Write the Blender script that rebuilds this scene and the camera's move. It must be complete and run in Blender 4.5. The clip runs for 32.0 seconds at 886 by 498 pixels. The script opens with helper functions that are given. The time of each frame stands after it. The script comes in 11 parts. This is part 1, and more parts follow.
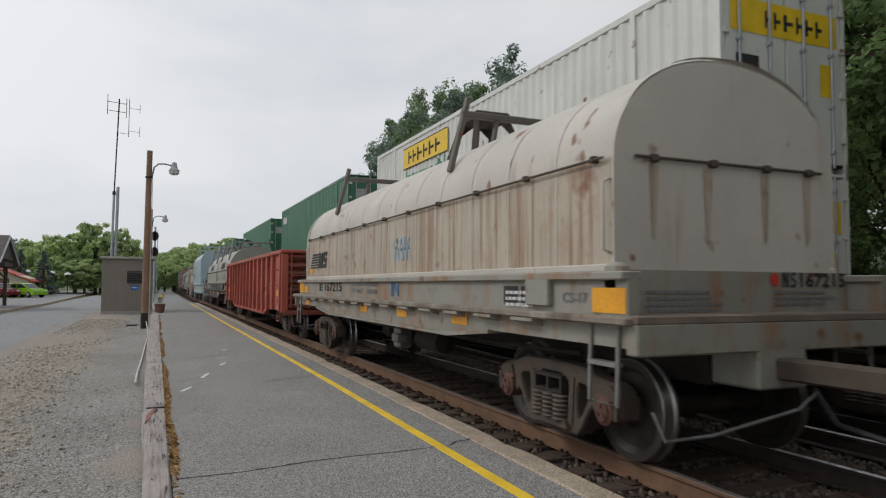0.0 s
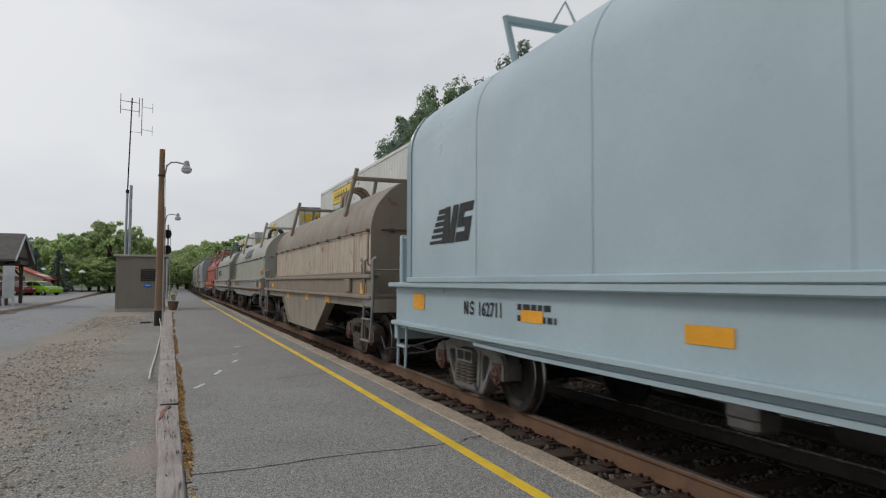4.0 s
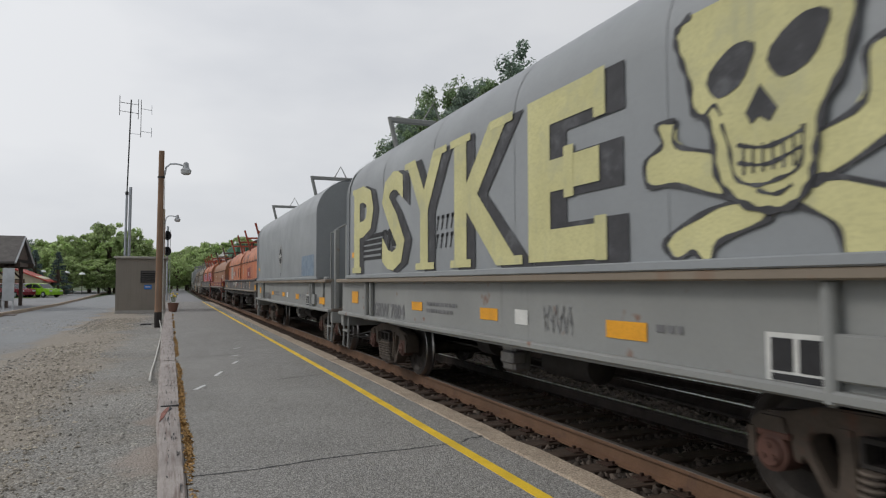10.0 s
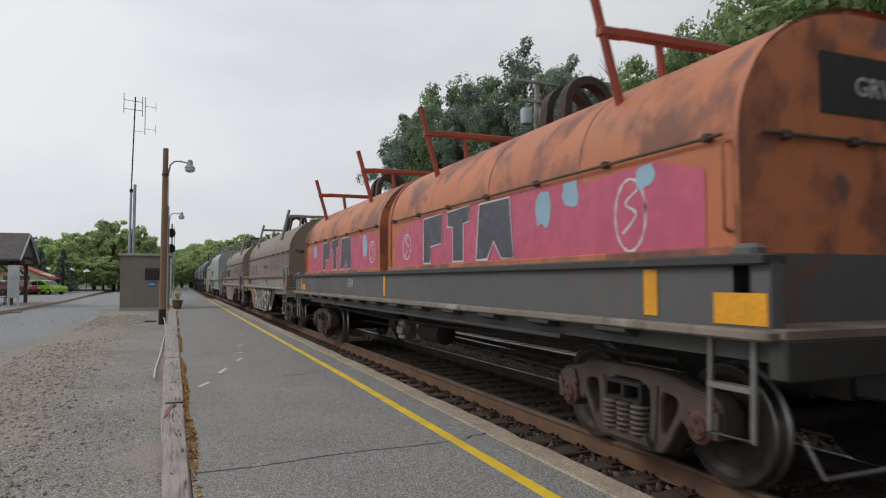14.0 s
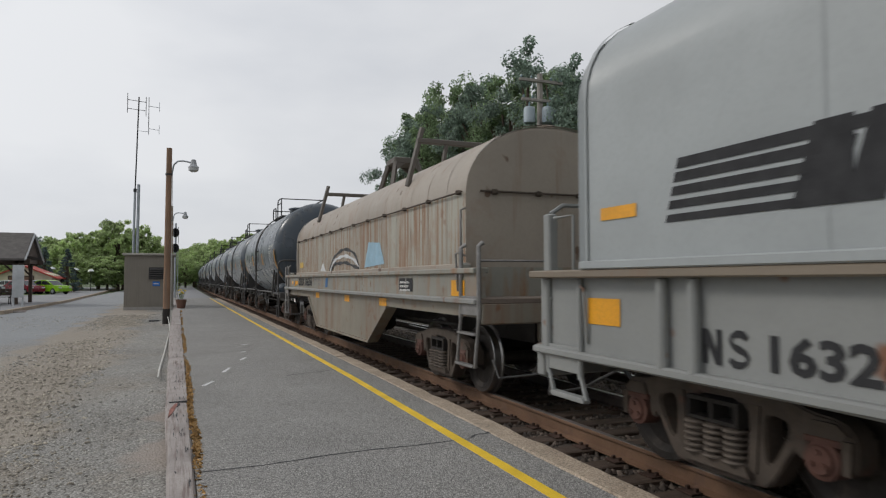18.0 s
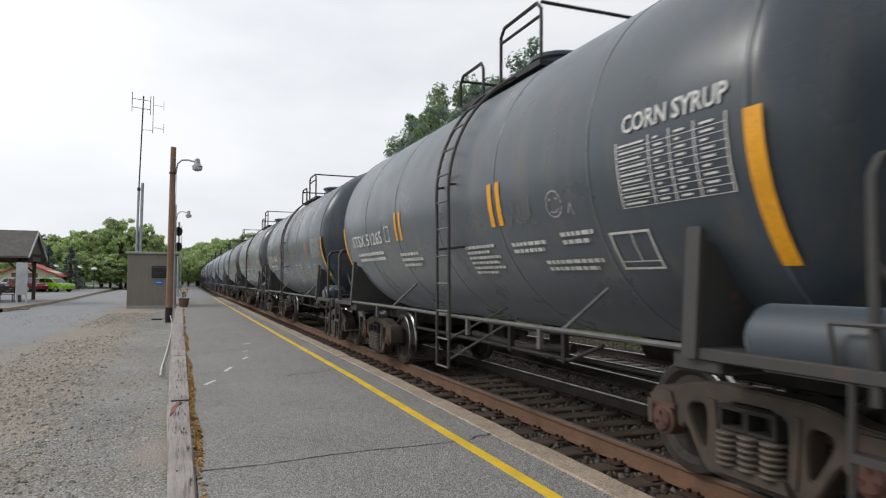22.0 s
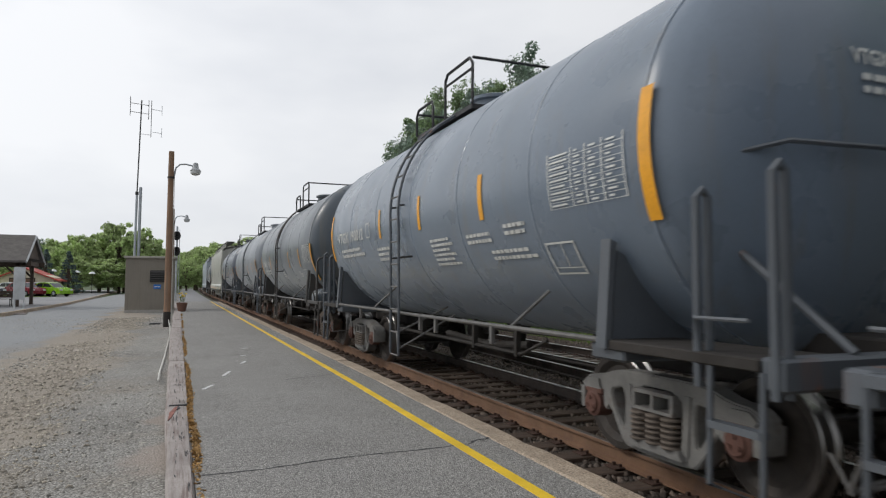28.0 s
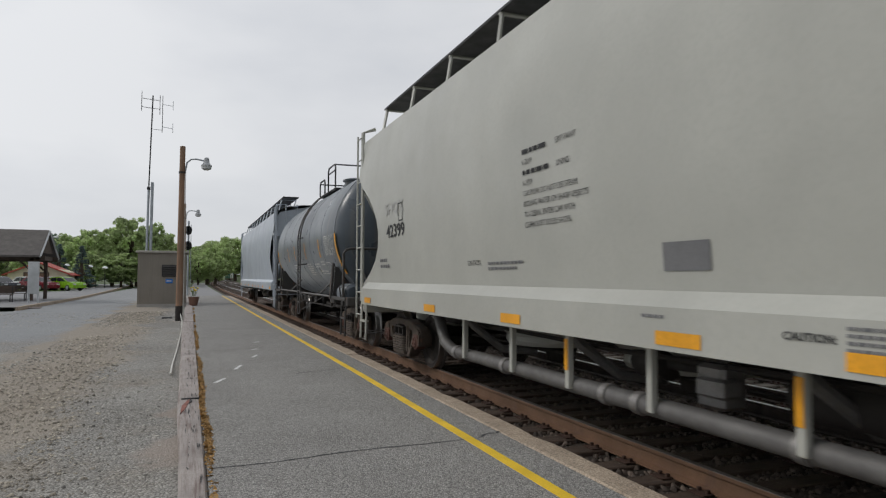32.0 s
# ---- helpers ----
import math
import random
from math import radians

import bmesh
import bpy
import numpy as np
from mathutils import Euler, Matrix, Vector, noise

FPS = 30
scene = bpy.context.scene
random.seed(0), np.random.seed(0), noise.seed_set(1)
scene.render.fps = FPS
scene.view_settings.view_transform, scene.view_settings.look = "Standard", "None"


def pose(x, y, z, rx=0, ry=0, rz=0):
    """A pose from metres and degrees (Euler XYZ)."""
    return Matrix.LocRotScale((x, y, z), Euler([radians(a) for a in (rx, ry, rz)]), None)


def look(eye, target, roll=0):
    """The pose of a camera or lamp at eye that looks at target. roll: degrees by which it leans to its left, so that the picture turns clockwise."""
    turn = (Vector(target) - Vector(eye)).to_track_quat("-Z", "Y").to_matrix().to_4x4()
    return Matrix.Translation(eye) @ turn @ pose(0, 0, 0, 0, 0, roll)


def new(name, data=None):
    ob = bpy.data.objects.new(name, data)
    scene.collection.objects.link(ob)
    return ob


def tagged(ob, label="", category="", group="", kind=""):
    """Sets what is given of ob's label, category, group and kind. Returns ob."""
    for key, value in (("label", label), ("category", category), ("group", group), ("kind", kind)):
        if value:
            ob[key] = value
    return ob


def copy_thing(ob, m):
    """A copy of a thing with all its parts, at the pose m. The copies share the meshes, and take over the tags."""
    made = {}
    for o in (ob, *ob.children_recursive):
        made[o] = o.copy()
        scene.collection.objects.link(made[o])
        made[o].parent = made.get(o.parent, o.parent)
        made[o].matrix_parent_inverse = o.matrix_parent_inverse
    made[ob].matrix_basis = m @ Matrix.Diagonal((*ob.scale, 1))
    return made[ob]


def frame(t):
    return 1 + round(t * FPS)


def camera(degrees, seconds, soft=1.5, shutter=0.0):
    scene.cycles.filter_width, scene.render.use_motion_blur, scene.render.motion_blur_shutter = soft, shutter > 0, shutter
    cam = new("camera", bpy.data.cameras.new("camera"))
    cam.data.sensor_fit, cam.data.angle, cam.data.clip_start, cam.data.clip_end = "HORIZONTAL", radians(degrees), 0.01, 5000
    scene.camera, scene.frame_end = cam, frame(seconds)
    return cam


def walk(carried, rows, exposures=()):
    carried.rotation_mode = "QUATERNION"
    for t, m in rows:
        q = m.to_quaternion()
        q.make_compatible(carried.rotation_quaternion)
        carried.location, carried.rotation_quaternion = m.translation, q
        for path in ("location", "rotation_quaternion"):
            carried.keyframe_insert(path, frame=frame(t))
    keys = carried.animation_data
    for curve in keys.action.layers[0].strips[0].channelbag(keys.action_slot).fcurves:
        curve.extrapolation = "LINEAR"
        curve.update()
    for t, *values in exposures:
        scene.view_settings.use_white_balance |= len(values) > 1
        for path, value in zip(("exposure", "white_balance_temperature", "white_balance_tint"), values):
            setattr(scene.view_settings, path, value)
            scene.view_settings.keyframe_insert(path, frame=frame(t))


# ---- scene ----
cam = camera(67.0, 32.0, soft=1.2, shutter=0.08)

# camera: a phone held at chest height on the platform, turning a little
PATH = [
    (0, -23.164, 3.126, -0.302),
    (0.5, -23.000, 3.084, -0.232),
    (1, -23.045, 3.145, -0.239),
    (1.5, -22.751, 3.138, -0.251),
    (2, -22.502, 3.041, -0.119),
    (2.5, -22.332, 2.966, -0.131),
    (3, -22.300, 2.915, -0.221),
    (3.5, -22.286, 2.882, -0.215),
    (5.5, -21.933, 2.875, -0.113),
    (6, -21.986, 2.866, -0.097),
    (6.5, -21.978, 2.840, 0.023),
    (7, -21.972, 2.866, -0.005),
    (7.5, -22.125, 2.881, 0.039),
    (8, -22.084, 2.940, 0.187),
    (8.5, -22.066, 2.914, 0.224),
    (9, -22.164, 2.930, 0.322),
    (9.5, -22.140, 2.921, 0.191),
    (10, -22.214, 2.896, 0.089),
    (10.5, -22.227, 2.965, 0.111),
    (11, -22.156, 2.982, 0.067),
    (11.5, -22.079, 3.005, 0.039),
    (12, -22.150, 2.875, 0.186),
    (12.5, -22.139, 2.855, 0.146),
    (13, -22.031, 2.853, 0.051),
    (13.5, -21.953, 2.757, 0.082),
    (15.5, -21.779, 2.590, -0.047),
    (16, -21.708, 2.618, 0.084),
    (16.5, -21.613, 2.594, 0.142),
    (17, -21.592, 2.601, 0.137),
    (17.5, -21.673, 2.643, -0.001),
    (18, -21.627, 2.604, 0.121),
    (18.5, -21.669, 2.658, -0.054),
    (19, -21.814, 2.750, 0.096),
    (19.5, -21.919, 2.818, -0.032),
    (20, -21.904, 2.780, 0.020),
    (20.5, -22.181, 2.669, -0.252),
    (21, -21.993, 2.722, -0.317),
    (21.5, -21.638, 2.737, -0.203),
    (22, -21.416, 2.682, -0.344),
    (22.5, -21.421, 2.718, -0.315),
    (23, -21.412, 2.788, -0.199),
    (23.5, -21.364, 2.792, -0.313),
    (24, -21.287, 2.849, -0.343),
    (24.5, -21.260, 2.932, -0.193),
    (26.5, -21.420, 3.067, -0.168),
    (27, -21.532, 3.123, -0.113),
    (27.5, -21.487, 3.039, -0.246),
    (28, -21.550, 3.012, -0.242),
    (28.5, -21.512, 2.943, -0.196),
    (29, -21.436, 2.933, -0.316),
    (29.5, -21.273, 2.896, -0.388),
    (30, -21.125, 2.829, -0.435),
    (30.5, -21.059, 2.692, -0.369),
    (31, -20.984, 2.676, -0.517),
    (31.5, -20.829, 2.527, -0.409),
    (32, -20.688, 2.512, -0.210),
]
EXPOSURE = [(0.0, 0.0), (3.0, 0.0), (5.5, -0.25), (6.0, -0.25), (7.0, 0.05), (8.0, 0.05), (10.0, -0.05), (13.0, 0.0), (17.4, 0.0), (19.0, -0.1), (20.2, 0.34), (23.0, 0.28), (24.0, 0.3), (26.5, 0.26), (28.0, 0.2), (31.2, 0.2), (32.0, -0.06)]
walk(cam, [(t, pose(0.0, 0.0, 1.48, 90 + p, r, yaw)) for t, yaw, p, r in PATH], EXPOSURE)

# ---- world and light: overcast morning ----
SUN_EL, SUN_AZ = radians(38), radians(-62)
world = bpy.data.worlds.new("overcast")
scene.world = world
world.use_nodes = True
wn, wl = world.node_tree.nodes, world.node_tree.links
wn.clear()
w_out = wn.new("ShaderNodeOutputWorld")
w_bg = wn.new("ShaderNodeBackground")
w_sky = wn.new("ShaderNodeTexSky")
w_sky.sky_type, w_sky.sun_disc = "NISHITA", False
w_sky.sun_elevation, w_sky.sun_rotation = SUN_EL, radians(62)
w_bg2 = wn.new("ShaderNodeBackground")
w_mix = wn.new("ShaderNodeMixShader")
w_tc = wn.new("ShaderNodeTexCoord")
w_map = wn.new("ShaderNodeMapping")
w_map.inputs["Scale"].default_value = (1.0, 1.0, 2.6)
w_noise = wn.new("ShaderNodeTexNoise")
w_noise.inputs["Scale"].default_value, w_noise.inputs["Detail"].default_value = 1.7, 5.0
w_ramp = wn.new("ShaderNodeValToRGB")
w_ramp.color_ramp.elements[0].position, w_ramp.color_ramp.elements[0].color = 0.36, (0.53, 0.55, 0.59, 1)
w_ramp.color_ramp.elements[1].position, w_ramp.color_ramp.elements[1].color = 0.66, (0.70, 0.71, 0.73, 1)
wl.new(w_tc.outputs["Generated"], w_map.inputs["Vector"])
wl.new(w_map.outputs["Vector"], w_noise.inputs["Vector"])
wl.new(w_noise.outputs["Fac"], w_ramp.inputs["Fac"])
# the cloud deck is brighter round the hidden sun
w_dot = wn.new("ShaderNodeVectorMath")
w_dot.operation = "DOT_PRODUCT"
w_nrm = wn.new("ShaderNodeVectorMath")
w_nrm.operation = "NORMALIZE"
wl.new(w_tc.outputs["Generated"], w_nrm.inputs[0])
wl.new(w_nrm.outputs[0], w_dot.inputs[0])
SUN_DIR = Vector((math.sin(SUN_AZ) * math.cos(SUN_EL), math.cos(SUN_AZ) * math.cos(SUN_EL), math.sin(SUN_EL)))
w_dot.inputs[1].default_value = SUN_DIR
w_glow = wn.new("ShaderNodeMapRange")
w_glow.inputs["From Min"].default_value, w_glow.inputs["From Max"].default_value = -0.8, 1.0
w_glow.inputs["To Min"].default_value, w_glow.inputs["To Max"].default_value = 0.62, 1.38
wl.new(w_dot.outputs["Value"], w_glow.inputs["Value"])
w_mul = wn.new("ShaderNodeVectorMath")
w_mul.operation = "MULTIPLY"
wl.new(w_ramp.outputs["Color"], w_mul.inputs[0])
wl.new(w_glow.outputs["Result"], w_mul.inputs[1])
wl.new(w_mul.outputs[0], w_bg2.inputs["Color"])
wl.new(w_sky.outputs["Color"], w_bg.inputs["Color"])
w_bg.inputs["Strength"].default_value = 0.08
w_bg2.inputs["Strength"].default_value = 1.0
w_mix.inputs["Fac"].default_value = 0.94
wl.new(w_bg.outputs[0], w_mix.inputs[1])
wl.new(w_bg2.outputs[0], w_mix.inputs[2])
wl.new(w_mix.outputs[0], w_out.inputs["Surface"])
sun = new("sun", bpy.data.lights.new("sun", "SUN"))
sun.data.energy, sun.data.angle, sun.data.color = 0.95, radians(14), (1.0, 0.96, 0.9)
sun.matrix_world = look(SUN_DIR * 60, (0, 0, 0))
scene.view_settings.exposure = 0.0


# ---- materials ----
def mat(name, base, rough=0.6, metal=0.0, var=0.18, scale=1.5, fine=45.0, bump=0.12, patch=None, patch_at=(0.56, 0.68), patch_scale=2.0,
        streak=None, streak_at=(0.5, 0.72), streak_scale=(5.0, 5.0, 0.35), speck=None, speck_scale=160.0, speck_at=(0.62, 0.66), world_space=False, island=0.0, rvar=0.12, grain=0.45, grain_dark=0.72, stones=None):
    m = bpy.data.materials.new(name)
    m.use_nodes = True
    n, l = m.node_tree.nodes, m.node_tree.links
    b = n["Principled BSDF"]
    tc = n.new("ShaderNodeTexCoord")
    if world_space:
        geo = n.new("ShaderNodeNewGeometry")
        vec = geo.outputs["Position"]
    else:
        info = n.new("ShaderNodeObjectInfo")
        add = n.new("ShaderNodeVectorMath")
        add.operation = "MULTIPLY_ADD"
        add.inputs[1].default_value = (1, 1, 1)
        comb = n.new("ShaderNodeCombineXYZ")
        k = n.new("ShaderNodeMath")
        k.operation, k.inputs[1].default_value = "MULTIPLY", 37.0
        l.new(info.outputs["Random"], k.inputs[0])
        l.new(k.outputs[0], comb.inputs[0])
        l.new(k.outputs[0], comb.inputs[1])
        l.new(tc.outputs["Object"], add.inputs[0])
        l.new(comb.outputs[0], add.inputs[2])
        vec = add.outputs[0]

    def noise_node(s, detail=4.0, scale3=None, rough_=0.55):
        x = n.new("ShaderNodeTexNoise")
        x.inputs["Scale"].default_value, x.inputs["Detail"].default_value, x.inputs["Roughness"].default_value = s, detail, rough_
        if scale3:
            mp = n.new("ShaderNodeMapping")
            mp.inputs["Scale"].default_value = scale3
            l.new(vec, mp.inputs["Vector"])
            l.new(mp.outputs[0], x.inputs["Vector"])
        else:
            l.new(vec, x.inputs["Vector"])
        return x.outputs["Fac"]

    def ranged(v, lo, hi, a, b_):
        x = n.new("ShaderNodeMapRange")
        x.inputs["From Min"].default_value, x.inputs["From Max"].default_value = lo, hi
        x.inputs["To Min"].default_value, x.inputs["To Max"].default_value = a, b_
        l.new(v, x.inputs["Value"])
        return x.outputs["Result"]

    def mixed(c1, c2, fac):
        x = n.new("ShaderNodeMix")
        x.data_type = "RGBA"
        for v, s in ((c1, x.inputs[6]), (c2, x.inputs[7])):
            if isinstance(v, tuple):
                s.default_value = (*v, 1)
            else:
                l.new(v, s)
        if isinstance(fac, float):
            x.inputs[0].default_value = fac
        else:
            l.new(fac, x.inputs[0])
        return x.outputs[2]

    lo = tuple(c * (1 - var) for c in base)
    hi = tuple(min(1, c * (1 + var)) for c in base)
    col = mixed(lo, hi, ranged(noise_node(scale), 0.32, 0.68, 0, 1))
    fine_n = noise_node(fine, 3.0)
    col = mixed(col, tuple(c * grain_dark for c in base), ranged(fine_n, 0.45, 0.66, 0, grain))
    if patch:
        col = mixed(col, patch, ranged(noise_node(patch_scale, 6.0, None, 0.65), patch_at[0], patch_at[1], 0, 0.85))
    if streak:
        col = mixed(col, streak, ranged(noise_node(1.0, 6.0, streak_scale, 0.6), streak_at[0], streak_at[1], 0, 0.85))
    if speck:
        col = mixed(col, speck, ranged(noise_node(speck_scale, 2.0), speck_at[0], speck_at[1], 0, 0.9))
    if stones:
        # packed stones: each cell its own tone, the joints darker
        s_, light, dark, k_ = stones
        vo = n.new("ShaderNodeTexVoronoi")
        vo.inputs["Scale"].default_value = s_
        l.new(vec, vo.inputs["Vector"])
        tone = n.new("ShaderNodeSeparateColor")
        l.new(vo.outputs["Color"], tone.inputs[0])
        col = mixed(col, light, ranged(tone.outputs[0], 0.55, 1.0, 0, k_))
        col = mixed(col, dark, ranged(tone.outputs[1], 0.5, 1.0, 0, k_))
        col = mixed(col, tuple(c * 0.35 for c in dark), ranged(vo.outputs["Distance"], 0.45, 0.75, 0, k_))
        fine_n = ranged(vo.outputs["Distance"], 0.0, 0.8, 1, 0)
    if island:
        geo2 = n.new("ShaderNodeNewGeometry")
        hs = n.new("ShaderNodeHueSaturation")
        l.new(ranged(geo2.outputs["Random Per Island"], 0, 1, 1 - island, 1 + island), hs.inputs["Value"])
        l.new(col, hs.inputs["Color"])
        col = hs.outputs["Color"]
    l.new(col, b.inputs["Base Color"])
    l.new(ranged(noise_node(scale * 2.3), 0.3, 0.7, max(0.03, rough - rvar), min(1, rough + rvar)), b.inputs["Roughness"])
    b.inputs["Metallic"].default_value = metal
    if bump:
        bp = n.new("ShaderNodeBump")
        bp.inputs["Strength"].default_value, bp.inputs["Distance"].default_value = bump, 0.01
        l.new(fine_n, bp.inputs["Height"])
        l.new(bp.outputs[0], b.inputs["Normal"])
    return m


def flat(name, base, rough=0.5):
    """Thin paint: lettering and small marks."""
    return mat(name, base, rough, var=0.12, scale=4.0, fine=80.0, bump=0.03)


RUST = (0.19, 0.075, 0.032)
M_ASPHALT = mat("asphalt", (0.305, 0.296, 0.28), 0.9, var=0.16, scale=0.6, fine=36.0, bump=0.6, grain=0.8, grain_dark=0.6, speck=(0.48, 0.465, 0.435), speck_scale=60.0, speck_at=(0.58, 0.64),
                patch=(0.225, 0.217, 0.205), patch_at=(0.5, 0.72), patch_scale=0.9, world_space=True, stones=(85.0, (0.55, 0.53, 0.49), (0.13, 0.125, 0.117), 0.62))
M_PATH = mat("old_asphalt_path", (0.24, 0.24, 0.245), 0.9, var=0.12, scale=0.3, fine=60.0, bump=0.3, world_space=True)
M_KERB = mat("kerb_concrete", (0.45, 0.36, 0.27), 0.85, var=0.22, scale=3.0, fine=70.0, bump=0.4, patch=(0.30, 0.225, 0.165), patch_at=(0.52, 0.7), patch_scale=5.0, stones=(70.0, (0.58, 0.49, 0.38), (0.24, 0.185, 0.135), 0.5))
M_YELLOW_LINE = mat("yellow_line_paint", (0.80, 0.53, 0.025), 0.7, var=0.15, scale=2.0, fine=90.0, bump=0.2, patch=(0.40, 0.28, 0.10), patch_at=(0.64, 0.75), patch_scale=14.0, world_space=True)
M_WHITE_MARK = mat("white_mark_paint", (0.62, 0.62, 0.62), 0.8, scale=9.0, patch=(0.3, 0.3, 0.3), patch_scale=18.0)
M_CRACK = mat("crack_tar", (0.05, 0.05, 0.052), 0.85, fine=90.0)
M_TIMBER = mat("weathered_timber", (0.33, 0.295, 0.275), 0.85, var=0.2, scale=2.0, fine=50.0, bump=0.5, streak=(0.16, 0.115, 0.10), streak_scale=(34.0, 1.4, 34.0), streak_at=(0.5, 0.66),
               patch=(0.25, 0.18, 0.15), patch_at=(0.66, 0.78), patch_scale=2.2)
M_SPLIT = mat("split_red_timber", (0.27, 0.11, 0.085), 0.9, var=0.3, scale=6.0, fine=60.0, bump=0.4, streak=(0.10, 0.05, 0.045), streak_scale=(30.0, 4.0, 30.0))
M_MOSS = mat("dry_orange_weeds", (0.36, 0.22, 0.085), 0.95, var=0.4, scale=8.0, fine=60.0, island=0.35)
M_GRAVEL = mat("grey_gravel", (0.315, 0.305, 0.28), 0.92, var=0.25, scale=0.35, fine=26.0, bump=1.0, grain=0.6, grain_dark=0.6, speck=(0.42, 0.41, 0.38), speck_scale=30.0, speck_at=(0.6, 0.66),
               patch=(0.29, 0.25, 0.20), patch_at=(0.5, 0.66), patch_scale=0.6, world_space=True, stones=(48.0, (0.52, 0.50, 0.455), (0.16, 0.148, 0.13), 0.65))
M_STONE = mat("gravel_stone", (0.30, 0.285, 0.255), 0.9, var=0.2, scale=6.0, fine=80.0, island=0.6, world_space=True)
M_TAN_STONE = mat("tan_gravel_stone", (0.33, 0.295, 0.24), 0.9, var=0.25, scale=6.0, fine=80.0, island=0.55, world_space=True)
M_BALLAST = mat("ballast_bed", (0.06, 0.047, 0.038), 0.95, var=0.3, scale=1.2, fine=32.0, bump=1.0, speck=(0.10, 0.078, 0.063), speck_scale=36.0, speck_at=(0.58, 0.64), world_space=True)
M_BALLAST_STONE = mat("ballast_stone", (0.10, 0.078, 0.063), 0.92, var=0.3, scale=5.0, fine=70.0, island=0.6, world_space=True)
M_TIE = mat("wooden_tie", (0.085, 0.058, 0.042), 0.9, var=0.3, scale=3.0, fine=40.0, bump=0.6, streak=(0.03, 0.02, 0.017), streak_scale=(1.2, 30.0, 30.0))
M_TIE_PLATE = mat("rusty_tie_plate", (0.06, 0.032, 0.022), 0.85, var=0.3, scale=10.0)
# rails past the nearest: oily webs, with their shadow put into the colour
M_RAIL_DARK = mat("shaded_oily_rail", (0.05, 0.037, 0.03), 0.7, var=0.3, scale=3.0, world_space=True)
M_RAIL = mat("rusty_rail", (0.18, 0.10, 0.058), 0.8, var=0.2, scale=2.0, fine=60.0, bump=0.2, patch=(0.12, 0.07, 0.05), patch_scale=3.0, world_space=True)
M_TIE_GREY = mat("bleached_grey_tie", (0.20, 0.175, 0.15), 0.9, var=0.3, scale=3.0, fine=40.0, bump=0.5, streak=(0.09, 0.075, 0.065), streak_scale=(1.2, 30.0, 30.0))
# sky reflection on the worn heads is put into a near-white base
M_RAIL_TOP = mat("skylit_worn_rail_head", (0.86, 0.86, 0.86), 0.32, 0.25, var=0.1, scale=4.0, bump=0.02, world_space=True)
M_RAIL_DULL = mat("dull_rail_head", (0.19, 0.165, 0.15), 0.45, 0.4, var=0.2, scale=4.0, bump=0.03, world_space=True)
M_GRASS = mat("grass_ground", (0.05, 0.08, 0.022), 0.95, var=0.35, scale=0.25, fine=9.0, bump=0.8, patch=(0.12, 0.12, 0.04), patch_at=(0.52, 0.7), patch_scale=0.5, world_space=True)
M_LAWN = mat("mown_lawn", (0.13, 0.23, 0.03), 0.95, var=0.25, scale=0.5, fine=14.0, bump=0.6, world_space=True)
M_GRASS_BLADE = mat("grass_blades", (0.15, 0.24, 0.05), 0.9, var=0.3, scale=2.0, island=0.4, world_space=True)
M_LEAF = mat("summer_leaves", (0.23, 0.31, 0.165), 0.75, var=0.3, scale=0.5, fine=5.0, bump=0, island=0.45)
M_LEAF_LIGHT = mat("light_leaves", (0.28, 0.385, 0.17), 0.75, var=0.3, scale=0.5, fine=5.0, bump=0, island=0.4)
# distance haze is put into these paler leaf colours
M_LEAF_FAR = mat("hazed_far_leaves", (0.46, 0.56, 0.27), 0.8, var=0.3, scale=0.25, fine=4.0, bump=0, grain=0.2, island=0.3)
# the bank's bluish haze is put into the dark leaves' colour
M_LEAF_DARK = mat("dark_leaves", (0.24, 0.31, 0.245), 0.78, var=0.3, scale=0.5, fine=5.0, bump=0, island=0.45)
M_NEEDLE = mat("blue_spruce_needles", (0.16, 0.22, 0.21), 0.8, var=0.25, scale=0.8, fine=6.0, bump=0, island=0.4)


def translucent(m, k=0.5):
    """Leaves let part of the light through."""
    n, l = m.node_tree.nodes, m.node_tree.links
    b, out = n["Principled BSDF"], n["Material Output"]
    tr, mx = n.new("ShaderNodeBsdfTranslucent"), n.new("ShaderNodeMixShader")
    mx.inputs[0].default_value = k
    l.new(b.inputs["Base Color"].links[0].from_socket, tr.inputs["Color"])
    l.new(b.outputs[0], mx.inputs[1])
    l.new(tr.outputs[0], mx.inputs[2])
    l.new(mx.outputs[0], out.inputs["Surface"])


def dust(m, weight, tint, rough=0.45):
    """A film of road dust that shows most at a grazing angle."""
    b = m.node_tree.nodes["Principled BSDF"]
    b.inputs["Sheen Weight"].default_value, b.inputs["Sheen Roughness"].default_value = weight, rough
    b.inputs["Sheen Tint"].default_value = (*tint, 1)


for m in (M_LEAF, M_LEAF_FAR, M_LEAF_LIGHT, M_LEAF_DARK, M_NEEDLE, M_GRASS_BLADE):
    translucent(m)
M_BARK = mat("bark", (0.10, 0.075, 0.055), 0.95, var=0.3, scale=4.0, fine=30.0, bump=0.6, streak=(0.05, 0.04, 0.03), streak_scale=(20.0, 20.0, 1.5))
M_POLE = mat("brown_weathered_pole", (0.27, 0.165, 0.105), 0.88, var=0.2, scale=1.0, fine=40.0, bump=0.4, streak=(0.17, 0.145, 0.12), streak_scale=(20.0, 20.0, 0.5))
M_POLE_TAR = mat("tarred_pole_foot", (0.03, 0.025, 0.022), 0.8)
M_GREY_POLE = mat("grey_utility_pole", (0.34, 0.31, 0.28), 0.9, streak=(0.2, 0.18, 0.16), streak_scale=(20.0, 20.0, 0.6))
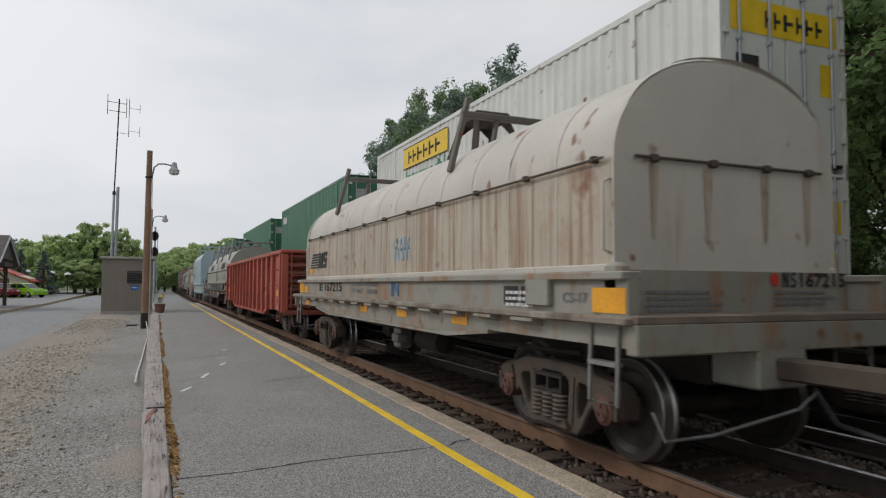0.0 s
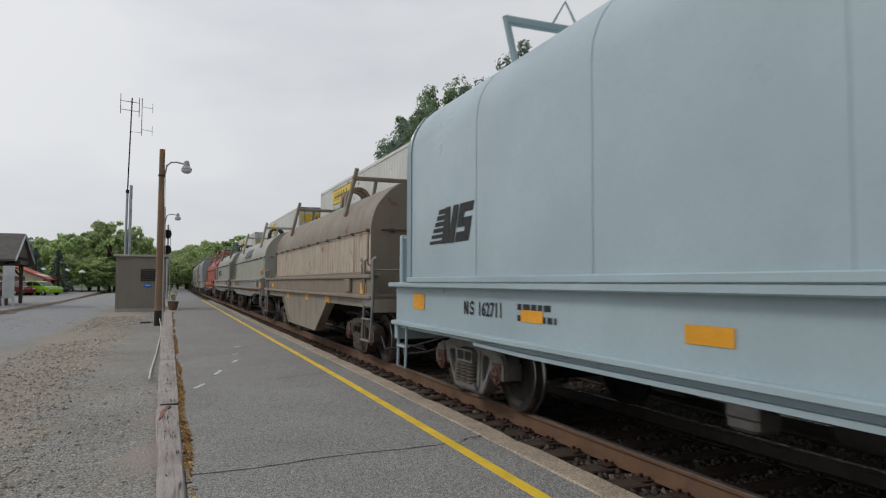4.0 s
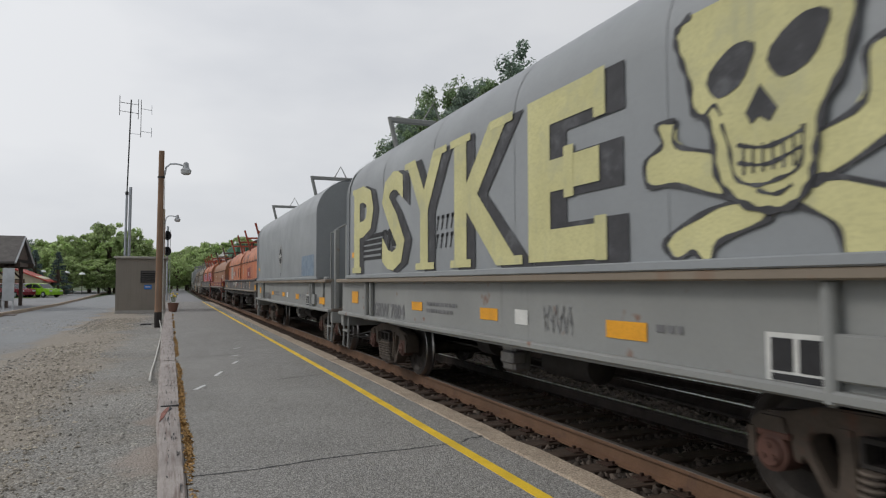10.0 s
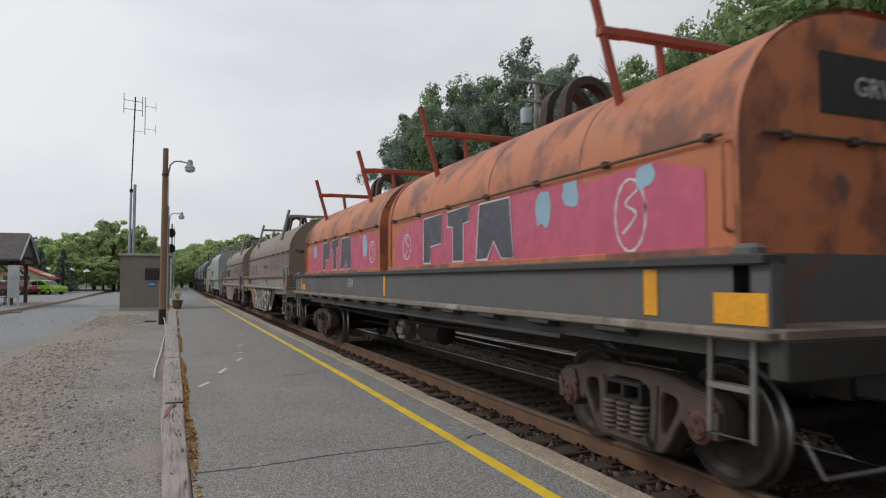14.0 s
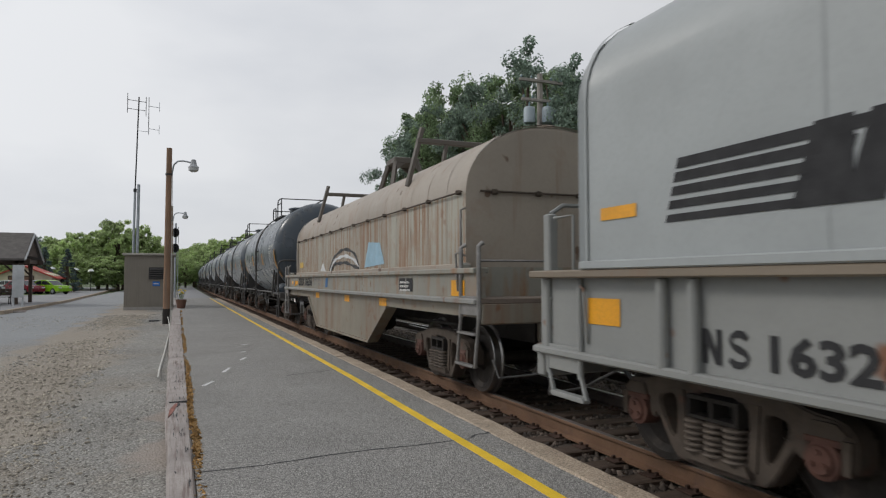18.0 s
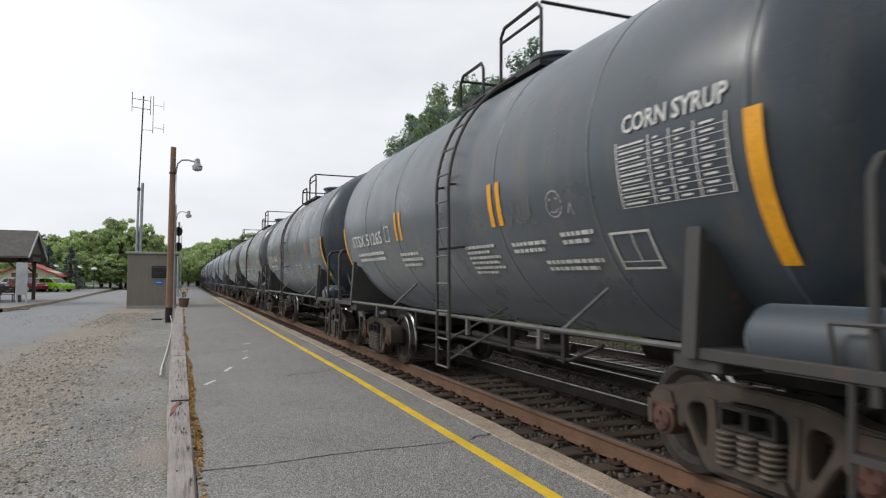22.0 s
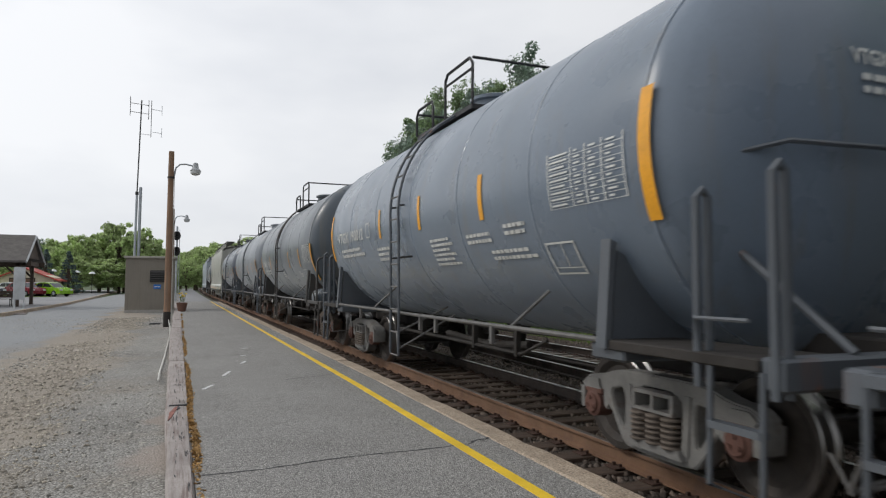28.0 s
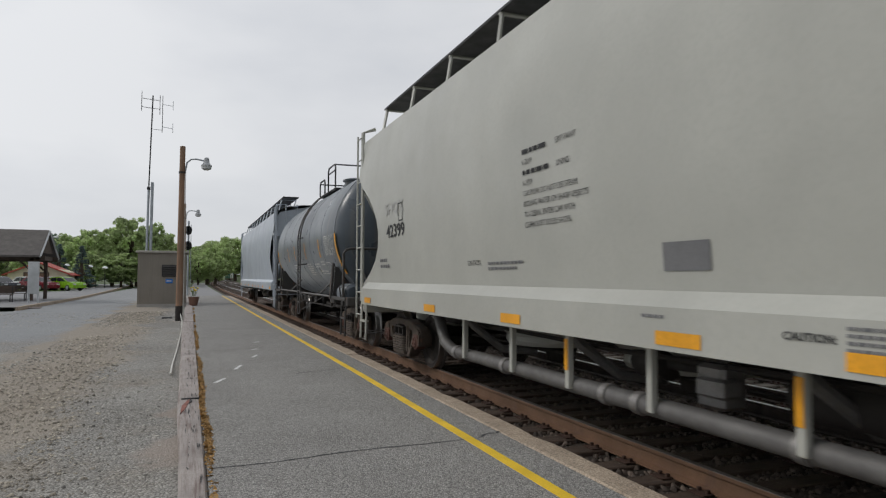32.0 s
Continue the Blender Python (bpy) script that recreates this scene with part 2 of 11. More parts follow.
M_SHED = mat("taupe_siding", (0.255, 0.23, 0.195), 0.75, var=0.08, scale=0.8, fine=50.0, streak=(0.20, 0.18, 0.15), streak_at=(0.55, 0.75))
M_VENT = mat("dark_vent_slats", (0.055, 0.052, 0.05), 0.7, var=0.1)
M_SHED_TRIM = mat("shed_trim", (0.36, 0.34, 0.30), 0.7, var=0.1)
M_CONCRETE = mat("concrete", (0.36, 0.345, 0.32), 0.9, var=0.15, scale=2.0, fine=60.0, bump=0.3)
M_DARK = mat("dark_metal", (0.028, 0.028, 0.03), 0.6, 0.2, var=0.2)
M_BLUE = flat("blue_sign_face", (0.02, 0.16, 0.52), 0.4)
M_GALV = mat("galvanised_steel", (0.42, 0.45, 0.48), 0.45, 0.6, var=0.15, scale=3.0)
M_LAMP = mat("lamp_housing", (0.36, 0.37, 0.38), 0.5, 0.3)
M_LENS = mat("lamp_lens", (0.55, 0.56, 0.56), 0.2, var=0.05, bump=0)
M_SHINGLE = mat("grey_shingles", (0.115, 0.105, 0.098), 0.9, var=0.2, scale=3.0, fine=30.0, bump=0.5)
M_RED_ROOF = mat("red_roof", (0.42, 0.065, 0.045), 0.6, var=0.12)
M_CREAM = mat("cream_wall", (0.62, 0.56, 0.42), 0.85, var=0.08)
M_BROWN = mat("brown_door_paint", (0.20, 0.12, 0.075), 0.7)
M_BOARD = mat("pale_notice_board", (0.50, 0.52, 0.53), 0.6)
M_WOOD = mat("dark_canopy_wood", (0.085, 0.062, 0.048), 0.85, var=0.25, scale=3.0)
M_GLASS = mat("car_glass", (0.02, 0.024, 0.028), 0.08, var=0.1, bump=0)
M_TYRE = mat("tyre", (0.02, 0.02, 0.02), 0.85)
M_CAR = {k: mat("car_paint_" + k, c, 0.25, var=0.05, bump=0) for k, c in dict(green=(0.24, 0.48, 0.02), red=(0.20, 0.016, 0.03), silver=(0.45, 0.46, 0.48), dark=(0.03, 0.033, 0.04), white=(0.62, 0.62, 0.62)).items()}
M_CABLE = mat("pale_conduit", (0.55, 0.54, 0.50), 0.5, var=0.1)
M_FLOWER = mat("yellow_flowers", (0.62, 0.45, 0.05), 0.8, island=0.3)
M_POT = mat("planter", (0.16, 0.085, 0.06), 0.8)
M_LAMP_WHITE = mat("white_lamp_globe", (0.78, 0.79, 0.8), 0.3, var=0.04, bump=0)
M_TRANSFORMER = mat("grey_transformer", (0.36, 0.42, 0.46), 0.5, var=0.1)
M_INSUL = mat("glass_insulator", (0.2, 0.28, 0.3), 0.3)


# ---- building helpers ----
class Geo:
    """Collects points and faces of one mesh."""

    def __init__(self):
        self.v, self.f = [], []

    def add(self, verts, faces):
        o = len(self.v)
        self.v += [tuple(p) for p in verts]
        self.f += [tuple(i + o for i in q) for q in faces]
        return self

    def box(self, x0, x1, y0, y1, z0, z1, c=0.0):
        """A box; c cuts its long edges, so that they catch light."""
        if not c:
            p = [(x, y, z) for z in (z0, z1) for y in (y0, y1) for x in (x0, x1)]
            return self.add(p, [(0, 2, 3, 1), (4, 5, 7, 6), (0, 1, 5, 4), (2, 6, 7, 3), (0, 4, 6, 2), (1, 3, 7, 5)])
        c = min(c, (x1 - x0) * 0.45, (y1 - y0) * 0.45, (z1 - z0) * 0.45)
        rings = []
        for z, k in ((z0, c), (z0 + c, 0), (z1 - c, 0), (z1, c)):
            a, b, d, e = x0 + k, x1 - k, y0 + k, y1 - k
            rings.append([(a + c, d, z), (b - c, d, z), (b, d + c, z), (b, e - c, z), (b - c, e, z), (a + c, e, z), (a, e - c, z), (a, d + c, z)])
        fs = [tuple(range(7, -1, -1)), tuple(range(24, 32))]
        for r in range(3):
            for i in range(8):
                j = (i + 1) % 8
                fs.append((r * 8 + i, r * 8 + j, r * 8 + 8 + j, r * 8 + 8 + i))
        return self.add([p for r in rings for p in r], fs)

    def tube(self, pts, r, seg=8, closed=False, r2=None):
        pts = [Vector(p) for p in pts]
        n = len(pts)
        vs, up = [], None
        for i, p in enumerate(pts):
            a, b = pts[max(i - 1, 0)], pts[min(i + 1, n - 1)]
            d = (b - a).normalized()
            if up is None:
                up = Vector((0, 0, 1)) if abs(d.z) < 0.9 else Vector((1, 0, 0))
            s = d.cross(up).normalized()
            up = s.cross(d).normalized()
            rr = r if r2 is None else r + (r2 - r) * i / max(n - 1, 1)
            for k in range(seg):
                t = 2 * math.pi * k / seg
                vs.append(p + s * (rr * math.cos(t)) + up * (rr * math.sin(t)))
        fs = []
        for i in range(n - 1):
            for k in range(seg):
                j = (k + 1) % seg
                fs.append((i * seg + k, i * seg + j, (i + 1) * seg + j, (i + 1) * seg + k))
        if not closed:
            fs += [tuple(range(seg - 1, -1, -1)), tuple(range((n - 1) * seg, n * seg))]
        return self.add(vs, fs)

    def lathe(self, prof, axis="y", at=(0, 0, 0), seg=24):
        """Turns (along, radius) pairs round an axis through at."""
        vs, fs = [], []
        for a, r in prof:
            for k in range(seg):
                t = 2 * math.pi * k / seg
                c, s = r * math.cos(t), r * math.sin(t)
                p = {"x": (a, c, s), "y": (s, a, c), "z": (c, s, a)}[axis]
                vs.append((p[0] + at[0], p[1] + at[1], p[2] + at[2]))
        for i in range(len(prof) - 1):
            for k in range(seg):
                j = (k + 1) % seg
                fs.append((i * seg + k, i * seg + j, (i + 1) * seg + j, (i + 1) * seg + k))
        fs += [tuple(range(seg - 1, -1, -1)), tuple(range((len(prof) - 1) * seg, len(prof) * seg))]
        return self.add(vs, fs)

    def prism(self, poly, a0, a1, axis="y"):
        """Extrudes a flat outline from a0 to a1: x-z outlines along y, y-z along x, x-y along z."""
        n = len(poly)
        m = {"y": lambda p, a: (p[0], a, p[1]), "x": lambda p, a: (a, p[0], p[1]), "z": lambda p, a: (p[0], p[1], a)}[axis]
        vs = [m(p, a0) for p in poly] + [m(p, a1) for p in poly]
        fs = [tuple(range(n)), tuple(range(2 * n - 1, n - 1, -1))]
        fs += [(i + n, (i + 1) % n + n, (i + 1) % n, i) for i in range(n)]
        return self.add(vs, fs)

    def sheet(self, rows):
        """A skin over rows of equally many points."""
        n = len(rows[0])
        return self.add([p for r in rows for p in r], [(i * n + k, i * n + k + 1, (i + 1) * n + k + 1, (i + 1) * n + k) for i in range(len(rows) - 1) for k in range(n - 1)])

    def mesh(self, name, smooth=35, fix=True):
        me = bpy.data.meshes.new(name)
        me.from_pydata(self.v, [], self.f)
        if fix and len(self.f) < 4000:
            bm = bmesh.new()
            bm.from_mesh(me)
            bmesh.ops.recalc_face_normals(bm, faces=bm.faces)
            bm.to_mesh(me)
            bm.free()
        if smooth:
            me.shade_smooth()
            me.set_sharp_from_angle(angle=radians(smooth))
        me.update()
        return me


def part(name, geo, material, parent=None, label="", at=None):
    """One mesh object under a thing or a part."""
    me = geo.mesh(name) if isinstance(geo, Geo) else geo
    ob = new(name, me)
    if material and not me.materials:
        me.materials.append(material)
    if parent:
        ob.parent = parent
    if at is not None:
        ob.matrix_basis = at if isinstance(at, Matrix) else Matrix.Translation(at)
    if label:
        ob["label"] = label
    return ob


def thing(name, label, category, at=None, group="", kind=""):
    ob = new(name)
    ob.empty_display_size = 0.2
    if at is not None:
        ob.matrix_basis = at
    return tagged(ob, label, category, group, kind)


def struct(name, geo, material, label, category):
    return tagged(part(name, geo, material), label, category, kind="structure")


def scatter(name, centres, sizes, material, seed, label, flatness=0.6):
    """Many small angular stones as one mesh."""
    rng = np.random.default_rng(seed)
    n = len(centres)
    base = np.array([(1, 0, 0), (-0.5, 0.87, 0), (-0.5, -0.87, 0), (0.5, 0.3, 0.8), (-0.55, 0.25, 0.75), (0.1, -0.6, 0.85)], float)
    faces = np.array([(0, 1, 3), (1, 4, 3), (1, 2, 4), (2, 5, 4), (2, 0, 5), (0, 3, 5), (3, 4, 5)])
    ang = rng.uniform(0, 2 * math.pi, n)
    c, s = np.cos(ang), np.sin(ang)
    p = base[None] * (1 + rng.uniform(-0.35, 0.35, (n, 6, 3)))
    q = np.stack([p[..., 0] * c[:, None] - p[..., 1] * s[:, None], p[..., 0] * s[:, None] + p[..., 1] * c[:, None], p[..., 2] * flatness], -1)
    v = (q * np.asarray(sizes)[:, None, None] + np.asarray(centres)[:, None]).reshape(-1, 3)
    f = (faces[None] + 6 * np.arange(n)[:, None, None]).reshape(-1, 3)
    return tagged(part(name, mesh_np(name, v, f), material), label, "stones", kind="stuff")


def mesh_np(name, v, f):
    me = bpy.data.meshes.new(name)
    k = f.shape[1]
    me.vertices.add(len(v))
    me.vertices.foreach_set("co", np.asarray(v, np.float32).ravel())
    me.loops.add(len(f) * k)
    me.loops.foreach_set("vertex_index", np.asarray(f, np.int32).ravel())
    me.polygons.add(len(f))
    me.polygons.foreach_set("loop_start", np.arange(0, len(f) * k, k, dtype=np.int32))
    me.update(calc_edges=True)
    return me


# ---- plan ----
RAIL_Z = -0.08          # top of the running rails
TRACK_1, TRACK_2 = 4.79, 8.53
BEND = 1e-4             # both tracks bend gently to the right past y = 60


def bend(y):
    return BEND * max(0.0, y - 60.0) ** 2


def bend_angle(y):
    return math.degrees(math.atan(2 * BEND * max(0.0, y - 60.0)))


# ---- ground ----
def ground_height(x, y):
    x = x - bend(y)
    if x < 3.15:
        return -0.16 + (0.03 * noise.noise(Vector((x * 0.7, y * 0.5, 0))) if -12 < x < 0 else 0)
    if x < 12.6:
        return -0.40
    return -0.36 + 5.0 * (1 - math.exp(-max(0, x - 12.2) / 13.0)) + 0.15 * noise.noise(Vector((x * 0.2, y * 0.2, 3.0)))


xs = [-1500, -700, -300, -150, -80, -50, -30, -20, -15, -12, -10, -8.5, -7, -6, -5, -4.2, -3.5, -2.8, -2.1, -1.5, -0.9, -0.4, 0.0, 1.5, 3.0, 3.2, 4, 6, 8, 10, 10.2, 10.8, 11.5, 12.5, 14, 16, 19, 23, 28, 35, 45, 60, 90, 150, 300, 700, 1500]
ys = [-1500, -600, -250, -100, -50, -25, -12, -5, 0, 2, 3, 4, 5, 6, 7, 8, 9, 10, 12, 14, 16, 19, 22, 26, 30, 35, 40, 46, 53, 60, 70, 85, 100, 120, 145, 175, 210, 250, 300, 370, 460, 600, 900, 1500]
g = Geo().sheet([[(x + bend(min(y, 400)), y, ground_height(x + bend(min(y, 400)), min(y, 400))) for x in xs] for y in ys])
ground = struct("ground", g, M_GRASS, "grassy ground that reaches to the horizon", "ground")

# gravel yard beside the platform
g = Geo().sheet([[(x + 0.0, y, -0.115 + 0.02 * noise.noise(Vector((x * 0.8, y * 0.4, 1.0))) + 0.025 * noise.noise(Vector((x * 0.25, y * 0.15, 4.0)))) for x in np.linspace(-16 if y < 36 else -7.7, 0.1, 26)] for y in (-8, -2, 1, 2, 3, 4, 5, 6, 7, 8, 9, 10, 11, 12, 13.5, 15, 17, 19, 21.5, 24, 27, 30, 35.9, 36.1, 42, 50, 60, 75, 95, 120)])
yard = struct("gravel_yard", g, M_GRAVEL, "grey gravel yard with brownish worn patches", "gravel")

# track bed
g = Geo().sheet([[(x + bend(y), y, z) for x, z in ((2.6, -0.31), (3.15, -0.31), (5.0, -0.30), (6.9, -0.32), (8.6, -0.30), (9.9, -0.31), (11.4, -0.34), (12.5, -0.30), (13.2, -0.24))] for y in list(range(-30, 60, 6)) + list(range(60, 500, 10))])
bed = struct("track_bed", g, M_BALLAST, "dark brown stone ballast under two railway tracks", "track bed")

# platform slab, with its kerb and timber edge further down
PLAT_L, PLAT_R, PLAT_END = 0.15, 2.86, 58.0
g = Geo().prism([(PLAT_L, -8), (PLAT_R - 0.06, -8), (PLAT_R - 0.06, 4), (PLAT_R, 10), (PLAT_R, PLAT_END), (PLAT_L, PLAT_END)], -0.3, 0.0, "z")
platform = struct("platform", g, M_ASPHALT, "low station platform of worn grey asphalt", "platform")
g = Geo().sheet([[(PLAT_L - 0.1 + bend(y) * 0.6, y, -0.012), (PLAT_R - 0.2 + bend(y) * 0.6, y, -0.012)] for y in (PLAT_END, 75, 95, 120, 150, 190)])
struct("path", g, M_PATH, "grey path that goes on past the platform's end", "path")


def drawn_in(y):
    """The platform's track edge swings slightly towards the yard at this end."""
    return -0.06 * min(1.0, max(0.0, (10.0 - y) / 6.0))


lys = [-8, 0, 3, 4, 5, 6, 7, 8, 9, 10, 12, 20, 57.2]
g = Geo().sheet([[(2.43 + drawn_in(y), y, -0.006), (2.431 + drawn_in(y), y, 0.004), (2.531 + drawn_in(y), y, 0.004), (2.532 + drawn_in(y), y, -0.006)] for y in lys])
part("yellow_line", g, M_YELLOW_LINE, platform, "worn yellow safety line")


def ribbon(pts, w, z, seed=1):
    rr = random.Random(seed)
    rows = []
    for i, (x, y) in enumerate(pts):
        a, b = pts[max(0, i - 1)], pts[min(len(pts) - 1, i + 1)]
        d = Vector((b[0] - a[0], b[1] - a[1])).normalized()
        k = w * rr.uniform(0.5, 1.3)
        rows.append([(x - d.y * k, y + d.x * k, z), (x + d.y * k, y - d.x * k, z)])
    return Geo().sheet(rows)


def crack(x0, y0, x1, y1, w, seed):
    rr = random.Random(seed)
    n = 26
    pts = [(x0 + (x1 - x0) * i / n, y0 + (y1 - y0) * i / n + rr.uniform(-0.008, 0.008) + 0.025 * math.sin(i * 0.35 + seed)) for i in range(n + 1)]
    part("crack", ribbon(pts, w, 0.003, seed), M_CRACK, platform)


for i, (x0, y0, x1, y1, w) in enumerate(((0.2, 5.55, 2.42, 5.78, 0.011), (2.54, 5.8, 2.85, 5.95, 0.014), (1.55, 10.55, 2.42, 10.95, 0.014), (0.25, 14.3, 1.5, 14.7, 0.012), (0.3, 17.6, 2.4, 18.3, 0.016), (0.5, 24.5, 2.4, 25.2, 0.02), (0.4, 11.2, 1.2, 11.3, 0.006), (0.3, 33.0, 2.4, 33.6, 0.02))):
    crack(x0, y0, x1, y1, w, i + 3)
for x, y, l, a in ((0.43, 10.2, 0.42, 21), (0.77, 11.62, 0.56, 14), (1.17, 13.15, 0.40, 17), (1.28, 14.4, 0.14, 50), (1.45, 16.0, 0.2, 40)):
    m = pose(x, y, 0, 0, 0, -a)
    part("white_mark", Geo().prism([(-0.026, -l / 2), (0.03, -l / 2 + 0.02), (0.024, l / 2), (-0.018, l / 2 - 0.03)], -0.01, 0.004, "z"), M_WHITE_MARK, platform, at=m)

# the yard's surface changes: a brown gravel strip, and old blue-grey tarmac behind it
n_, l_ = M_GRAVEL.node_tree.nodes, M_GRAVEL.node_tree.links
b_ = n_["Principled BSDF"]
col_ = b_.inputs["Base Color"].links[0].from_socket
geo_, sep_ = n_.new("ShaderNodeNewGeometry"), n_.new("ShaderNodeSeparateXYZ")
l_.new(geo_.outputs["Position"], sep_.inputs[0])
wob_ = n_.new("ShaderNodeTexNoise")
wob_.inputs["Scale"].default_value, wob_.inputs["Detail"].default_value = 0.55, 6.0
l_.new(geo_.outputs["Position"], wob_.inputs["Vector"])


def warped(axis, k):
    m = n_.new("ShaderNodeMath")
    m.operation = "MULTIPLY_ADD"
    l_.new(wob_.outputs["Fac"], m.inputs[0])
    m.inputs[1].default_value = k
    l_.new(sep_.outputs[axis], m.inputs[2])
    return m.outputs[0]


def step(v, a, b):
    m = n_.new("ShaderNodeMapRange")
    m.interpolation_type = "SMOOTHSTEP"
    m.inputs["From Min"].default_value, m.inputs["From Max"].default_value = a, b
    l_.new(v, m.inputs["Value"])
    return m.outputs["Result"]


def times(a, b):
    m = n_.new("ShaderNodeMath")
    m.operation = "MULTIPLY"
    l_.new(a, m.inputs[0])
    l_.new(b, m.inputs[1])
    return m.outputs[0]


xw, yw = warped("X", 2.4), warped("Y", 8.0)
for colour, mask in (((0.31, 0.265, 0.21), times(times(step(xw, -2.4, -1.8), step(xw, 0.2, -0.5)), step(yw, 7.0, 12.0))), ((0.31, 0.255, 0.215), times(step(xw, 0.9, 1.15), times(step(yw, 9.5, 11.0), step(yw, 14.5, 13.0)))), ((0.27, 0.285, 0.30), times(step(xw, -1.8, -2.4), step(yw, 19.0, 26.0)))):
    mx = n_.new("ShaderNodeMix")
    mx.data_type = "RGBA"
    k_ = n_.new("ShaderNodeMath")
    k_.operation, k_.inputs[1].default_value = "MULTIPLY", 0.72
    l_.new(mask, k_.inputs[0])
    l_.new(k_.outputs[0], mx.inputs[0])
    l_.new(col_, mx.inputs[6])
    mx.inputs[7].default_value = (*colour, 1)
    col_ = mx.outputs[2]
l_.new(col_, b_.inputs["Base Color"])

# loose stones of the yard and the ballast
rng = np.random.default_rng(5)


def stones_at(n, x0, x1, y0, y1, z, power=2.2):
    x = rng.uniform(x0, x1, n)
    y = y0 + (y1 - y0) * rng.uniform(0, 1, n) ** power
    return np.stack([x, y, np.full(n, z)], -1)


c = stones_at(44000, -7.5, -0.22, 3.4, 34, -0.118)
c = c[((c[:, 0] > -3.0) | (c[:, 1] < 14) | (rng.uniform(0, 1, len(c)) < 0.15)) & ((c[:, 0] < -1.15) | (rng.uniform(0, 1, len(c)) < 0.45))]
tan_ = (np.abs(c[:, 0] + 1.9 + 0.25 * np.sin(c[:, 1] * 0.7)) < 0.75 + 0.3 * rng.uniform(-1, 1, len(c))) & (c[:, 1] > 5.0)
size_ = 0.007 + 0.02 * rng.uniform(0, 1, len(c)) ** 5.0 + 0.0005 * c[:, 1]
scatter("gravel_stones", c[~tan_], size_[~tan_], M_STONE, 6, "loose grey gravel stones on the yard")
scatter("tan_gravel_stones", c[tan_], size_[tan_] * 1.15 + 0.001, M_TAN_STONE, 8, "coarser tan gravel stones in a worn band")
c = stones_at(40000, 3.18, 12.4, 1.5, 40, -0.30, 1.8)
scatter("ballast_stones", c, rng.uniform(0.022, 0.05, len(c)), M_BALLAST_STONE, 7, "brown broken ballast stones between the ties", 0.85)


# ---- trees ----
def leaf_mesh(name, seed, rx, rz, clumps, leaves, size, zc, cone=False):
    rr = np.random.default_rng(seed)
    u = rr.normal(size=(clumps, 3))
    u /= np.linalg.norm(u, axis=1)[:, None]
    rad = rr.uniform(0.35, 1.0, clumps) ** 0.5
    ctr = u * rad[:, None] * np.array([rx, rx, rz])
    if cone:
        h = rr.uniform(0, 1, clumps) ** 1.4
        a = rr.uniform(0, 2 * math.pi, clumps)
        r = (1 - h) * rx * rr.uniform(0.55, 1.0, clumps)
        ctr = np.stack([r * np.cos(a), r * np.sin(a), (h * 2 - 1) * rz], -1)
    cr = rr.uniform(0.6, 1.3, clumps) * (1.8 / clumps ** 0.5) * rx * (0.6 if cone else 1.0)
    idx = rr.integers(0, clumps, leaves)
    d = rr.normal(size=(leaves, 3))
    d /= np.linalg.norm(d, axis=1)[:, None]
    d[:, 2] = d[:, 2] * (0.35 if cone else 0.75) + (0.0 if cone else 0.12)
    p = ctr[idx] + d * (cr[idx] * rr.uniform(0.55, 1.08, leaves))[:, None]
    p[:, 2] += zc
    # leaves face outward and up, each a little astray
    nr = d * 0.7 + rr.normal(size=(leaves, 3)) * 0.45 + np.array([0, 0, 0.55])
    a = np.cross(nr, rr.normal(size=(leaves, 3)))
    a /= np.linalg.norm(a, axis=1)[:, None]
    b = np.cross(a, nr)
    b /= np.linalg.norm(b, axis=1)[:, None]
    s = size * rr.uniform(0.6, 1.5, leaves)[:, None]
    v = np.stack([p - a * s, p - b * s * 0.55, p + a * s, p + b * s * 0.55], 1).reshape(-1, 3)
    return mesh_np(name, v, np.arange(leaves * 4).reshape(-1, 4)), ctr + np.array([0, 0, zc])


def make_tree(label, seed, h, rx, clumps, leaves, size, material, cone=False, bare=False):
    rr = random.Random(seed)
    root = thing("tree", label, "tree", kind="")
    rz = h * (0.46 if cone else 0.43)
    zc = h - rz * (1.0 if cone else 1.05)
    tips = []
    if not bare:
        me, ctr = leaf_mesh("crown", seed, rx, rz, clumps, leaves, size, zc, cone)
        part("crown", me, material, root)
        tips = [ctr[i] for i in range(0, len(ctr), max(1, len(ctr) // 14))]
    g = Geo().tube([(0, 0, -1.0), (0.05, 0, h * 0.25), (0.1 * rr.uniform(-1, 1), 0.1, h * 0.55), (0, 0, h * (0.93 if cone or bare else 0.8))], 0.03 * h, 8, r2=0.006 * h)
    part("trunk", g, M_BARK, root)
    g = Geo()
    if bare:
        for i in range(60):
            z0 = h * rr.uniform(0.35, 0.9)
            a = rr.uniform(0, 6.28)
            l = rx * rr.uniform(0.5, 1.1) * (1.1 - z0 / h * 0.6)
            p1 = (l * math.cos(a) * 0.6, l * math.sin(a) * 0.6, z0 + l * 0.55)
            p2 = (l * math.cos(a + 0.2), l * math.sin(a + 0.2), z0 + l * 1.1)
            g.tube([(0, 0, z0), p1, p2], 0.035, 4, r2=0.01)
            g.tube([p1, (p2[0] * 0.8, p2[1] * 1.25, p2[2] * 1.04)], 0.02, 4, r2=0.008)
    for c in tips:
        z0 = h * rr.uniform(0.25, 0.6)
        g.tube([(0, 0, z0), (c[0] * 0.5, c[1] * 0.5, z0 + (c[2] - z0) * 0.6), tuple(c)], 0.012 * h, 5, r2=0.004 * h)
    if g.v:
        part("limb", g, M_BARK, root)
    return root


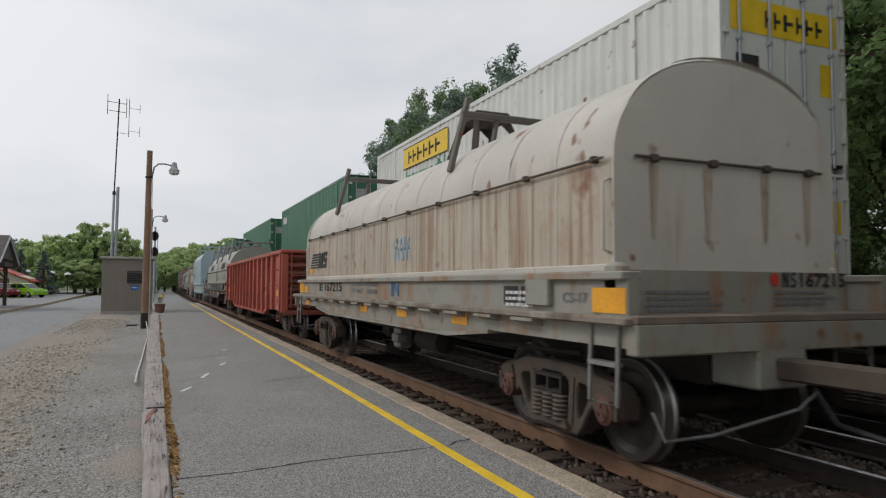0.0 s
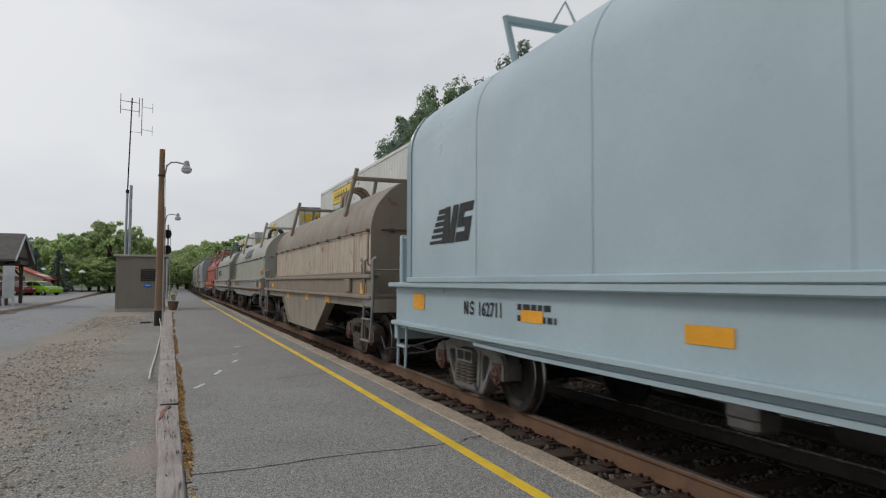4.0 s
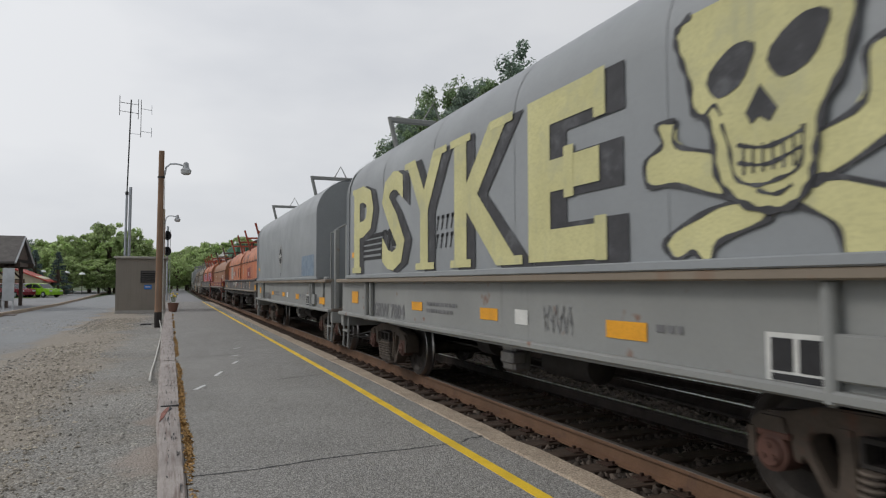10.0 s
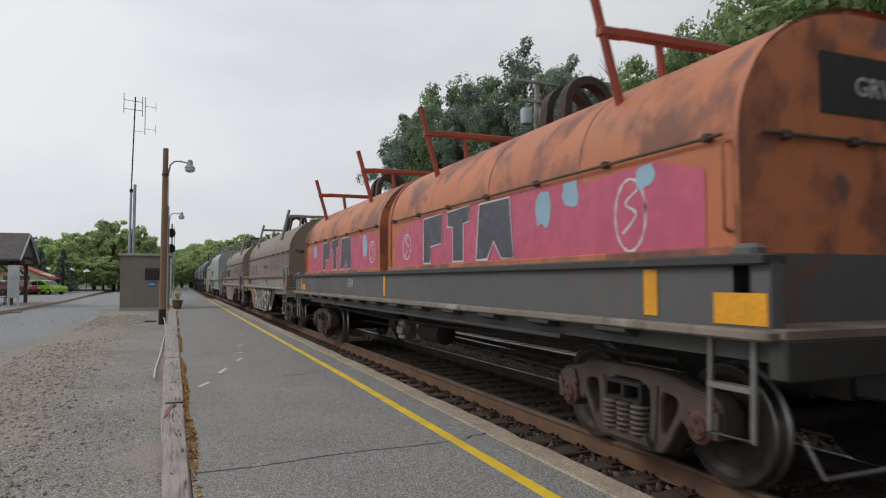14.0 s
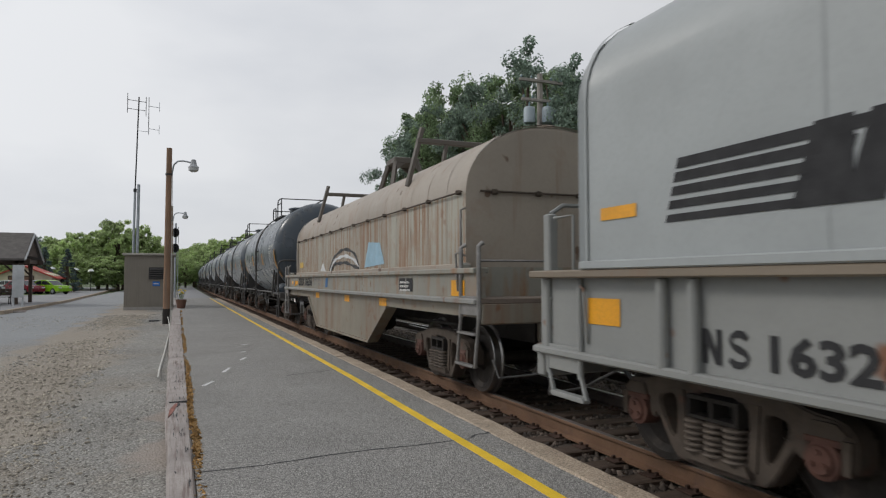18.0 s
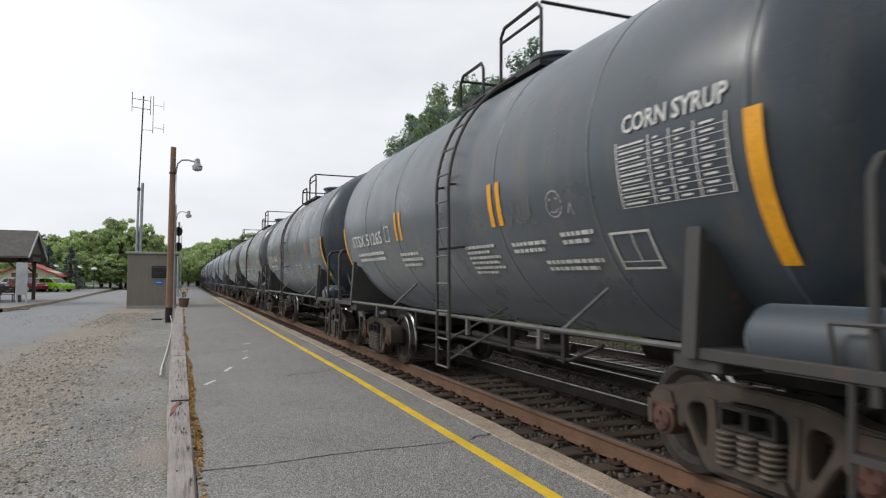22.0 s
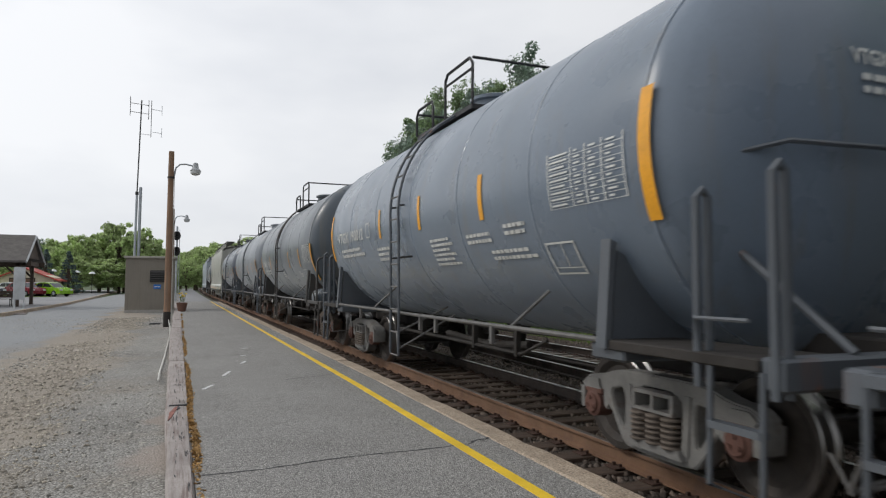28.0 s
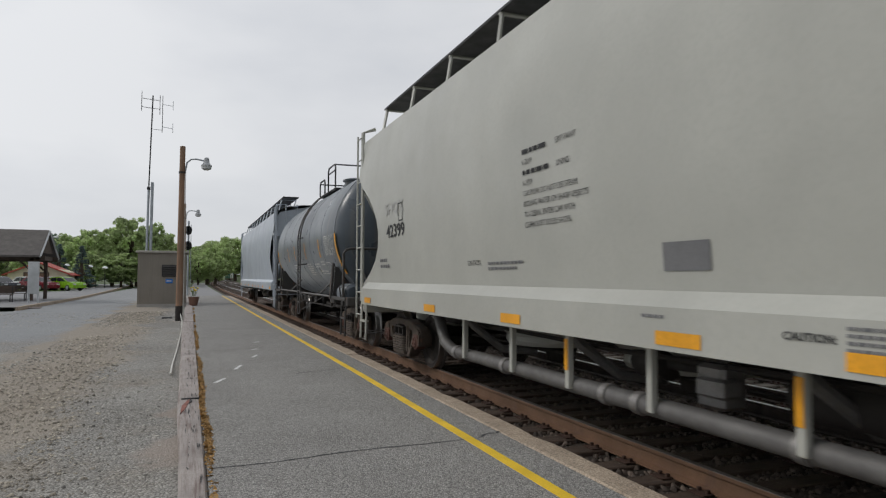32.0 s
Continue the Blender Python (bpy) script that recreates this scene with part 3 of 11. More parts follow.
TREES = {
    "a": make_tree("tall broadleaf tree in full summer leaf", 11, 13.0, 4.2, 150, 19000, 0.10, M_LEAF),
    "b": make_tree("dark green broadleaf tree with an open crown", 12, 13.0, 3.6, 120, 16000, 0.10, M_LEAF_DARK),
    "c": make_tree("light green broadleaf tree with a broad crown", 13, 11.0, 4.6, 150, 19000, 0.10, M_LEAF_LIGHT),
    "d": make_tree("narrow broadleaf tree with ragged outline", 14, 14.0, 3.0, 110, 15000, 0.10, M_LEAF),
    "s": make_tree("blue-green spruce with drooping branches", 15, 9.0, 2.5, 130, 9000, 0.15, M_NEEDLE, cone=True),
    "n": make_tree("bare dead tree with thin branches", 16, 12.0, 2.2, 0, 0, 0.1, M_BARK, bare=True),
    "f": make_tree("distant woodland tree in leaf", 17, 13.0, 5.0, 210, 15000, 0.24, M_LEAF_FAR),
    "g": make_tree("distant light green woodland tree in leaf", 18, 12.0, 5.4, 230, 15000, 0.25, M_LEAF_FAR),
}
USED = set()


def plant(k, x, y, h, spread=1.0, z=None, turn=None):
    src = TREES[k]
    base = {"a": 13, "b": 13, "c": 11, "d": 14, "s": 9, "n": 12, "f": 13, "g": 12}[k]
    s = h / base
    z = ground_height(x, y) if z is None else z
    turn = (x * 37 + y * 91) % 360 if turn is None else turn
    m = pose(x, y, z, 0, 0, turn) @ Matrix.Diagonal((s * spread, s * spread, s, 1))
    if k not in USED:
        USED.add(k)
        src.matrix_basis = m
        return src
    ob = copy_thing(src, Matrix.Identity(4))
    ob.matrix_basis = m
    return ob


# bank behind the tracks: tree tops follow the skyline of the wood
SKYLINE = [(0.0, 12.5), (0.6, 11.8), (0.85, 10.2), (0.98, 9.9), (1.07, 9.8), (1.2, 10.4), (1.29, 10.4), (1.37, 9.6), (1.42, 10.2), (1.51, 11.4), (1.6, 11.5), (1.68, 12.0), (1.77, 13.4), (1.94, 14.1), (2.0, 12.8), (2.1, 13.2), (2.21, 14.2), (2.4, 14.3), (2.55, 14.7), (2.8, 14.1), (2.99, 13.5), (3.2, 11.9), (3.6, 10.9), (4.2, 10.2), (9.0, 10.0)]


def top_for(x, y):
    z = float(np.interp(y / x, [p[0] for p in SKYLINE], [p[1] for p in SKYLINE]))
    return 1.48 + (z - 1.48) * x / 16 - ground_height(x, y) + 0.1


for k, x, y, w, f in (("b", 16.0, 49.0, 0.7, 1.0), ("d", 16.4, 46.0, 0.8, 0.97), ("b", 16.0, 42.5, 0.65, 1.0), ("a", 17.4, 44.0, 0.6, 0.93), ("a", 16.0, 38.6, 0.58, 1.0), ("d", 17.2, 38.4, 0.8, 0.92), ("b", 16.0, 34.3, 0.62, 1.0), ("a", 17.6, 34.0, 0.6, 0.88), ("d", 16.2, 31.2, 0.7, 0.86),
                      ("b", 16.0, 28.9, 0.62, 1.0), ("a", 17.8, 29.4, 0.5, 0.92), ("d", 16.4, 26.6, 0.65, 0.95), ("b", 16.0, 25.0, 0.6, 1.0), ("b", 16.0, 23.3, 0.62, 0.98), ("a", 18.0, 25.0, 0.55, 0.9), ("n", 17.0, 22.6, 0.8, 1.0), ("c", 16.6, 20.4, 0.5, 0.88), ("d", 18.8, 21.4, 0.6, 0.86),
                      ("c", 16.0, 19.0, 0.52, 0.97), ("a", 16.2, 17.9, 0.5, 1.0), ("c", 16.4, 16.6, 0.55, 1.0), ("a", 16.0, 15.0, 0.55, 1.0), ("c", 16.2, 13.2, 0.6, 1.0), ("a", 19.0, 18.0, 0.7, 0.93), ("a", 16.6, 11.6, 0.7, 1.0),
                      ("c", 15.2, 9.0, 0.9, 1.0), ("c", 15.5, 6.0, 0.9, 1.0), ("c", 14.2, 3.0, 0.9, 1.0), ("b", 19.0, 7.0, 1.0, 1.0), ("a", 20.0, 2.0, 1.0, 1.0), ("b", 15.0, -3.0, 1.0, 1.0), ("a", 17.0, -9.0, 1.0, 1.0)):
    plant(k, x, y, top_for(x, max(y, 0.1)) * f, w * 1.28)
for k, x, y, h, w in (("c", 13.4, 8.2, 5.6, 0.9), ("c", 13.2, 5.4, 6.0, 0.9), ("c", 14.2, 20.0, 4.6, 0.9), ("c", 14.0, 16.0, 4.6, 1.0), ("c", 14.2, 34.0, 5.2, 1.0), ("c", 14.0, 42.0, 5.4, 1.0), ("c", 13.6, 12.4, 4.6, 0.9), ("c", 13.8, 27.0, 4.8, 1.0), ("c", 13.9, 38.0, 5.6, 1.0), ("c", 14.2, 30.5, 5.4, 1.0), ("c", 13.8, 47.5, 5.0, 1.0),
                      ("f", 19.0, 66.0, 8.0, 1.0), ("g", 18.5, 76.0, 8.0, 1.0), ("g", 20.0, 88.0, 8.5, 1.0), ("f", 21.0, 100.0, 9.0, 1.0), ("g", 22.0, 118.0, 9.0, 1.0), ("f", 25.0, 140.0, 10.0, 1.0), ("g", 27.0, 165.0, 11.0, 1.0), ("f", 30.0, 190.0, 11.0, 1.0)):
    plant(k, x, y, h, w)
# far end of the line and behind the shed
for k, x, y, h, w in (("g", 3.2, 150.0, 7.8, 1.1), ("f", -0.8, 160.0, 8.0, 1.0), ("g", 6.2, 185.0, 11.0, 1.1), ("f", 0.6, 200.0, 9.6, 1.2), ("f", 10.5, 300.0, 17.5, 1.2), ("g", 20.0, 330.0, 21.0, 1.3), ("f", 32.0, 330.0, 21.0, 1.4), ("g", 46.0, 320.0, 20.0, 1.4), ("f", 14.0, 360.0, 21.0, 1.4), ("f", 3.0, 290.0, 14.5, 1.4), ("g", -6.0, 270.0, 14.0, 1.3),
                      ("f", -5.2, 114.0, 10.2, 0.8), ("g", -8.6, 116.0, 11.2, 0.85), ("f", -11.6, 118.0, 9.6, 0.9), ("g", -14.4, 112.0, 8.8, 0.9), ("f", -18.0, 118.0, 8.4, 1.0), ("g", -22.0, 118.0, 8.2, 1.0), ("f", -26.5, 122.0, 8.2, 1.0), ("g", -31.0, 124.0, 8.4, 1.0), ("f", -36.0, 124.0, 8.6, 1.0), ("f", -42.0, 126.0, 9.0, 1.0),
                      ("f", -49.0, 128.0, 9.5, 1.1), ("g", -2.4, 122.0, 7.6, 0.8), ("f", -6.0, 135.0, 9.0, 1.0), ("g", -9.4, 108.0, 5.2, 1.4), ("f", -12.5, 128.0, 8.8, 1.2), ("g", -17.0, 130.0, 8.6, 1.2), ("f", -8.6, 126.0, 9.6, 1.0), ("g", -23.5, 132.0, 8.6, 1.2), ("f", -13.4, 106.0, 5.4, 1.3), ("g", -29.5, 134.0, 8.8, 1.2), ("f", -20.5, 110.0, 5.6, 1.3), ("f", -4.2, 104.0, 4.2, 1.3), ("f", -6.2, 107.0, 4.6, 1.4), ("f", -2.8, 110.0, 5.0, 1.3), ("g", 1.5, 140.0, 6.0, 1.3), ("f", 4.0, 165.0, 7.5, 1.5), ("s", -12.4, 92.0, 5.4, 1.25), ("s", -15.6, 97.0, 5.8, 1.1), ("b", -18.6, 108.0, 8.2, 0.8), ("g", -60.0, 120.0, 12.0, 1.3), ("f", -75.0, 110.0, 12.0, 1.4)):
    plant(k, x, y, h, w)

# grass strip by the far track
rng2 = np.random.default_rng(9)
n = 16000
bx, by = rng2.uniform(11.5, 14.6, n), rng2.uniform(2.5, 40, n)
bz = np.maximum(np.array([ground_height(a, b) for a, b in zip(bx, by)]), -0.33) - 0.01
ba, bh = rng2.uniform(0, 6.28, n), rng2.uniform(0.08, 0.2, n)
v = np.stack([np.stack([bx - 0.02 * np.cos(ba), by - 0.02 * np.sin(ba), bz], -1), np.stack([bx + 0.02 * np.cos(ba), by + 0.02 * np.sin(ba), bz], -1), np.stack([bx + 0.08 * np.sin(ba), by + 0.08 * np.cos(ba), bz + bh], -1)], 1).reshape(-1, 3)
tagged(part("grass", mesh_np("grass", v, np.arange(3 * n).reshape(-1, 3)), M_GRASS_BLADE), "bright green grass verge beside the far track", "grass", kind="stuff")
# dry weeds along the platform's timber edge
n = 11000
wy = 3.0 + 32 * rng2.uniform(0, 1, n) ** 1.7
wx = 0.172 + 0.02 * np.sin(wy * 1.7) * np.sin(wy * 0.6) + rng2.normal(0, 0.016, n)
keep = 0.6 + np.sin(wy * 2.1) + np.sin(wy * 0.73 + 1) + rng2.normal(0, 0.8, n) > -0.3 + np.clip((wy - 8) * 0.12, 0, 1.3)
wx, wy = np.clip(wx[keep], 0.132, 0.36), wy[keep]
n = len(wx)
wa, wh = rng2.uniform(0, 6.28, n), rng2.uniform(0.006, 0.022, n)
v = np.stack([np.stack([wx - 0.018 * np.cos(wa), wy - 0.018 * np.sin(wa), np.zeros(n)], -1), np.stack([wx + 0.018 * np.cos(wa), wy + 0.018 * np.sin(wa), np.zeros(n)], -1), np.stack([wx + 0.02 * np.sin(wa), wy + 0.02 * np.cos(wa), wh], -1)], 1).reshape(-1, 3)
tagged(part("weeds", mesh_np("weeds", v, np.arange(3 * n).reshape(-1, 3)), M_MOSS), "dry orange weeds in the joint along the timber edge", "weeds", kind="stuff")


# ---- things beside the platform ----
def lamp_pole(x, y, h, lean):
    root = thing("street_lamp", "tall brown wooden lamp pole with a hooded lamp", "street lamp", pose(x, y, -0.13), "platform lamps")
    part("pole", Geo().tube([(0, 0, 0.55), (lean * 0.5, 0, h * 0.5), (lean, 0, h)], 0.122, 14, r2=0.098), M_POLE, root)
    part("pole_foot", Geo().tube([(0, 0, -0.3), (0, 0, 0.57)], 0.128, 14), M_POLE_TAR, root, "black tarred foot")
    a = lean * 0.9
    arm = [(a + 0.1, 0, h - 0.95), (a + 0.16, 0, h - 0.6), (a + 0.3, 0, h - 0.46), (a + 0.5, 0, h - 0.44), (a + 0.82, 0, h - 0.5)]
    part("arm", Geo().tube(arm, 0.03, 8), M_GALV, root)
    lamp = part("lamp_head", Geo().lathe([(h - 0.36, 0.05), (h - 0.40, 0.09), (h - 0.55, 0.11), (h - 0.60, 0.14), (h - 0.66, 0.20)], "z", (a + 0.84, 0, 0), 16), M_LAMP, root)
    part("lens", Geo().lathe([(h - 0.66, 0.19), (h - 0.78, 0.175), (h - 0.83, 0.09)], "z", (a + 0.84, 0, 0), 16), M_LENS, lamp)
    part("clamp", Geo().lathe([(h - 1.0, 0.125), (h - 0.94, 0.125)], "z", (a, 0, 0), 12), M_DARK, root)
    part("conduit", Geo().tube([(0.15, -0.03, 0.2), (a * 0.6 + 0.13, -0.03, h * 0.6), (a + 0.12, 0, h - 0.95)], 0.014, 6), M_CABLE, root)


lamp_pole(-0.36, 26.4, 6.45, 0.02)
lamp_pole(-0.42, 47.0, 6.45, 0.0)

# equipment shed
X0, X1, Y0, Y1, SH = -2.62, -0.22, 39.4, 42.2, 2.92
shed = thing("equipment_shed", "small taupe equipment shed with ribbed siding and flat roof", "shed", pose(0, 0, -0.12))
wall = part("wall", Geo().box(X0, X1, Y0, Y1, 0.16, SH), M_SHED, shed)
for i in range(20):
    x = X0 + 0.06 + i * (X1 - X0 - 0.12) / 19
    part("batten", Geo().box(x - 0.018, x + 0.018, Y0 - 0.022, Y0, 0.17, SH - 0.01), M_SHED, wall)
for i in range(20):
    y = Y0 + 0.07 + i * (Y1 - Y0 - 0.14) / 19
    part("batten", Geo().box(X1, X1 + 0.02, y - 0.018, y + 0.018, 0.17, SH - 0.01), M_SHED, wall)
    part("batten", Geo().box(X0 - 0.02, X0, y - 0.018, y + 0.018, 0.17, SH - 0.01), M_SHED, wall)
part("roof", Geo().box(X0 - 0.12, X1 + 0.12, Y0 - 0.14, Y1 + 0.12, SH, SH + 0.12, 0.02), M_SHED_TRIM, shed, "flat roof with pale metal edge")
part("base", Geo().box(X0 - 0.03, X1 + 0.03, Y0 - 0.05, Y1 + 0.05, -0.1, 0.16), M_CONCRETE, shed, "concrete base")
vent = part("vent", Geo().box(-1.43, -0.61, Y0 - 0.05, Y0 - 0.024, 1.64, 2.28), M_DARK, shed, "dark louvred vent")
for i in range(5):
    part("slat", Geo().prism([(Y0 - 0.12, 1.68 + i * 0.118), (Y0 - 0.05, 1.75 + i * 0.118), (Y0 - 0.05, 1.765 + i * 0.118), (Y0 - 0.12, 1.695 + i * 0.118)], -1.40, -0.64, "x"), M_VENT, vent)
sign = part("sign", Geo().box(-1.24, -0.88, Y0 - 0.04, Y0 - 0.024, 1.28, 1.52, 0.004), M_BLUE, shed, "small blue sign")
part("writing", Geo().box(-1.19, -0.94, Y0 - 0.046, Y0 - 0.04, 1.38, 1.43), M_WHITE_MARK, sign)

# radio mast behind the shed
mast = thing("radio_mast", "tall thin radio mast with dipole antennas at its top", "antenna mast", pose(-2.62, 46.0, 0.5))
part("mast_tube", Geo().tube([(0, 0, 0), (0.07, 0, 6.6)], 0.075, 10), M_GALV, mast)
part("mast_tube", Geo().tube([(0.07, 0, 6.6), (0.2, 0, 12.55)], 0.04, 8), M_DARK, mast)
part("collar", Geo().lathe([(6.5, 0.1), (6.7, 0.1)], "z", (0.07, 0, 0), 10), M_DARK, mast)
part("side_tube", Geo().tube([(0.24, 0, 0), (0.28, 0, 7.0)], 0.09, 10), M_GALV, mast)
for z, x0, x1 in ((12.3, -0.45, 0.62), (11.75, -0.45, 0.62)):
    part("boom", Geo().tube([(x0, 0, z + 0.03), (x1, 0, z - 0.05)], 0.018, 6), M_DARK, mast)
for x, z0, z1 in ((-0.45, 11.5, 12.75), (0.62, 11.35, 12.6), (0.78, 10.2, 12.6)):
    part("dipole", Geo().tube([(x, 0, z0), (x, 0, z1)], 0.022, 6), M_DARK, mast)
for z in (10.55, 12.0):
    part("boom", Geo().tube([(0.78, 0, z + 0.03), (1.4, 0, z - 0.03)], 0.016, 6), M_GALV, mast)
    part("dipole", Geo().tube([(1.4, 0, z - 0.3), (1.4, 0, z + 0.3)], 0.016, 6), M_GALV, mast)
part("boom", Geo().tube([(0.15, 0, 10.4), (0.78, 0, 10.37)], 0.014, 6), M_GALV, mast)

# railway signal past the shed
sig = thing("railway_signal", "railway signal mast with two round black signal heads", "railway signal", pose(-0.2, 65.0, -0.1))
part("mast", Geo().tube([(0, 0, 0), (0, 0, 6.7)], 0.09, 10), M_GALV, sig)
for z in (5.85, 4.45):
    h = part("signal_head", Geo().prism([(0.33 * math.cos(q * 0.393) - 0.02, z + 0.42 * math.sin(q * 0.393)) for q in range(16)], -0.2, -0.13), M_DARK, sig)
    part("signal_box", Geo().box(-0.22, 0.18, -0.13, 0.25, z - 0.28, z + 0.28, 0.03), M_DARK, h)
    for dz in (-0.2, 0.0, 0.2):
        part("hood", Geo().lathe([(-0.5, 0.095), (-0.2, 0.1), (-0.2, 0.07), (-0.5, 0.085)], "y", (-0.02, 0, z + dz), 10), M_DARK, h)
part("ladder", Geo().tube([(0.22, 0.25, 0), (0.22, 0.25, 6.4)], 0.03, 6), M_GALV, sig)

# planter at the platform edge
pl = thing("planter", "brown tub planter with yellow flowers beside the shed", "planter", pose(0.2, 37.6, 0.0))
part("tub", Geo().lathe([(0.0, 0.16), (0.05, 0.2), (0.42, 0.27), (0.46, 0.28), (0.46, 0.23), (0.4, 0.22)], "z", seg=18), M_POT, pl)
rr = random.Random(4)
for i in range(16):
    a, r = rr.uniform(0, 6.28), rr.uniform(0, 0.26)
    x, y, z = r * math.cos(a), r * math.sin(a), rr.uniform(0.68, 0.95)
    f = part("flower", Geo().lathe([(z, 0.012), (z + 0.02, 0.06), (z + 0.05, 0.05), (z + 0.06, 0.01)], "z", (x, y, 0), 7), M_FLOWER if i % 3 else M_LEAF_LIGHT, pl)
    part("stem", Geo().tube([(x * 0.5, y * 0.5, 0.5), (x, y, z + 0.01)], 0.008, 5), M_LEAF, pl)

tagged(part("conduit", Geo().tube([(-0.26, 11.6, -0.06), (-0.27, 13.0, -0.085), (-0.24, 15.5, -0.09), (-0.22, 18.5, -0.09), (-0.2, 22.0, -0.08), (-0.24, 25.4, -0.06), (-0.3, 26.2, 0.15)], 0.017, 6), M_CABLE), "pale plastic conduit lying along the timber edge", "conduit")
tagged(part("ground_plate", Geo().box(-1.0, -0.62, 28.2, 28.55, -0.14, -0.07, 0.01), M_DARK), "dark metal plate lying on the gravel", "metal plate")

# pavement of the old station, its kerb and lawn
g = Geo().sheet([[(-60, y, 0.03), (-30, y, 0.03), (-12, y, 0.035), (e, y, 0.035)] for y, e in ((37, -7.75), (45, -7.6), (55, -7.5), (70, -7.9), (90, -8.6), (120, -9.6), (150, -10.6))])
pavement = struct("pavement", g, M_PATH, "grey asphalt pavement of the old station", "pavement")
ke = [(-7.75, 37), (-7.6, 45), (-7.5, 55), (-7.9, 70), (-8.6, 90), (-9.6, 120), (-10.6, 150)]
for (xa, ya), (xb, yb) in zip(ke, ke[1:]):
    n = max(1, int((yb - ya) / 3))
    for i in range(n):
        a, b = i / n, (i + 0.985) / n
        p, q = (xa + (xb - xa) * a, ya + (yb - ya) * a), (xa + (xb - xa) * b, ya + (yb - ya) * b)
        part("kerbstone", Geo().prism([(p[0], p[1]), (p[0] + 0.18, p[1]), (q[0] + 0.18, q[1]), (q[0], q[1])], -0.2, 0.05, "z"), M_KERB, pavement)
struct("lawn", Geo().sheet([[(-34, y, 0.09), (-22, y, 0.09), (-12.2 - (y - 76) * 0.03, y, 0.06)] for y in (76, 85, 95, 110)]), M_LAWN, "bright mown lawn by the car park", "lawn")
fence = thing("fence", "low wooden post fence along the lawn", "fence", pose(-11.6, 84, 0.03))
for i in range(9):
    part("post", Geo().box(-0.06 - i * 0.14, 0.06 - i * 0.14, i * 3 - 0.06, i * 3 + 0.06, 0, 0.75), M_BROWN, fence)
    if i < 8:
        part("board", Geo().prism([(-i * 0.14, i * 3), (0.04 - i * 0.14, i * 3), (0.04 - (i + 1) * 0.14, i * 3 + 3), (-(i + 1) * 0.14, i * 3 + 3)], 0.45, 0.57, "z"), M_BROWN, fence)
for x, y in ((-7.0, 38.6), (-7.1, 39.4)):
    tagged(part("plank", Geo().box(-2.6, 2.6, -0.1, 0.1, -0.02, 0.035, 0.01), M_TIMBER, at=pose(x - 2.6, y, -0.09, 0, 0, 4)), "old plank lying on the gravel", "plank", "planks")

# old station canopy
can = thing("station_canopy", "open station canopy with shingled gable roof on timber posts", "canopy", pose(-8.6, 46.6, 0.03))
RZ, EZ, W = 4.45, 2.95, 4.8
for s in (0, 1):
    y0, y1 = (-0.6, W / 2) if not s else (W + 0.6, W / 2)
    z0 = EZ - 0.2
    g = Geo().add([(0.15, y0, z0), (-16, y0, z0), (-16, y1, RZ), (0.1, y1, RZ), (0.15, y0, z0 - 0.12), (-16, y0, z0 - 0.12), (-16, y1, RZ - 0.12), (0.1, y1, RZ - 0.12)],
                  [(0, 1, 2, 3), (7, 6, 5, 4), (0, 4, 5, 1), (1, 5, 6, 2), (2, 6, 7, 3), (3, 7, 4, 0)])
    part("roof", g, M_SHINGLE, can)
    part("barge_board", Geo().tube([(0.18, y0, z0 - 0.08), (0.13, y1, RZ - 0.08)], 0.07, 4), M_BOARD, can, "pale grey barge board")
part("gable", Geo().add([(0.0, 0.4, EZ), (0.0, W - 0.4, EZ), (0.0, W / 2, RZ - 0.2), (-0.12, 0.4, EZ), (-0.12, W - 0.4, EZ), (-0.12, W / 2, RZ - 0.2)], [(0, 1, 2), (5, 4, 3), (0, 3, 4, 1), (1, 4, 5, 2), (2, 5, 3, 0)]), M_WOOD, can)
part("eave_beam", Geo().box(-16, 0.3, 0.2, 0.4, EZ - 0.5, EZ - 0.2), M_WOOD, can)
part("eave_beam", Geo().box(-16, 0.3, W - 0.4, W - 0.2, EZ - 0.5, EZ - 0.2), M_WOOD, can)
part("tie_beam", Geo().box(-0.2, 0.0, 0.2, W - 0.2, EZ - 0.45, EZ - 0.2), M_WOOD, can)
for x in (-0.4, -4.2, -8.0, -11.8):
    for y in (0.3, W - 0.3):
        part("post", Geo().box(x - 0.1, x + 0.1, y - 0.1, y + 0.1, 0, EZ - 0.3, 0.015), M_WOOD, can)
        s = 1 if y < 2 else -1
        part("brace", Geo().tube([(x, y, EZ - 1.2), (x - 0.75, y, EZ - 0.4)], 0.06, 6), M_WOOD, can)
        part("brace", Geo().tube([(x, y, EZ - 1.2), (x, y + s * 0.8, EZ - 0.4)], 0.06, 6), M_WOOD, can)
nb = thing("notice_board", "tall pale notice board on two posts", "notice board", pose(-8.2, 43.2, 0.03))
part("board", Geo().box(-0.28, 0.28, -0.04, 0.04, 0.5, 2.3, 0.01), M_BOARD, nb)
for x in (-0.22, 0.22):
    part("post", Geo().box(x - 0.04, x + 0.04, 0.045, 0.12, 0, 2.25), M_BOARD, nb)
bench = None
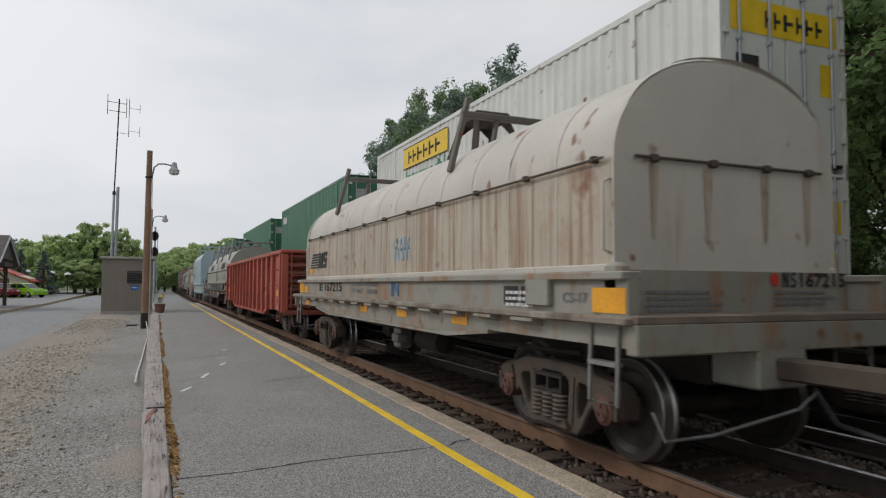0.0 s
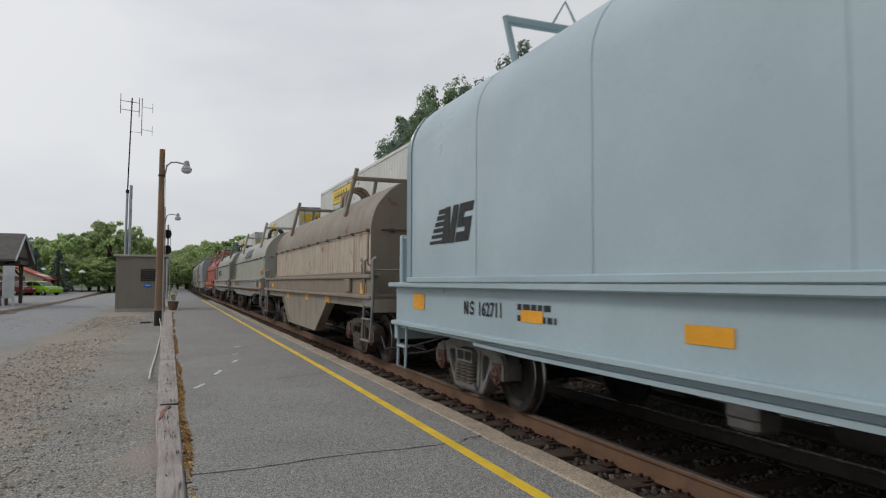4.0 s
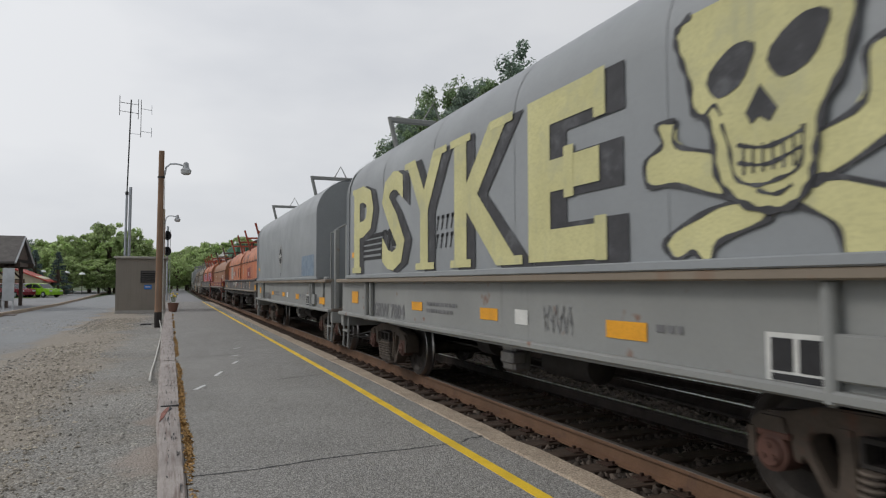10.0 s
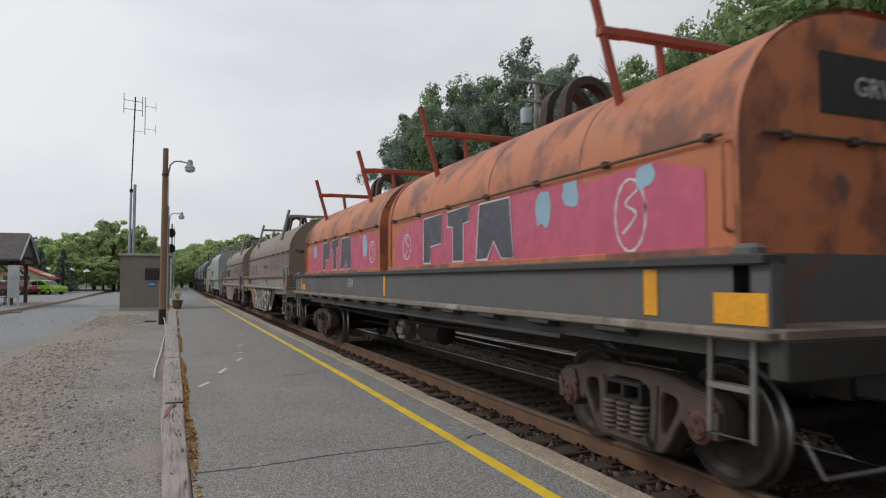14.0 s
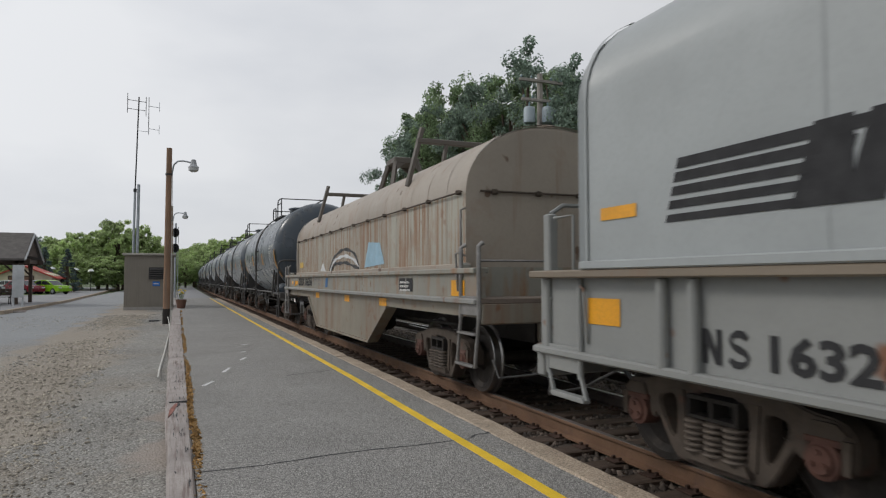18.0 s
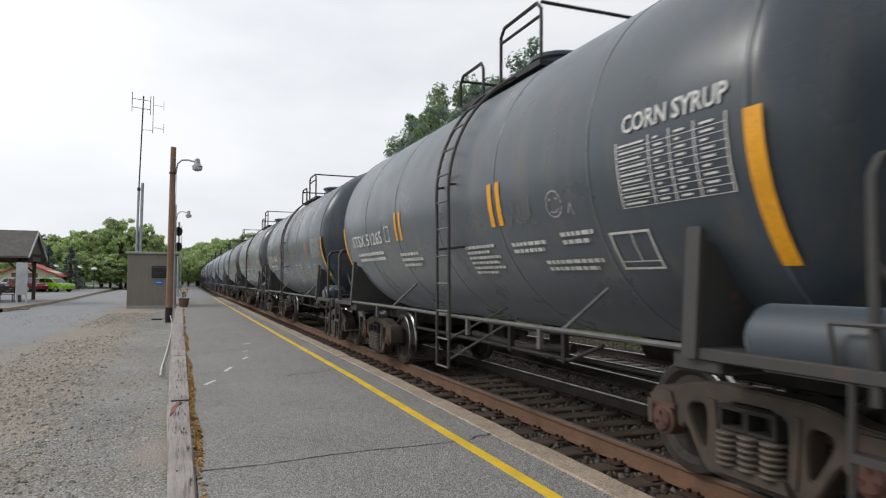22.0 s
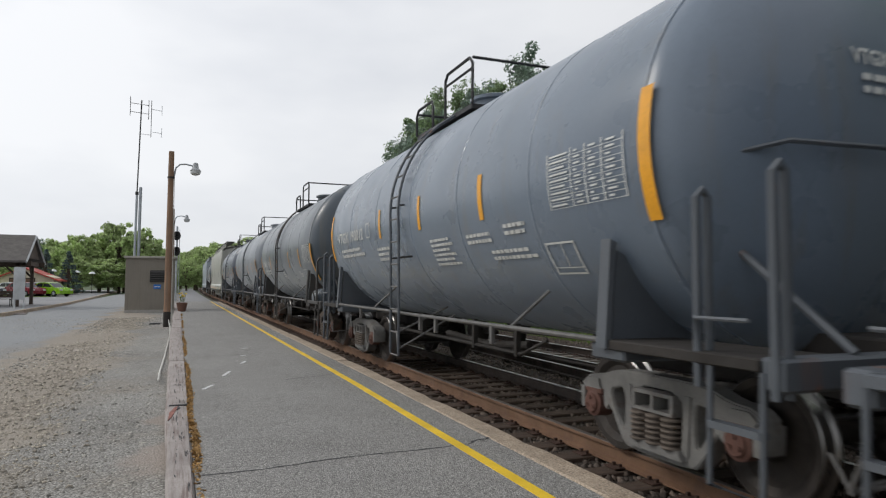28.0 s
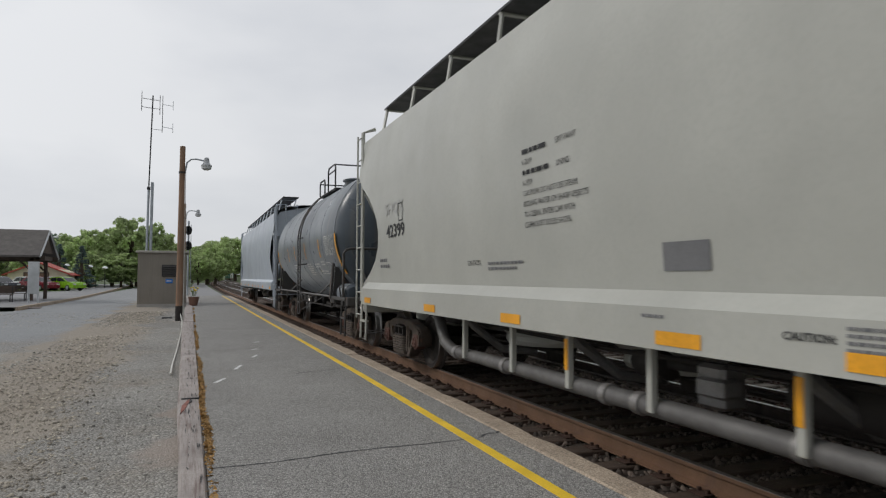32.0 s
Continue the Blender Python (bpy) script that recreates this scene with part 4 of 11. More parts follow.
for i, (x, y) in enumerate(((-10.3, 44.6), (-12.6, 44.9), (-10.2, 47.6))):
    if bench:
        copy_thing(bench, pose(x, y, 0.03))
        continue
    bench = thing("bench", "dark station bench with armrests under the canopy", "bench", pose(x, y, 0.03), "benches")
    for k in range(4):
        part("slat", Geo().box(-0.85, 0.85, -0.24 + k * 0.13, -0.14 + k * 0.13, 0.43, 0.46), M_WOOD, bench)
    for k in range(3):
        part("back_slat", Geo().box(-0.85, 0.85, 0.26 + k * 0.02, 0.29 + k * 0.02, 0.52 + k * 0.14, 0.63 + k * 0.14), M_WOOD, bench)
    for xx in (-0.75, 0.75):
        part("frame", Geo().tube([(xx, -0.22, 0), (xx, -0.22, 0.42), (xx, 0.26, 0.42), (xx, 0.32, 0.92)], 0.03, 6).tube([(xx, 0.26, 0), (xx, 0.26, 0.43)], 0.03, 6), M_DARK, bench)

# garage with red roof
ga = thing("garage", "small cream garage with a bright red gable roof", "garage", pose(-18.8, 86, 0.03))
part("wall", Geo().box(0, 5.8, 0, 6, 0, 2.0), M_CREAM, ga)
part("gable", Geo().prism([(0, 2.0), (5.8, 2.0), (2.9, 3.0)], 0.02, 5.98), M_CREAM, ga)
for a, b in (((-0.5, 1.72), (2.9, 3.15)), ((6.3, 1.72), (2.9, 3.15))):
    part("roof", Geo().prism([a, b, (b[0], b[1] - 0.14), (a[0], a[1] - 0.14)], -0.4, 6.4), M_RED_ROOF, ga)
d = part("door", Geo().box(1.6, 3.9, -0.05, -0.01, 0, 1.85), M_BROWN, ga)
part("trim", Geo().box(1.5, 1.6, -0.06, -0.01, 0, 1.95).box(3.9, 4.0, -0.06, -0.01, 0, 1.95).box(1.5, 4.0, -0.06, -0.01, 1.85, 1.97), M_WOOD, d)


# parked cars
def parked_car(x, y, turn, paint, label, hatch=True):
    root = thing("car", label, "car", pose(x, y, 0.035, 0, 0, turn), "parked cars")
    lower = [(-2.1, 0.3), (-2.15, 0.62), (-2.0, 0.86), (-1.2, 0.95), (1.9, 0.98), (2.1, 0.8), (2.12, 0.32)]
    upper = [(-1.15, 0.93), (-0.35, 1.40), (0.2, 1.47), (1.15, 1.42), (1.95, 0.97)]
    g = Geo()
    for yy, k in ((0.80, 1.0),):
        g.prism(lower, -yy, yy)
    body = part("body", g, M_CAR[paint], root)
    part("cabin", Geo().prism([(a * 0.98, b) for a, b in upper], -0.66, 0.66), M_CAR[paint], root)
    for s in (-1, 1):
        part("side_window", Geo().prism([(-0.92, 0.98), (-0.32, 1.34), (0.35, 1.39), (0.35, 0.99)], s * 0.665, s * 0.672).prism([(0.43, 0.99), (0.43, 1.39), (1.05, 1.34), (1.55, 1.0)], s * 0.665, s * 0.672), M_GLASS, root)
        for xx in (-1.32, 1.3):
            w = part("wheel", Geo().lathe([(-0.1, 0.2), (-0.1, 0.29), (-0.07, 0.32), (0.07, 0.32), (0.1, 0.29), (0.1, 0.2)], "y", (xx, s * 0.74, 0.32), 18), M_TYRE, root)
            part("rim", Geo().lathe([(-0.02, 0.2), (0.02, 0.17), (0.03, 0.05)] if s > 0 else [(0.02, 0.2), (-0.02, 0.17), (-0.03, 0.05)], "y", (xx, s * 0.84, 0.32), 12), M_GALV, w)
    part("windscreen", Geo().add([(-1.13, -0.6, 0.96), (-1.13, 0.6, 0.96), (-0.36, 0.58, 1.405), (-0.36, -0.58, 1.405)], [(0, 1, 2, 3)]), M_GLASS, root)
    part("rear_window", Geo().add([(1.93, -0.6, 1.0), (1.93, 0.6, 1.0), (1.16, 0.58, 1.42), (1.16, -0.58, 1.42)], [(3, 2, 1, 0)]), M_GLASS, root)
    for s in (-0.6, 0.6):
        part("headlight", Geo().box(-2.16, -2.05, s - 0.16, s + 0.16, 0.62, 0.76, 0.02), M_LENS, root)
        part("tail_light", Geo().box(2.04, 2.13, s - 0.14, s + 0.14, 0.62, 0.8, 0.02), M_CAR["red"], root)


parked_car(-12.3, 80.0, 138, "green", "bright green hatchback parked by the old station")
parked_car(-13.9, 83.6, 135, "silver", "silver car parked by the old station")
parked_car(-14.6, 79.6, 135, "red", "dark red car parked by the old station")
parked_car(-17.6, 77.6, 132, "dark", "dark car parked by the old station")
parked_car(-16.2, 83.0, 134, "white", "white car parked by the old station")

for i, (x, y, z) in enumerate(((-19.0, 100, 3.7), (-15.2, 100, 3.2), (-12.6, 101, 3.1), (-10.9, 102, 2.95))):
    lp = thing("garden_lamp", "low lamp post with a white dome cap in the car park", "lamp post", pose(x, y, 0.03), "car park lamps")
    part("post", Geo().tube([(0, 0, 0), (0, 0, z - 0.3)], 0.05, 6), M_DARK, lp)
    part("cap", Geo().lathe([(z - 0.3, 0.42), (z - 0.2, 0.36), (z - 0.05, 0.2), (z, 0.03)], "z", seg=14), M_LAMP_WHITE, lp)

# utility pole with transformers behind the tracks
up = thing("utility_pole", "weathered utility pole with two crossarms and three grey transformers", "utility pole", pose(14.2, 24.6, -0.2))
part("pole", Geo().tube([(0, 0, -0.3), (0, 0, 10.4)], 0.16, 12, r2=0.12), M_GREY_POLE, up)
for z, w in ((10.05, 1.05), (9.22, 0.95)):
    arm = part("crossarm", Geo().box(-w, w, -0.18, -0.06, z - 0.06, z + 0.06, 0.01), M_GREY_POLE, up)
    for x in (-w + 0.1, -w * 0.45, w * 0.45, w - 0.1):
        part("insulator", Geo().lathe([(z + 0.06, 0.03), (z + 0.1, 0.05), (z + 0.16, 0.05), (z + 0.2, 0.02)], "z", (x, -0.12, 0), 8), M_INSUL, arm)
for x, y in ((-0.6, -0.15), (0.12, -0.42), (0.55, -0.1)):
    t = part("transformer", Geo().lathe([(8.2, 0.2), (8.22, 0.24), (8.82, 0.24), (8.88, 0.2), (8.92, 0.06)], "z", (x, y, 0), 16), M_TRANSFORMER, up)
    part("bushing", Geo().tube([(x, y, 8.9), (x, y, 9.1)], 0.035, 6), M_INSUL, t)

# ---- tracks ----
RAIL = [(-0.075, -0.175), (0.075, -0.175), (0.075, -0.162), (0.012, -0.145), (0.009, -0.045), (0.036, -0.032), (0.036, -0.004), (0.03, 0.0), (-0.03, 0.0), (-0.036, -0.004), (-0.036, -0.032), (-0.009, -0.045), (-0.012, -0.145), (-0.075, -0.162)]
RAIL_YS = [-30, 0, 30, 60] + list(range(70, 480, 10))


def swept(prof, x, ys, z, shift=None):
    rows = []
    for y in ys:
        dx = bend(y) if shift is None else shift(y)
        rows.append([(x + dx + px, y, z + pz) for px, pz in prof] + [(x + dx + prof[0][0], y, z + prof[0][1])])
    return Geo().sheet(rows)


def rail(x, ys, top, shift=None, web=None):
    r = tagged(part("rail", swept(RAIL, x, ys, RAIL_Z, shift), web or M_RAIL), "rusty steel rail with a worn running surface", "rail", "rails", "structure")
    part("running_surface", swept([(-0.0315, -0.001), (-0.03, 0.002), (0.03, 0.002), (0.0315, -0.001)], x, ys, RAIL_Z, shift), top, r)


rail(TRACK_1 - 0.7535, RAIL_YS, M_RAIL_DULL)
rail(TRACK_1 + 0.7535, RAIL_YS, M_RAIL_TOP, web=M_RAIL_DARK)
rail(TRACK_2 - 0.7535, RAIL_YS, M_RAIL_TOP, web=M_RAIL_DARK)
rail(TRACK_2 + 0.7535, RAIL_YS, M_RAIL_TOP, web=M_RAIL_DARK)
rail(6.72, [-6, 0, 6, 12, 17, 22], M_RAIL_TOP, lambda y: max(0.0, y - 5.0) * 0.045, M_RAIL_DARK)


# ---- lettering ----
TEXTS = {}


def text_points(s, size, width=1.0, bold=0.0):
    key = (s, size, width, bold)
    if key not in TEXTS:
        cu = bpy.data.curves.new("t", "FONT")
        cu.body, cu.size, cu.offset, cu.resolution_u = s, size, bold, 2
        ob = bpy.data.objects.new("t", cu)
        me = bpy.data.meshes.new_from_object(ob)
        pts = [(p.co.x * width, p.co.y) for p in me.vertices]
        TEXTS[key] = (pts, [tuple(q.vertices) for q in me.polygons])
        bpy.data.objects.remove(ob)
        bpy.data.curves.remove(cu)
        bpy.data.meshes.remove(me)
    return TEXTS[key]


class Side:
    """The near side of a car: turns (along, up) into a point on a flat wall or on a drum."""

    def __init__(self, y, drum=None):
        self.y, self.drum = y, drum

    def at(self, u, v, lift=0.006):
        if not self.drum:
            return (u, self.y - lift, v)
        zc, r = self.drum
        a = (v - zc) / r
        return (u, -(r + lift) * math.cos(a), zc + (r + lift) * math.sin(a))


class Face:
    """An end wall that faces forward: (across, up), read from the front."""

    def __init__(self, x):
        self.x = x

    def at(self, u, v, lift=0.006):
        return (self.x + lift, u, v)


def letter(root, wall, s, u, v, size, material, width=0.9, bold=0.0, lift=0.006, slant=0.0, name="lettering"):
    pts, fs = text_points(s, size, width, bold)
    g = Geo().add([wall.at(u + a + b * slant, v + b, lift) for a, b in pts], fs)
    return part(name, g.mesh(name, 0, False), material, root)


def fit_text(root, wall, s, u0, u1, v0, v1, material, lift=0.008, slant=0.0, name="lettering", bold=0.024):
    """Writing stretched between two ends and two heights."""
    pts, fs = text_points(s, 1.0, 1.0, bold)
    a0, a1 = min(p[0] for p in pts), max(p[0] for p in pts)
    b0, b1 = min(p[1] for p in pts), max(p[1] for p in pts)
    q = [(u0 + (u1 - u0) * (a - a0) / (a1 - a0), v0 + (v1 - v0) * (b - b0) / (b1 - b0)) for a, b in pts]
    vs = [wall.at(a + slant * (b - v0), b, lift) for a, b in q]
    for sub in (islands(len(vs), fs) if v1 - v0 >= 0.19 else [fs]):
        used = sorted({i for f in sub for i in f})
        to = {i: n for n, i in enumerate(used)}
        ob = part(name, Geo().add([vs[i] for i in used], [tuple(to[i] for i in f) for f in sub]).mesh(name, 0, False), material, root)
    return ob


def islands(n, fs):
    """Faces grouped by the points that they share."""
    up = list(range(n))

    def top_of(i):
        while up[i] != i:
            up[i] = up[up[i]]
            i = up[i]
        return i

    for f in fs:
        for i in f[1:]:
            up[top_of(i)] = top_of(f[0])
    groups = {}
    for f in fs:
        groups.setdefault(top_of(f[0]), []).append(f)
    return list(groups.values())


def patch(g, wall, u0, u1, v0, v1, lift=0.006, n=1, lean=0.0):
    m = max(1, n)
    rows = []
    for i in range(m + 1):
        v = v0 + (v1 - v0) * i / m
        rows.append([wall.at(u0 + lean * (v - v0), v, lift), wall.at(u1 + lean * (v - v0), v, lift)])
    return g.sheet(rows)


def bars(root, wall, u, v, w, rows, h, material, seed=0, gap=0.5, name="small_lettering", lift=0.006):
    """Lettering too small to read: rows of bars."""
    rr = random.Random(seed)
    g = Geo()
    for i in range(rows):
        x, vv = u, v - i * h * (1 + gap)
        end = u + w * rr.uniform(0.7, 1.0)
        while x < end:
            k = min(h * rr.uniform(0.9, 2.4), end - x)
            patch(g, wall, x, x + k, vv, vv + h * 0.8, lift)
            x += k + h * 0.45
    return part(name, g.mesh(name, 0, False), material, root)


def rects(root, wall, rs, material, name, lift=0.006, label="", n=1):
    for u0, u1, v0, v1 in rs:
        part(name, patch(Geo(), wall, u0, u1, v0, v1, lift, n).mesh(name, 0, False), material, root, label)


def strokes(root, wall, lines, w, material, name="graffiti", lift=0.008, label="", smooth=True):
    """Sprayed lines on a wall, each a piece of its own."""
    for ln in lines:
        pts = [Vector(p) for p in ln]
        if smooth and len(pts) > 2:
            fine = []
            for i in range(len(pts) - 1):
                p0, p1, p2, p3 = pts[max(i - 1, 0)], pts[i], pts[i + 1], pts[min(i + 2, len(pts) - 1)]
                for k in range(5):
                    t = k / 5
                    fine.append(0.5 * ((2 * p1) + (p2 - p0) * t + (2 * p0 - 5 * p1 + 4 * p2 - p3) * t * t + (3 * p1 - p0 - 3 * p2 + p3) * t ** 3))
            pts = fine + [pts[-1]]
        rows = []
        for i, p in enumerate(pts):
            d = pts[min(i + 1, len(pts) - 1)] - pts[max(i - 1, 0)]
            d = d.normalized() if d.length else Vector((1, 0))
            k = w * (0.8 + 0.3 * math.sin(i * 1.3))
            rows.append([wall.at(p.x - d.y * k, p.y + d.x * k, lift), wall.at(p.x + d.y * k, p.y - d.x * k, lift)])
        part(name, Geo().sheet(rows).mesh(name, 0, False), material, root, label)


def shape(root, wall, poly, material, name="graffiti", lift=0.007, label=""):
    g = Geo().add([wall.at(a, b, lift) for a, b in poly], [tuple(range(len(poly)))])
    return part(name, g.mesh(name, 0, False), material, root, label)


def mark_shapes(root, wall, u0, u1, v0, v1, material, lift=0.008):
    """A car owner's two initials as plain block shapes."""
    w, h = u1 - u0, v1 - v0
    b = 0.115 * w
    at = lambda x, y: (u0 + w * x, v0 + h * y)
    k = b / w
    for poly in ([at(0, 0), at(k, 0), at(k, 1), at(0, 1)], [at(0.43 - k, 0), at(0.43, 0), at(0.43, 1), at(0.43 - k, 1)]):
        shape(root, wall, poly, material, "reporting_mark", lift)
    shape(root, wall, [at(0, 1), at(k * 1.15, 1), at(0.43, 0), at(0.43 - k * 1.15, 0)], material, "reporting_mark", lift + 0.002)
    curl = [(0.96, 0.80), (0.88, 0.92), (0.77, 0.93), (0.65, 0.85), (0.62, 0.72), (0.68, 0.58), (0.80, 0.50), (0.92, 0.42), (0.98, 0.28), (0.94, 0.15), (0.82, 0.07), (0.70, 0.08), (0.60, 0.20)]
    strokes(root, wall, [[at(*p) for p in curl]], b * 0.52, material, "reporting_mark", lift, smooth=False)


def railway_emblem(root, wall, u, v, h, material, w=2.2, k=1.0, bars_n=6, fan=0.055, tilt=0.14):
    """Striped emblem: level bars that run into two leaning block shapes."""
    step_ = 0.99 / bars_n
    for i in range(bars_n):
        vv = v + h * (0.01 + step_ * i)
        part("emblem_bar", patch(Geo(), wall, u + tilt * i * h, u + h * (w + 0.06 + fan * i), vv, vv + h * step_ * (0.58 + 0.05 * i), n=2, lean=0.35).mesh("emblem_bar", 0, False), material, root, "dark bar of a railway emblem" if not i else "")
    g = Geo()
    x = u + h * w
    q = h * k
    patch(g, wall, x, x + q * 0.34, v, v + h, lean=0.35, n=4)
    patch(g, wall, x + q * 0.30, x + q * 0.62, v, v + h, lean=0.05, n=4, lift=0.008)
    patch(g, wall, x + q * 0.55, x + q * 0.9, v, v + h, lean=0.35, n=4, lift=0.01)
    part("emblem", g.mesh("emblem", 0, False), material, root, "leaning block of a railway emblem")
    g = Geo()
    for a, b in ((0.0, 0.26), (0.38, 0.62), (0.76, 1.0)):
        patch(g, wall, x + q * 0.98 + h * 0.35 * a, x + q * 1.85 + h * 0.35 * a, v + h * a, v + h * b, lean=0.35, n=2)
    patch(g, wall, x + q * 0.98 + h * 0.17, x + q * 1.33 + h * 0.17, v + h * 0.5, v + h * 0.88, lean=0.35, n=2, lift=0.008)
    patch(g, wall, x + q * 1.5 + h * 0.05, x + q * 1.85 + h * 0.05, v + h * 0.14, v + h * 0.5, lean=0.35, n=2, lift=0.008)
    return part("emblem", g.mesh("emblem", 0, False), material, root, "leaning block of a railway emblem")


def hand_text(root, wall, s, u0, u1, v0, v1, material, seed, bold=0.0, lift=0.008, wild=1.0):
    """Sprayed handwriting: every letter leans, sits and sizes by chance."""
    rr = random.Random(seed)
    step_ = (u1 - u0) / len(s)
    h = v1 - v0
    for j, ch in enumerate(s):
        if ch == " ":
            continue
        pts, fs = text_points(ch, 1.0, 1.0, bold)
        b1 = max(p[1] for p in pts)
        a0, a1 = min(p[0] for p in pts), max(p[0] for p in pts)
        tall = h * (rr.uniform(0.86, 1.12) if b1 > 0.6 else rr.uniform(0.9, 1.15))
        ang = math.radians(rr.uniform(-9, 9)) * wild
        wide = min(1.25, step_ * 0.86 / max(0.3 * tall, (a1 - a0) * tall)) * rr.uniform(0.85, 1.1)
        off = rr.uniform(-0.08, 0.08) * h * wild
        c, sn = math.cos(ang), math.sin(ang)
        q = [((a - a0) * tall * wide, b * tall / 0.72) for a, b in pts]
        part("graffiti", Geo().add([wall.at(u0 + step_ * j + a * c - b * sn, v0 + off + a * sn + b * c, lift) for a, b in q], fs).mesh("graffiti", 0, False), material, root)


# ---- rolling stock: x runs forward, -y is the platform side, z up from the rail ----
def paint(name, c, rust=0.0, rough=0.55, dirt=0.5, **k):
    at = (0.72 - 0.3 * rust, 0.86 - 0.22 * rust)
    d = dict(var=0.09, scale=0.7, fine=24.0, bump=0.05, grain=0.16, streak=tuple(0.35 * a + 0.65 * b for a, b in zip(c, RUST)) if rust > 0.3 else tuple(a * 0.62 for a in c), streak_at=at, streak_scale=(3.6, 3.6, 0.28),
             patch=tuple(a * (1 - 0.3 * dirt) for a in c), patch_at=(0.5, 0.75), patch_scale=1.1, rvar=0.08)
    if rust > 0.85:
        d["streak"], d["streak_scale"], d["streak_at"] = (0.23, 0.105, 0.04), (13.0, 13.0, 0.45), (0.47, 0.60)
        d["patch"], d["patch_scale"], d["patch_at"] = tuple(0.6 * a + 0.4 * b for a, b in zip(c, (0.27, 0.10, 0.035))), 2.2, (0.52, 0.66)
    if rust > 0.15:
        d["speck"], d["speck_scale"], d["speck_at"] = RUST, 3.2, (0.70 - 0.08 * rust, 0.74)
    d.update(k)
    return mat(name, c, rough, **d)


P_TAN = paint("tan_grey_hood_paint", (0.40, 0.345, 0.275), 0.35)
P_TAN_RUST = paint("tan_paint_rust_streaks", (0.44, 0.38, 0.30), 0.95, streak=(0.24, 0.14, 0.075), streak_at=(0.49, 0.64))
P_SILL = paint("pale_grey_sill_paint", (0.25, 0.25, 0.237), 0.5)
P_SILL_STAINED = paint("rust_stained_grey_sill_paint", (0.27, 0.262, 0.225), 0.9, streak=(0.27, 0.13, 0.055), streak_at=(0.5, 0.68), streak_scale=(3.0, 3.0, 0.6), patch=(0.20, 0.15, 0.10), patch_at=(0.55, 0.72), patch_scale=1.6)
P_CREAM_TOP = paint("weathered_cream_hood_top_paint", (0.34, 0.295, 0.245), 0.5, speck=(0.12, 0.07, 0.045), speck_scale=2.6, speck_at=(0.66, 0.69), patch=(0.30, 0.22, 0.165), patch_at=(0.54, 0.7), patch_scale=0.9)
P_STONE = paint("stone_grey_hood_paint", (0.335, 0.335, 0.29), 0.1)
P_BLACK = paint("black_sill_paint", (0.04, 0.039, 0.037), 0.3, 0.6)
P_BLUE = paint("light_blue_paint", (0.36, 0.455, 0.495), 0.0, 0.35, 0.2)
P_BROWN_TAN = paint("brown_tan_hood_paint", (0.218, 0.177, 0.132), 0.45)
# stone paint made paler: the sky light on the hood end is in it
P_PALE = paint("skylit_pale_stone_paint", (0.52, 0.485, 0.43), 0.4)
P_WEB_DIM = paint("dusty_brown_grey_web_paint", (0.19, 0.172, 0.155), 0.4)
P_BELLY = paint("stained_tan_belly_paint", (0.25, 0.225, 0.18), 0.75)
P_GREEN_GREY = paint("greenish_grey_hood_paint", (0.325, 0.325, 0.275), 0.1)
P_WARM_GREY = paint("warm_grey_hood_paint", (0.30, 0.295, 0.262), 0.15)
P_RED = paint("red_hood_paint", (0.345, 0.068, 0.036), 0.4, streak=(0.16, 0.042, 0.03), streak_at=(0.54, 0.68), streak_scale=(2.4, 2.4, 0.6), patch=(0.22, 0.062, 0.045), patch_at=(0.5, 0.68), patch_scale=0.8)
P_GREY = paint("cool_grey_paint", (0.265, 0.28, 0.29), 0.0, 0.45, 0.25)
P_GREY_SILL = paint("cool_grey_sill_paint", (0.26, 0.265, 0.255), 0.3)
P_ORANGE = paint("orange_hood_paint", (0.53, 0.165, 0.068), 0.3, streak=(0.40, 0.13, 0.07), streak_at=(0.54, 0.72), streak_scale=(2.2, 2.2, 0.9), patch=(0.42, 0.15, 0.08), patch_at=(0.52, 0.7), patch_scale=0.9)
P_ORANGE_RUST = paint("rust_blotched_orange_hood_paint", (0.50, 0.17, 0.075), 0.5, streak=(0.17, 0.065, 0.045), streak_at=(0.51, 0.6), streak_scale=(1.3, 1.3, 0.9), patch=(0.25, 0.10, 0.065), patch_at=(0.52, 0.62), patch_scale=1.3, speck=(0.14, 0.085, 0.085), speck_scale=1.6, speck_at=(0.64, 0.70))
P_WEB_RUST = paint("rusted_black_web_paint", (0.042, 0.038, 0.034), 0.3, 0.65, streak=(0.13, 0.062, 0.035), streak_at=(0.46, 0.62), streak_scale=(0.8, 0.8, 1.6), patch=(0.10, 0.06, 0.04), patch_at=(0.5, 0.66), patch_scale=1.2)
P_LEDGE = paint("dirty_tan_ledge_paint", (0.22, 0.185, 0.145), 0.6, streak=(0.10, 0.07, 0.05), streak_at=(0.48, 0.66), patch=(0.36, 0.35, 0.31), patch_at=(0.56, 0.66), patch_scale=1.4)
P_GREY_BROWN = paint("grey_brown_sill_paint", (0.12, 0.105, 0.09), 0.3)
P_SLATE_SILL = paint("slate_grey_sill_paint", (0.105, 0.102, 0.105), 0.45)
P_TRUNK = paint("dull_brown_steel_paint", (0.10, 0.06, 0.045), 0.4)
M_LOOP = mat("sooty_brown_steel", (0.05, 0.036, 0.032), 0.8, var=0.3, scale=4.0)
P_BROWN = paint("brown_hood_paint", (0.285, 0.125, 0.058), 0.35, streak=(0.16, 0.07, 0.04), streak_at=(0.58, 0.7), streak_scale=(2.0, 2.0, 0.8), patch=(0.165, 0.09, 0.082), patch_at=(0.54, 0.68), patch_scale=0.7)
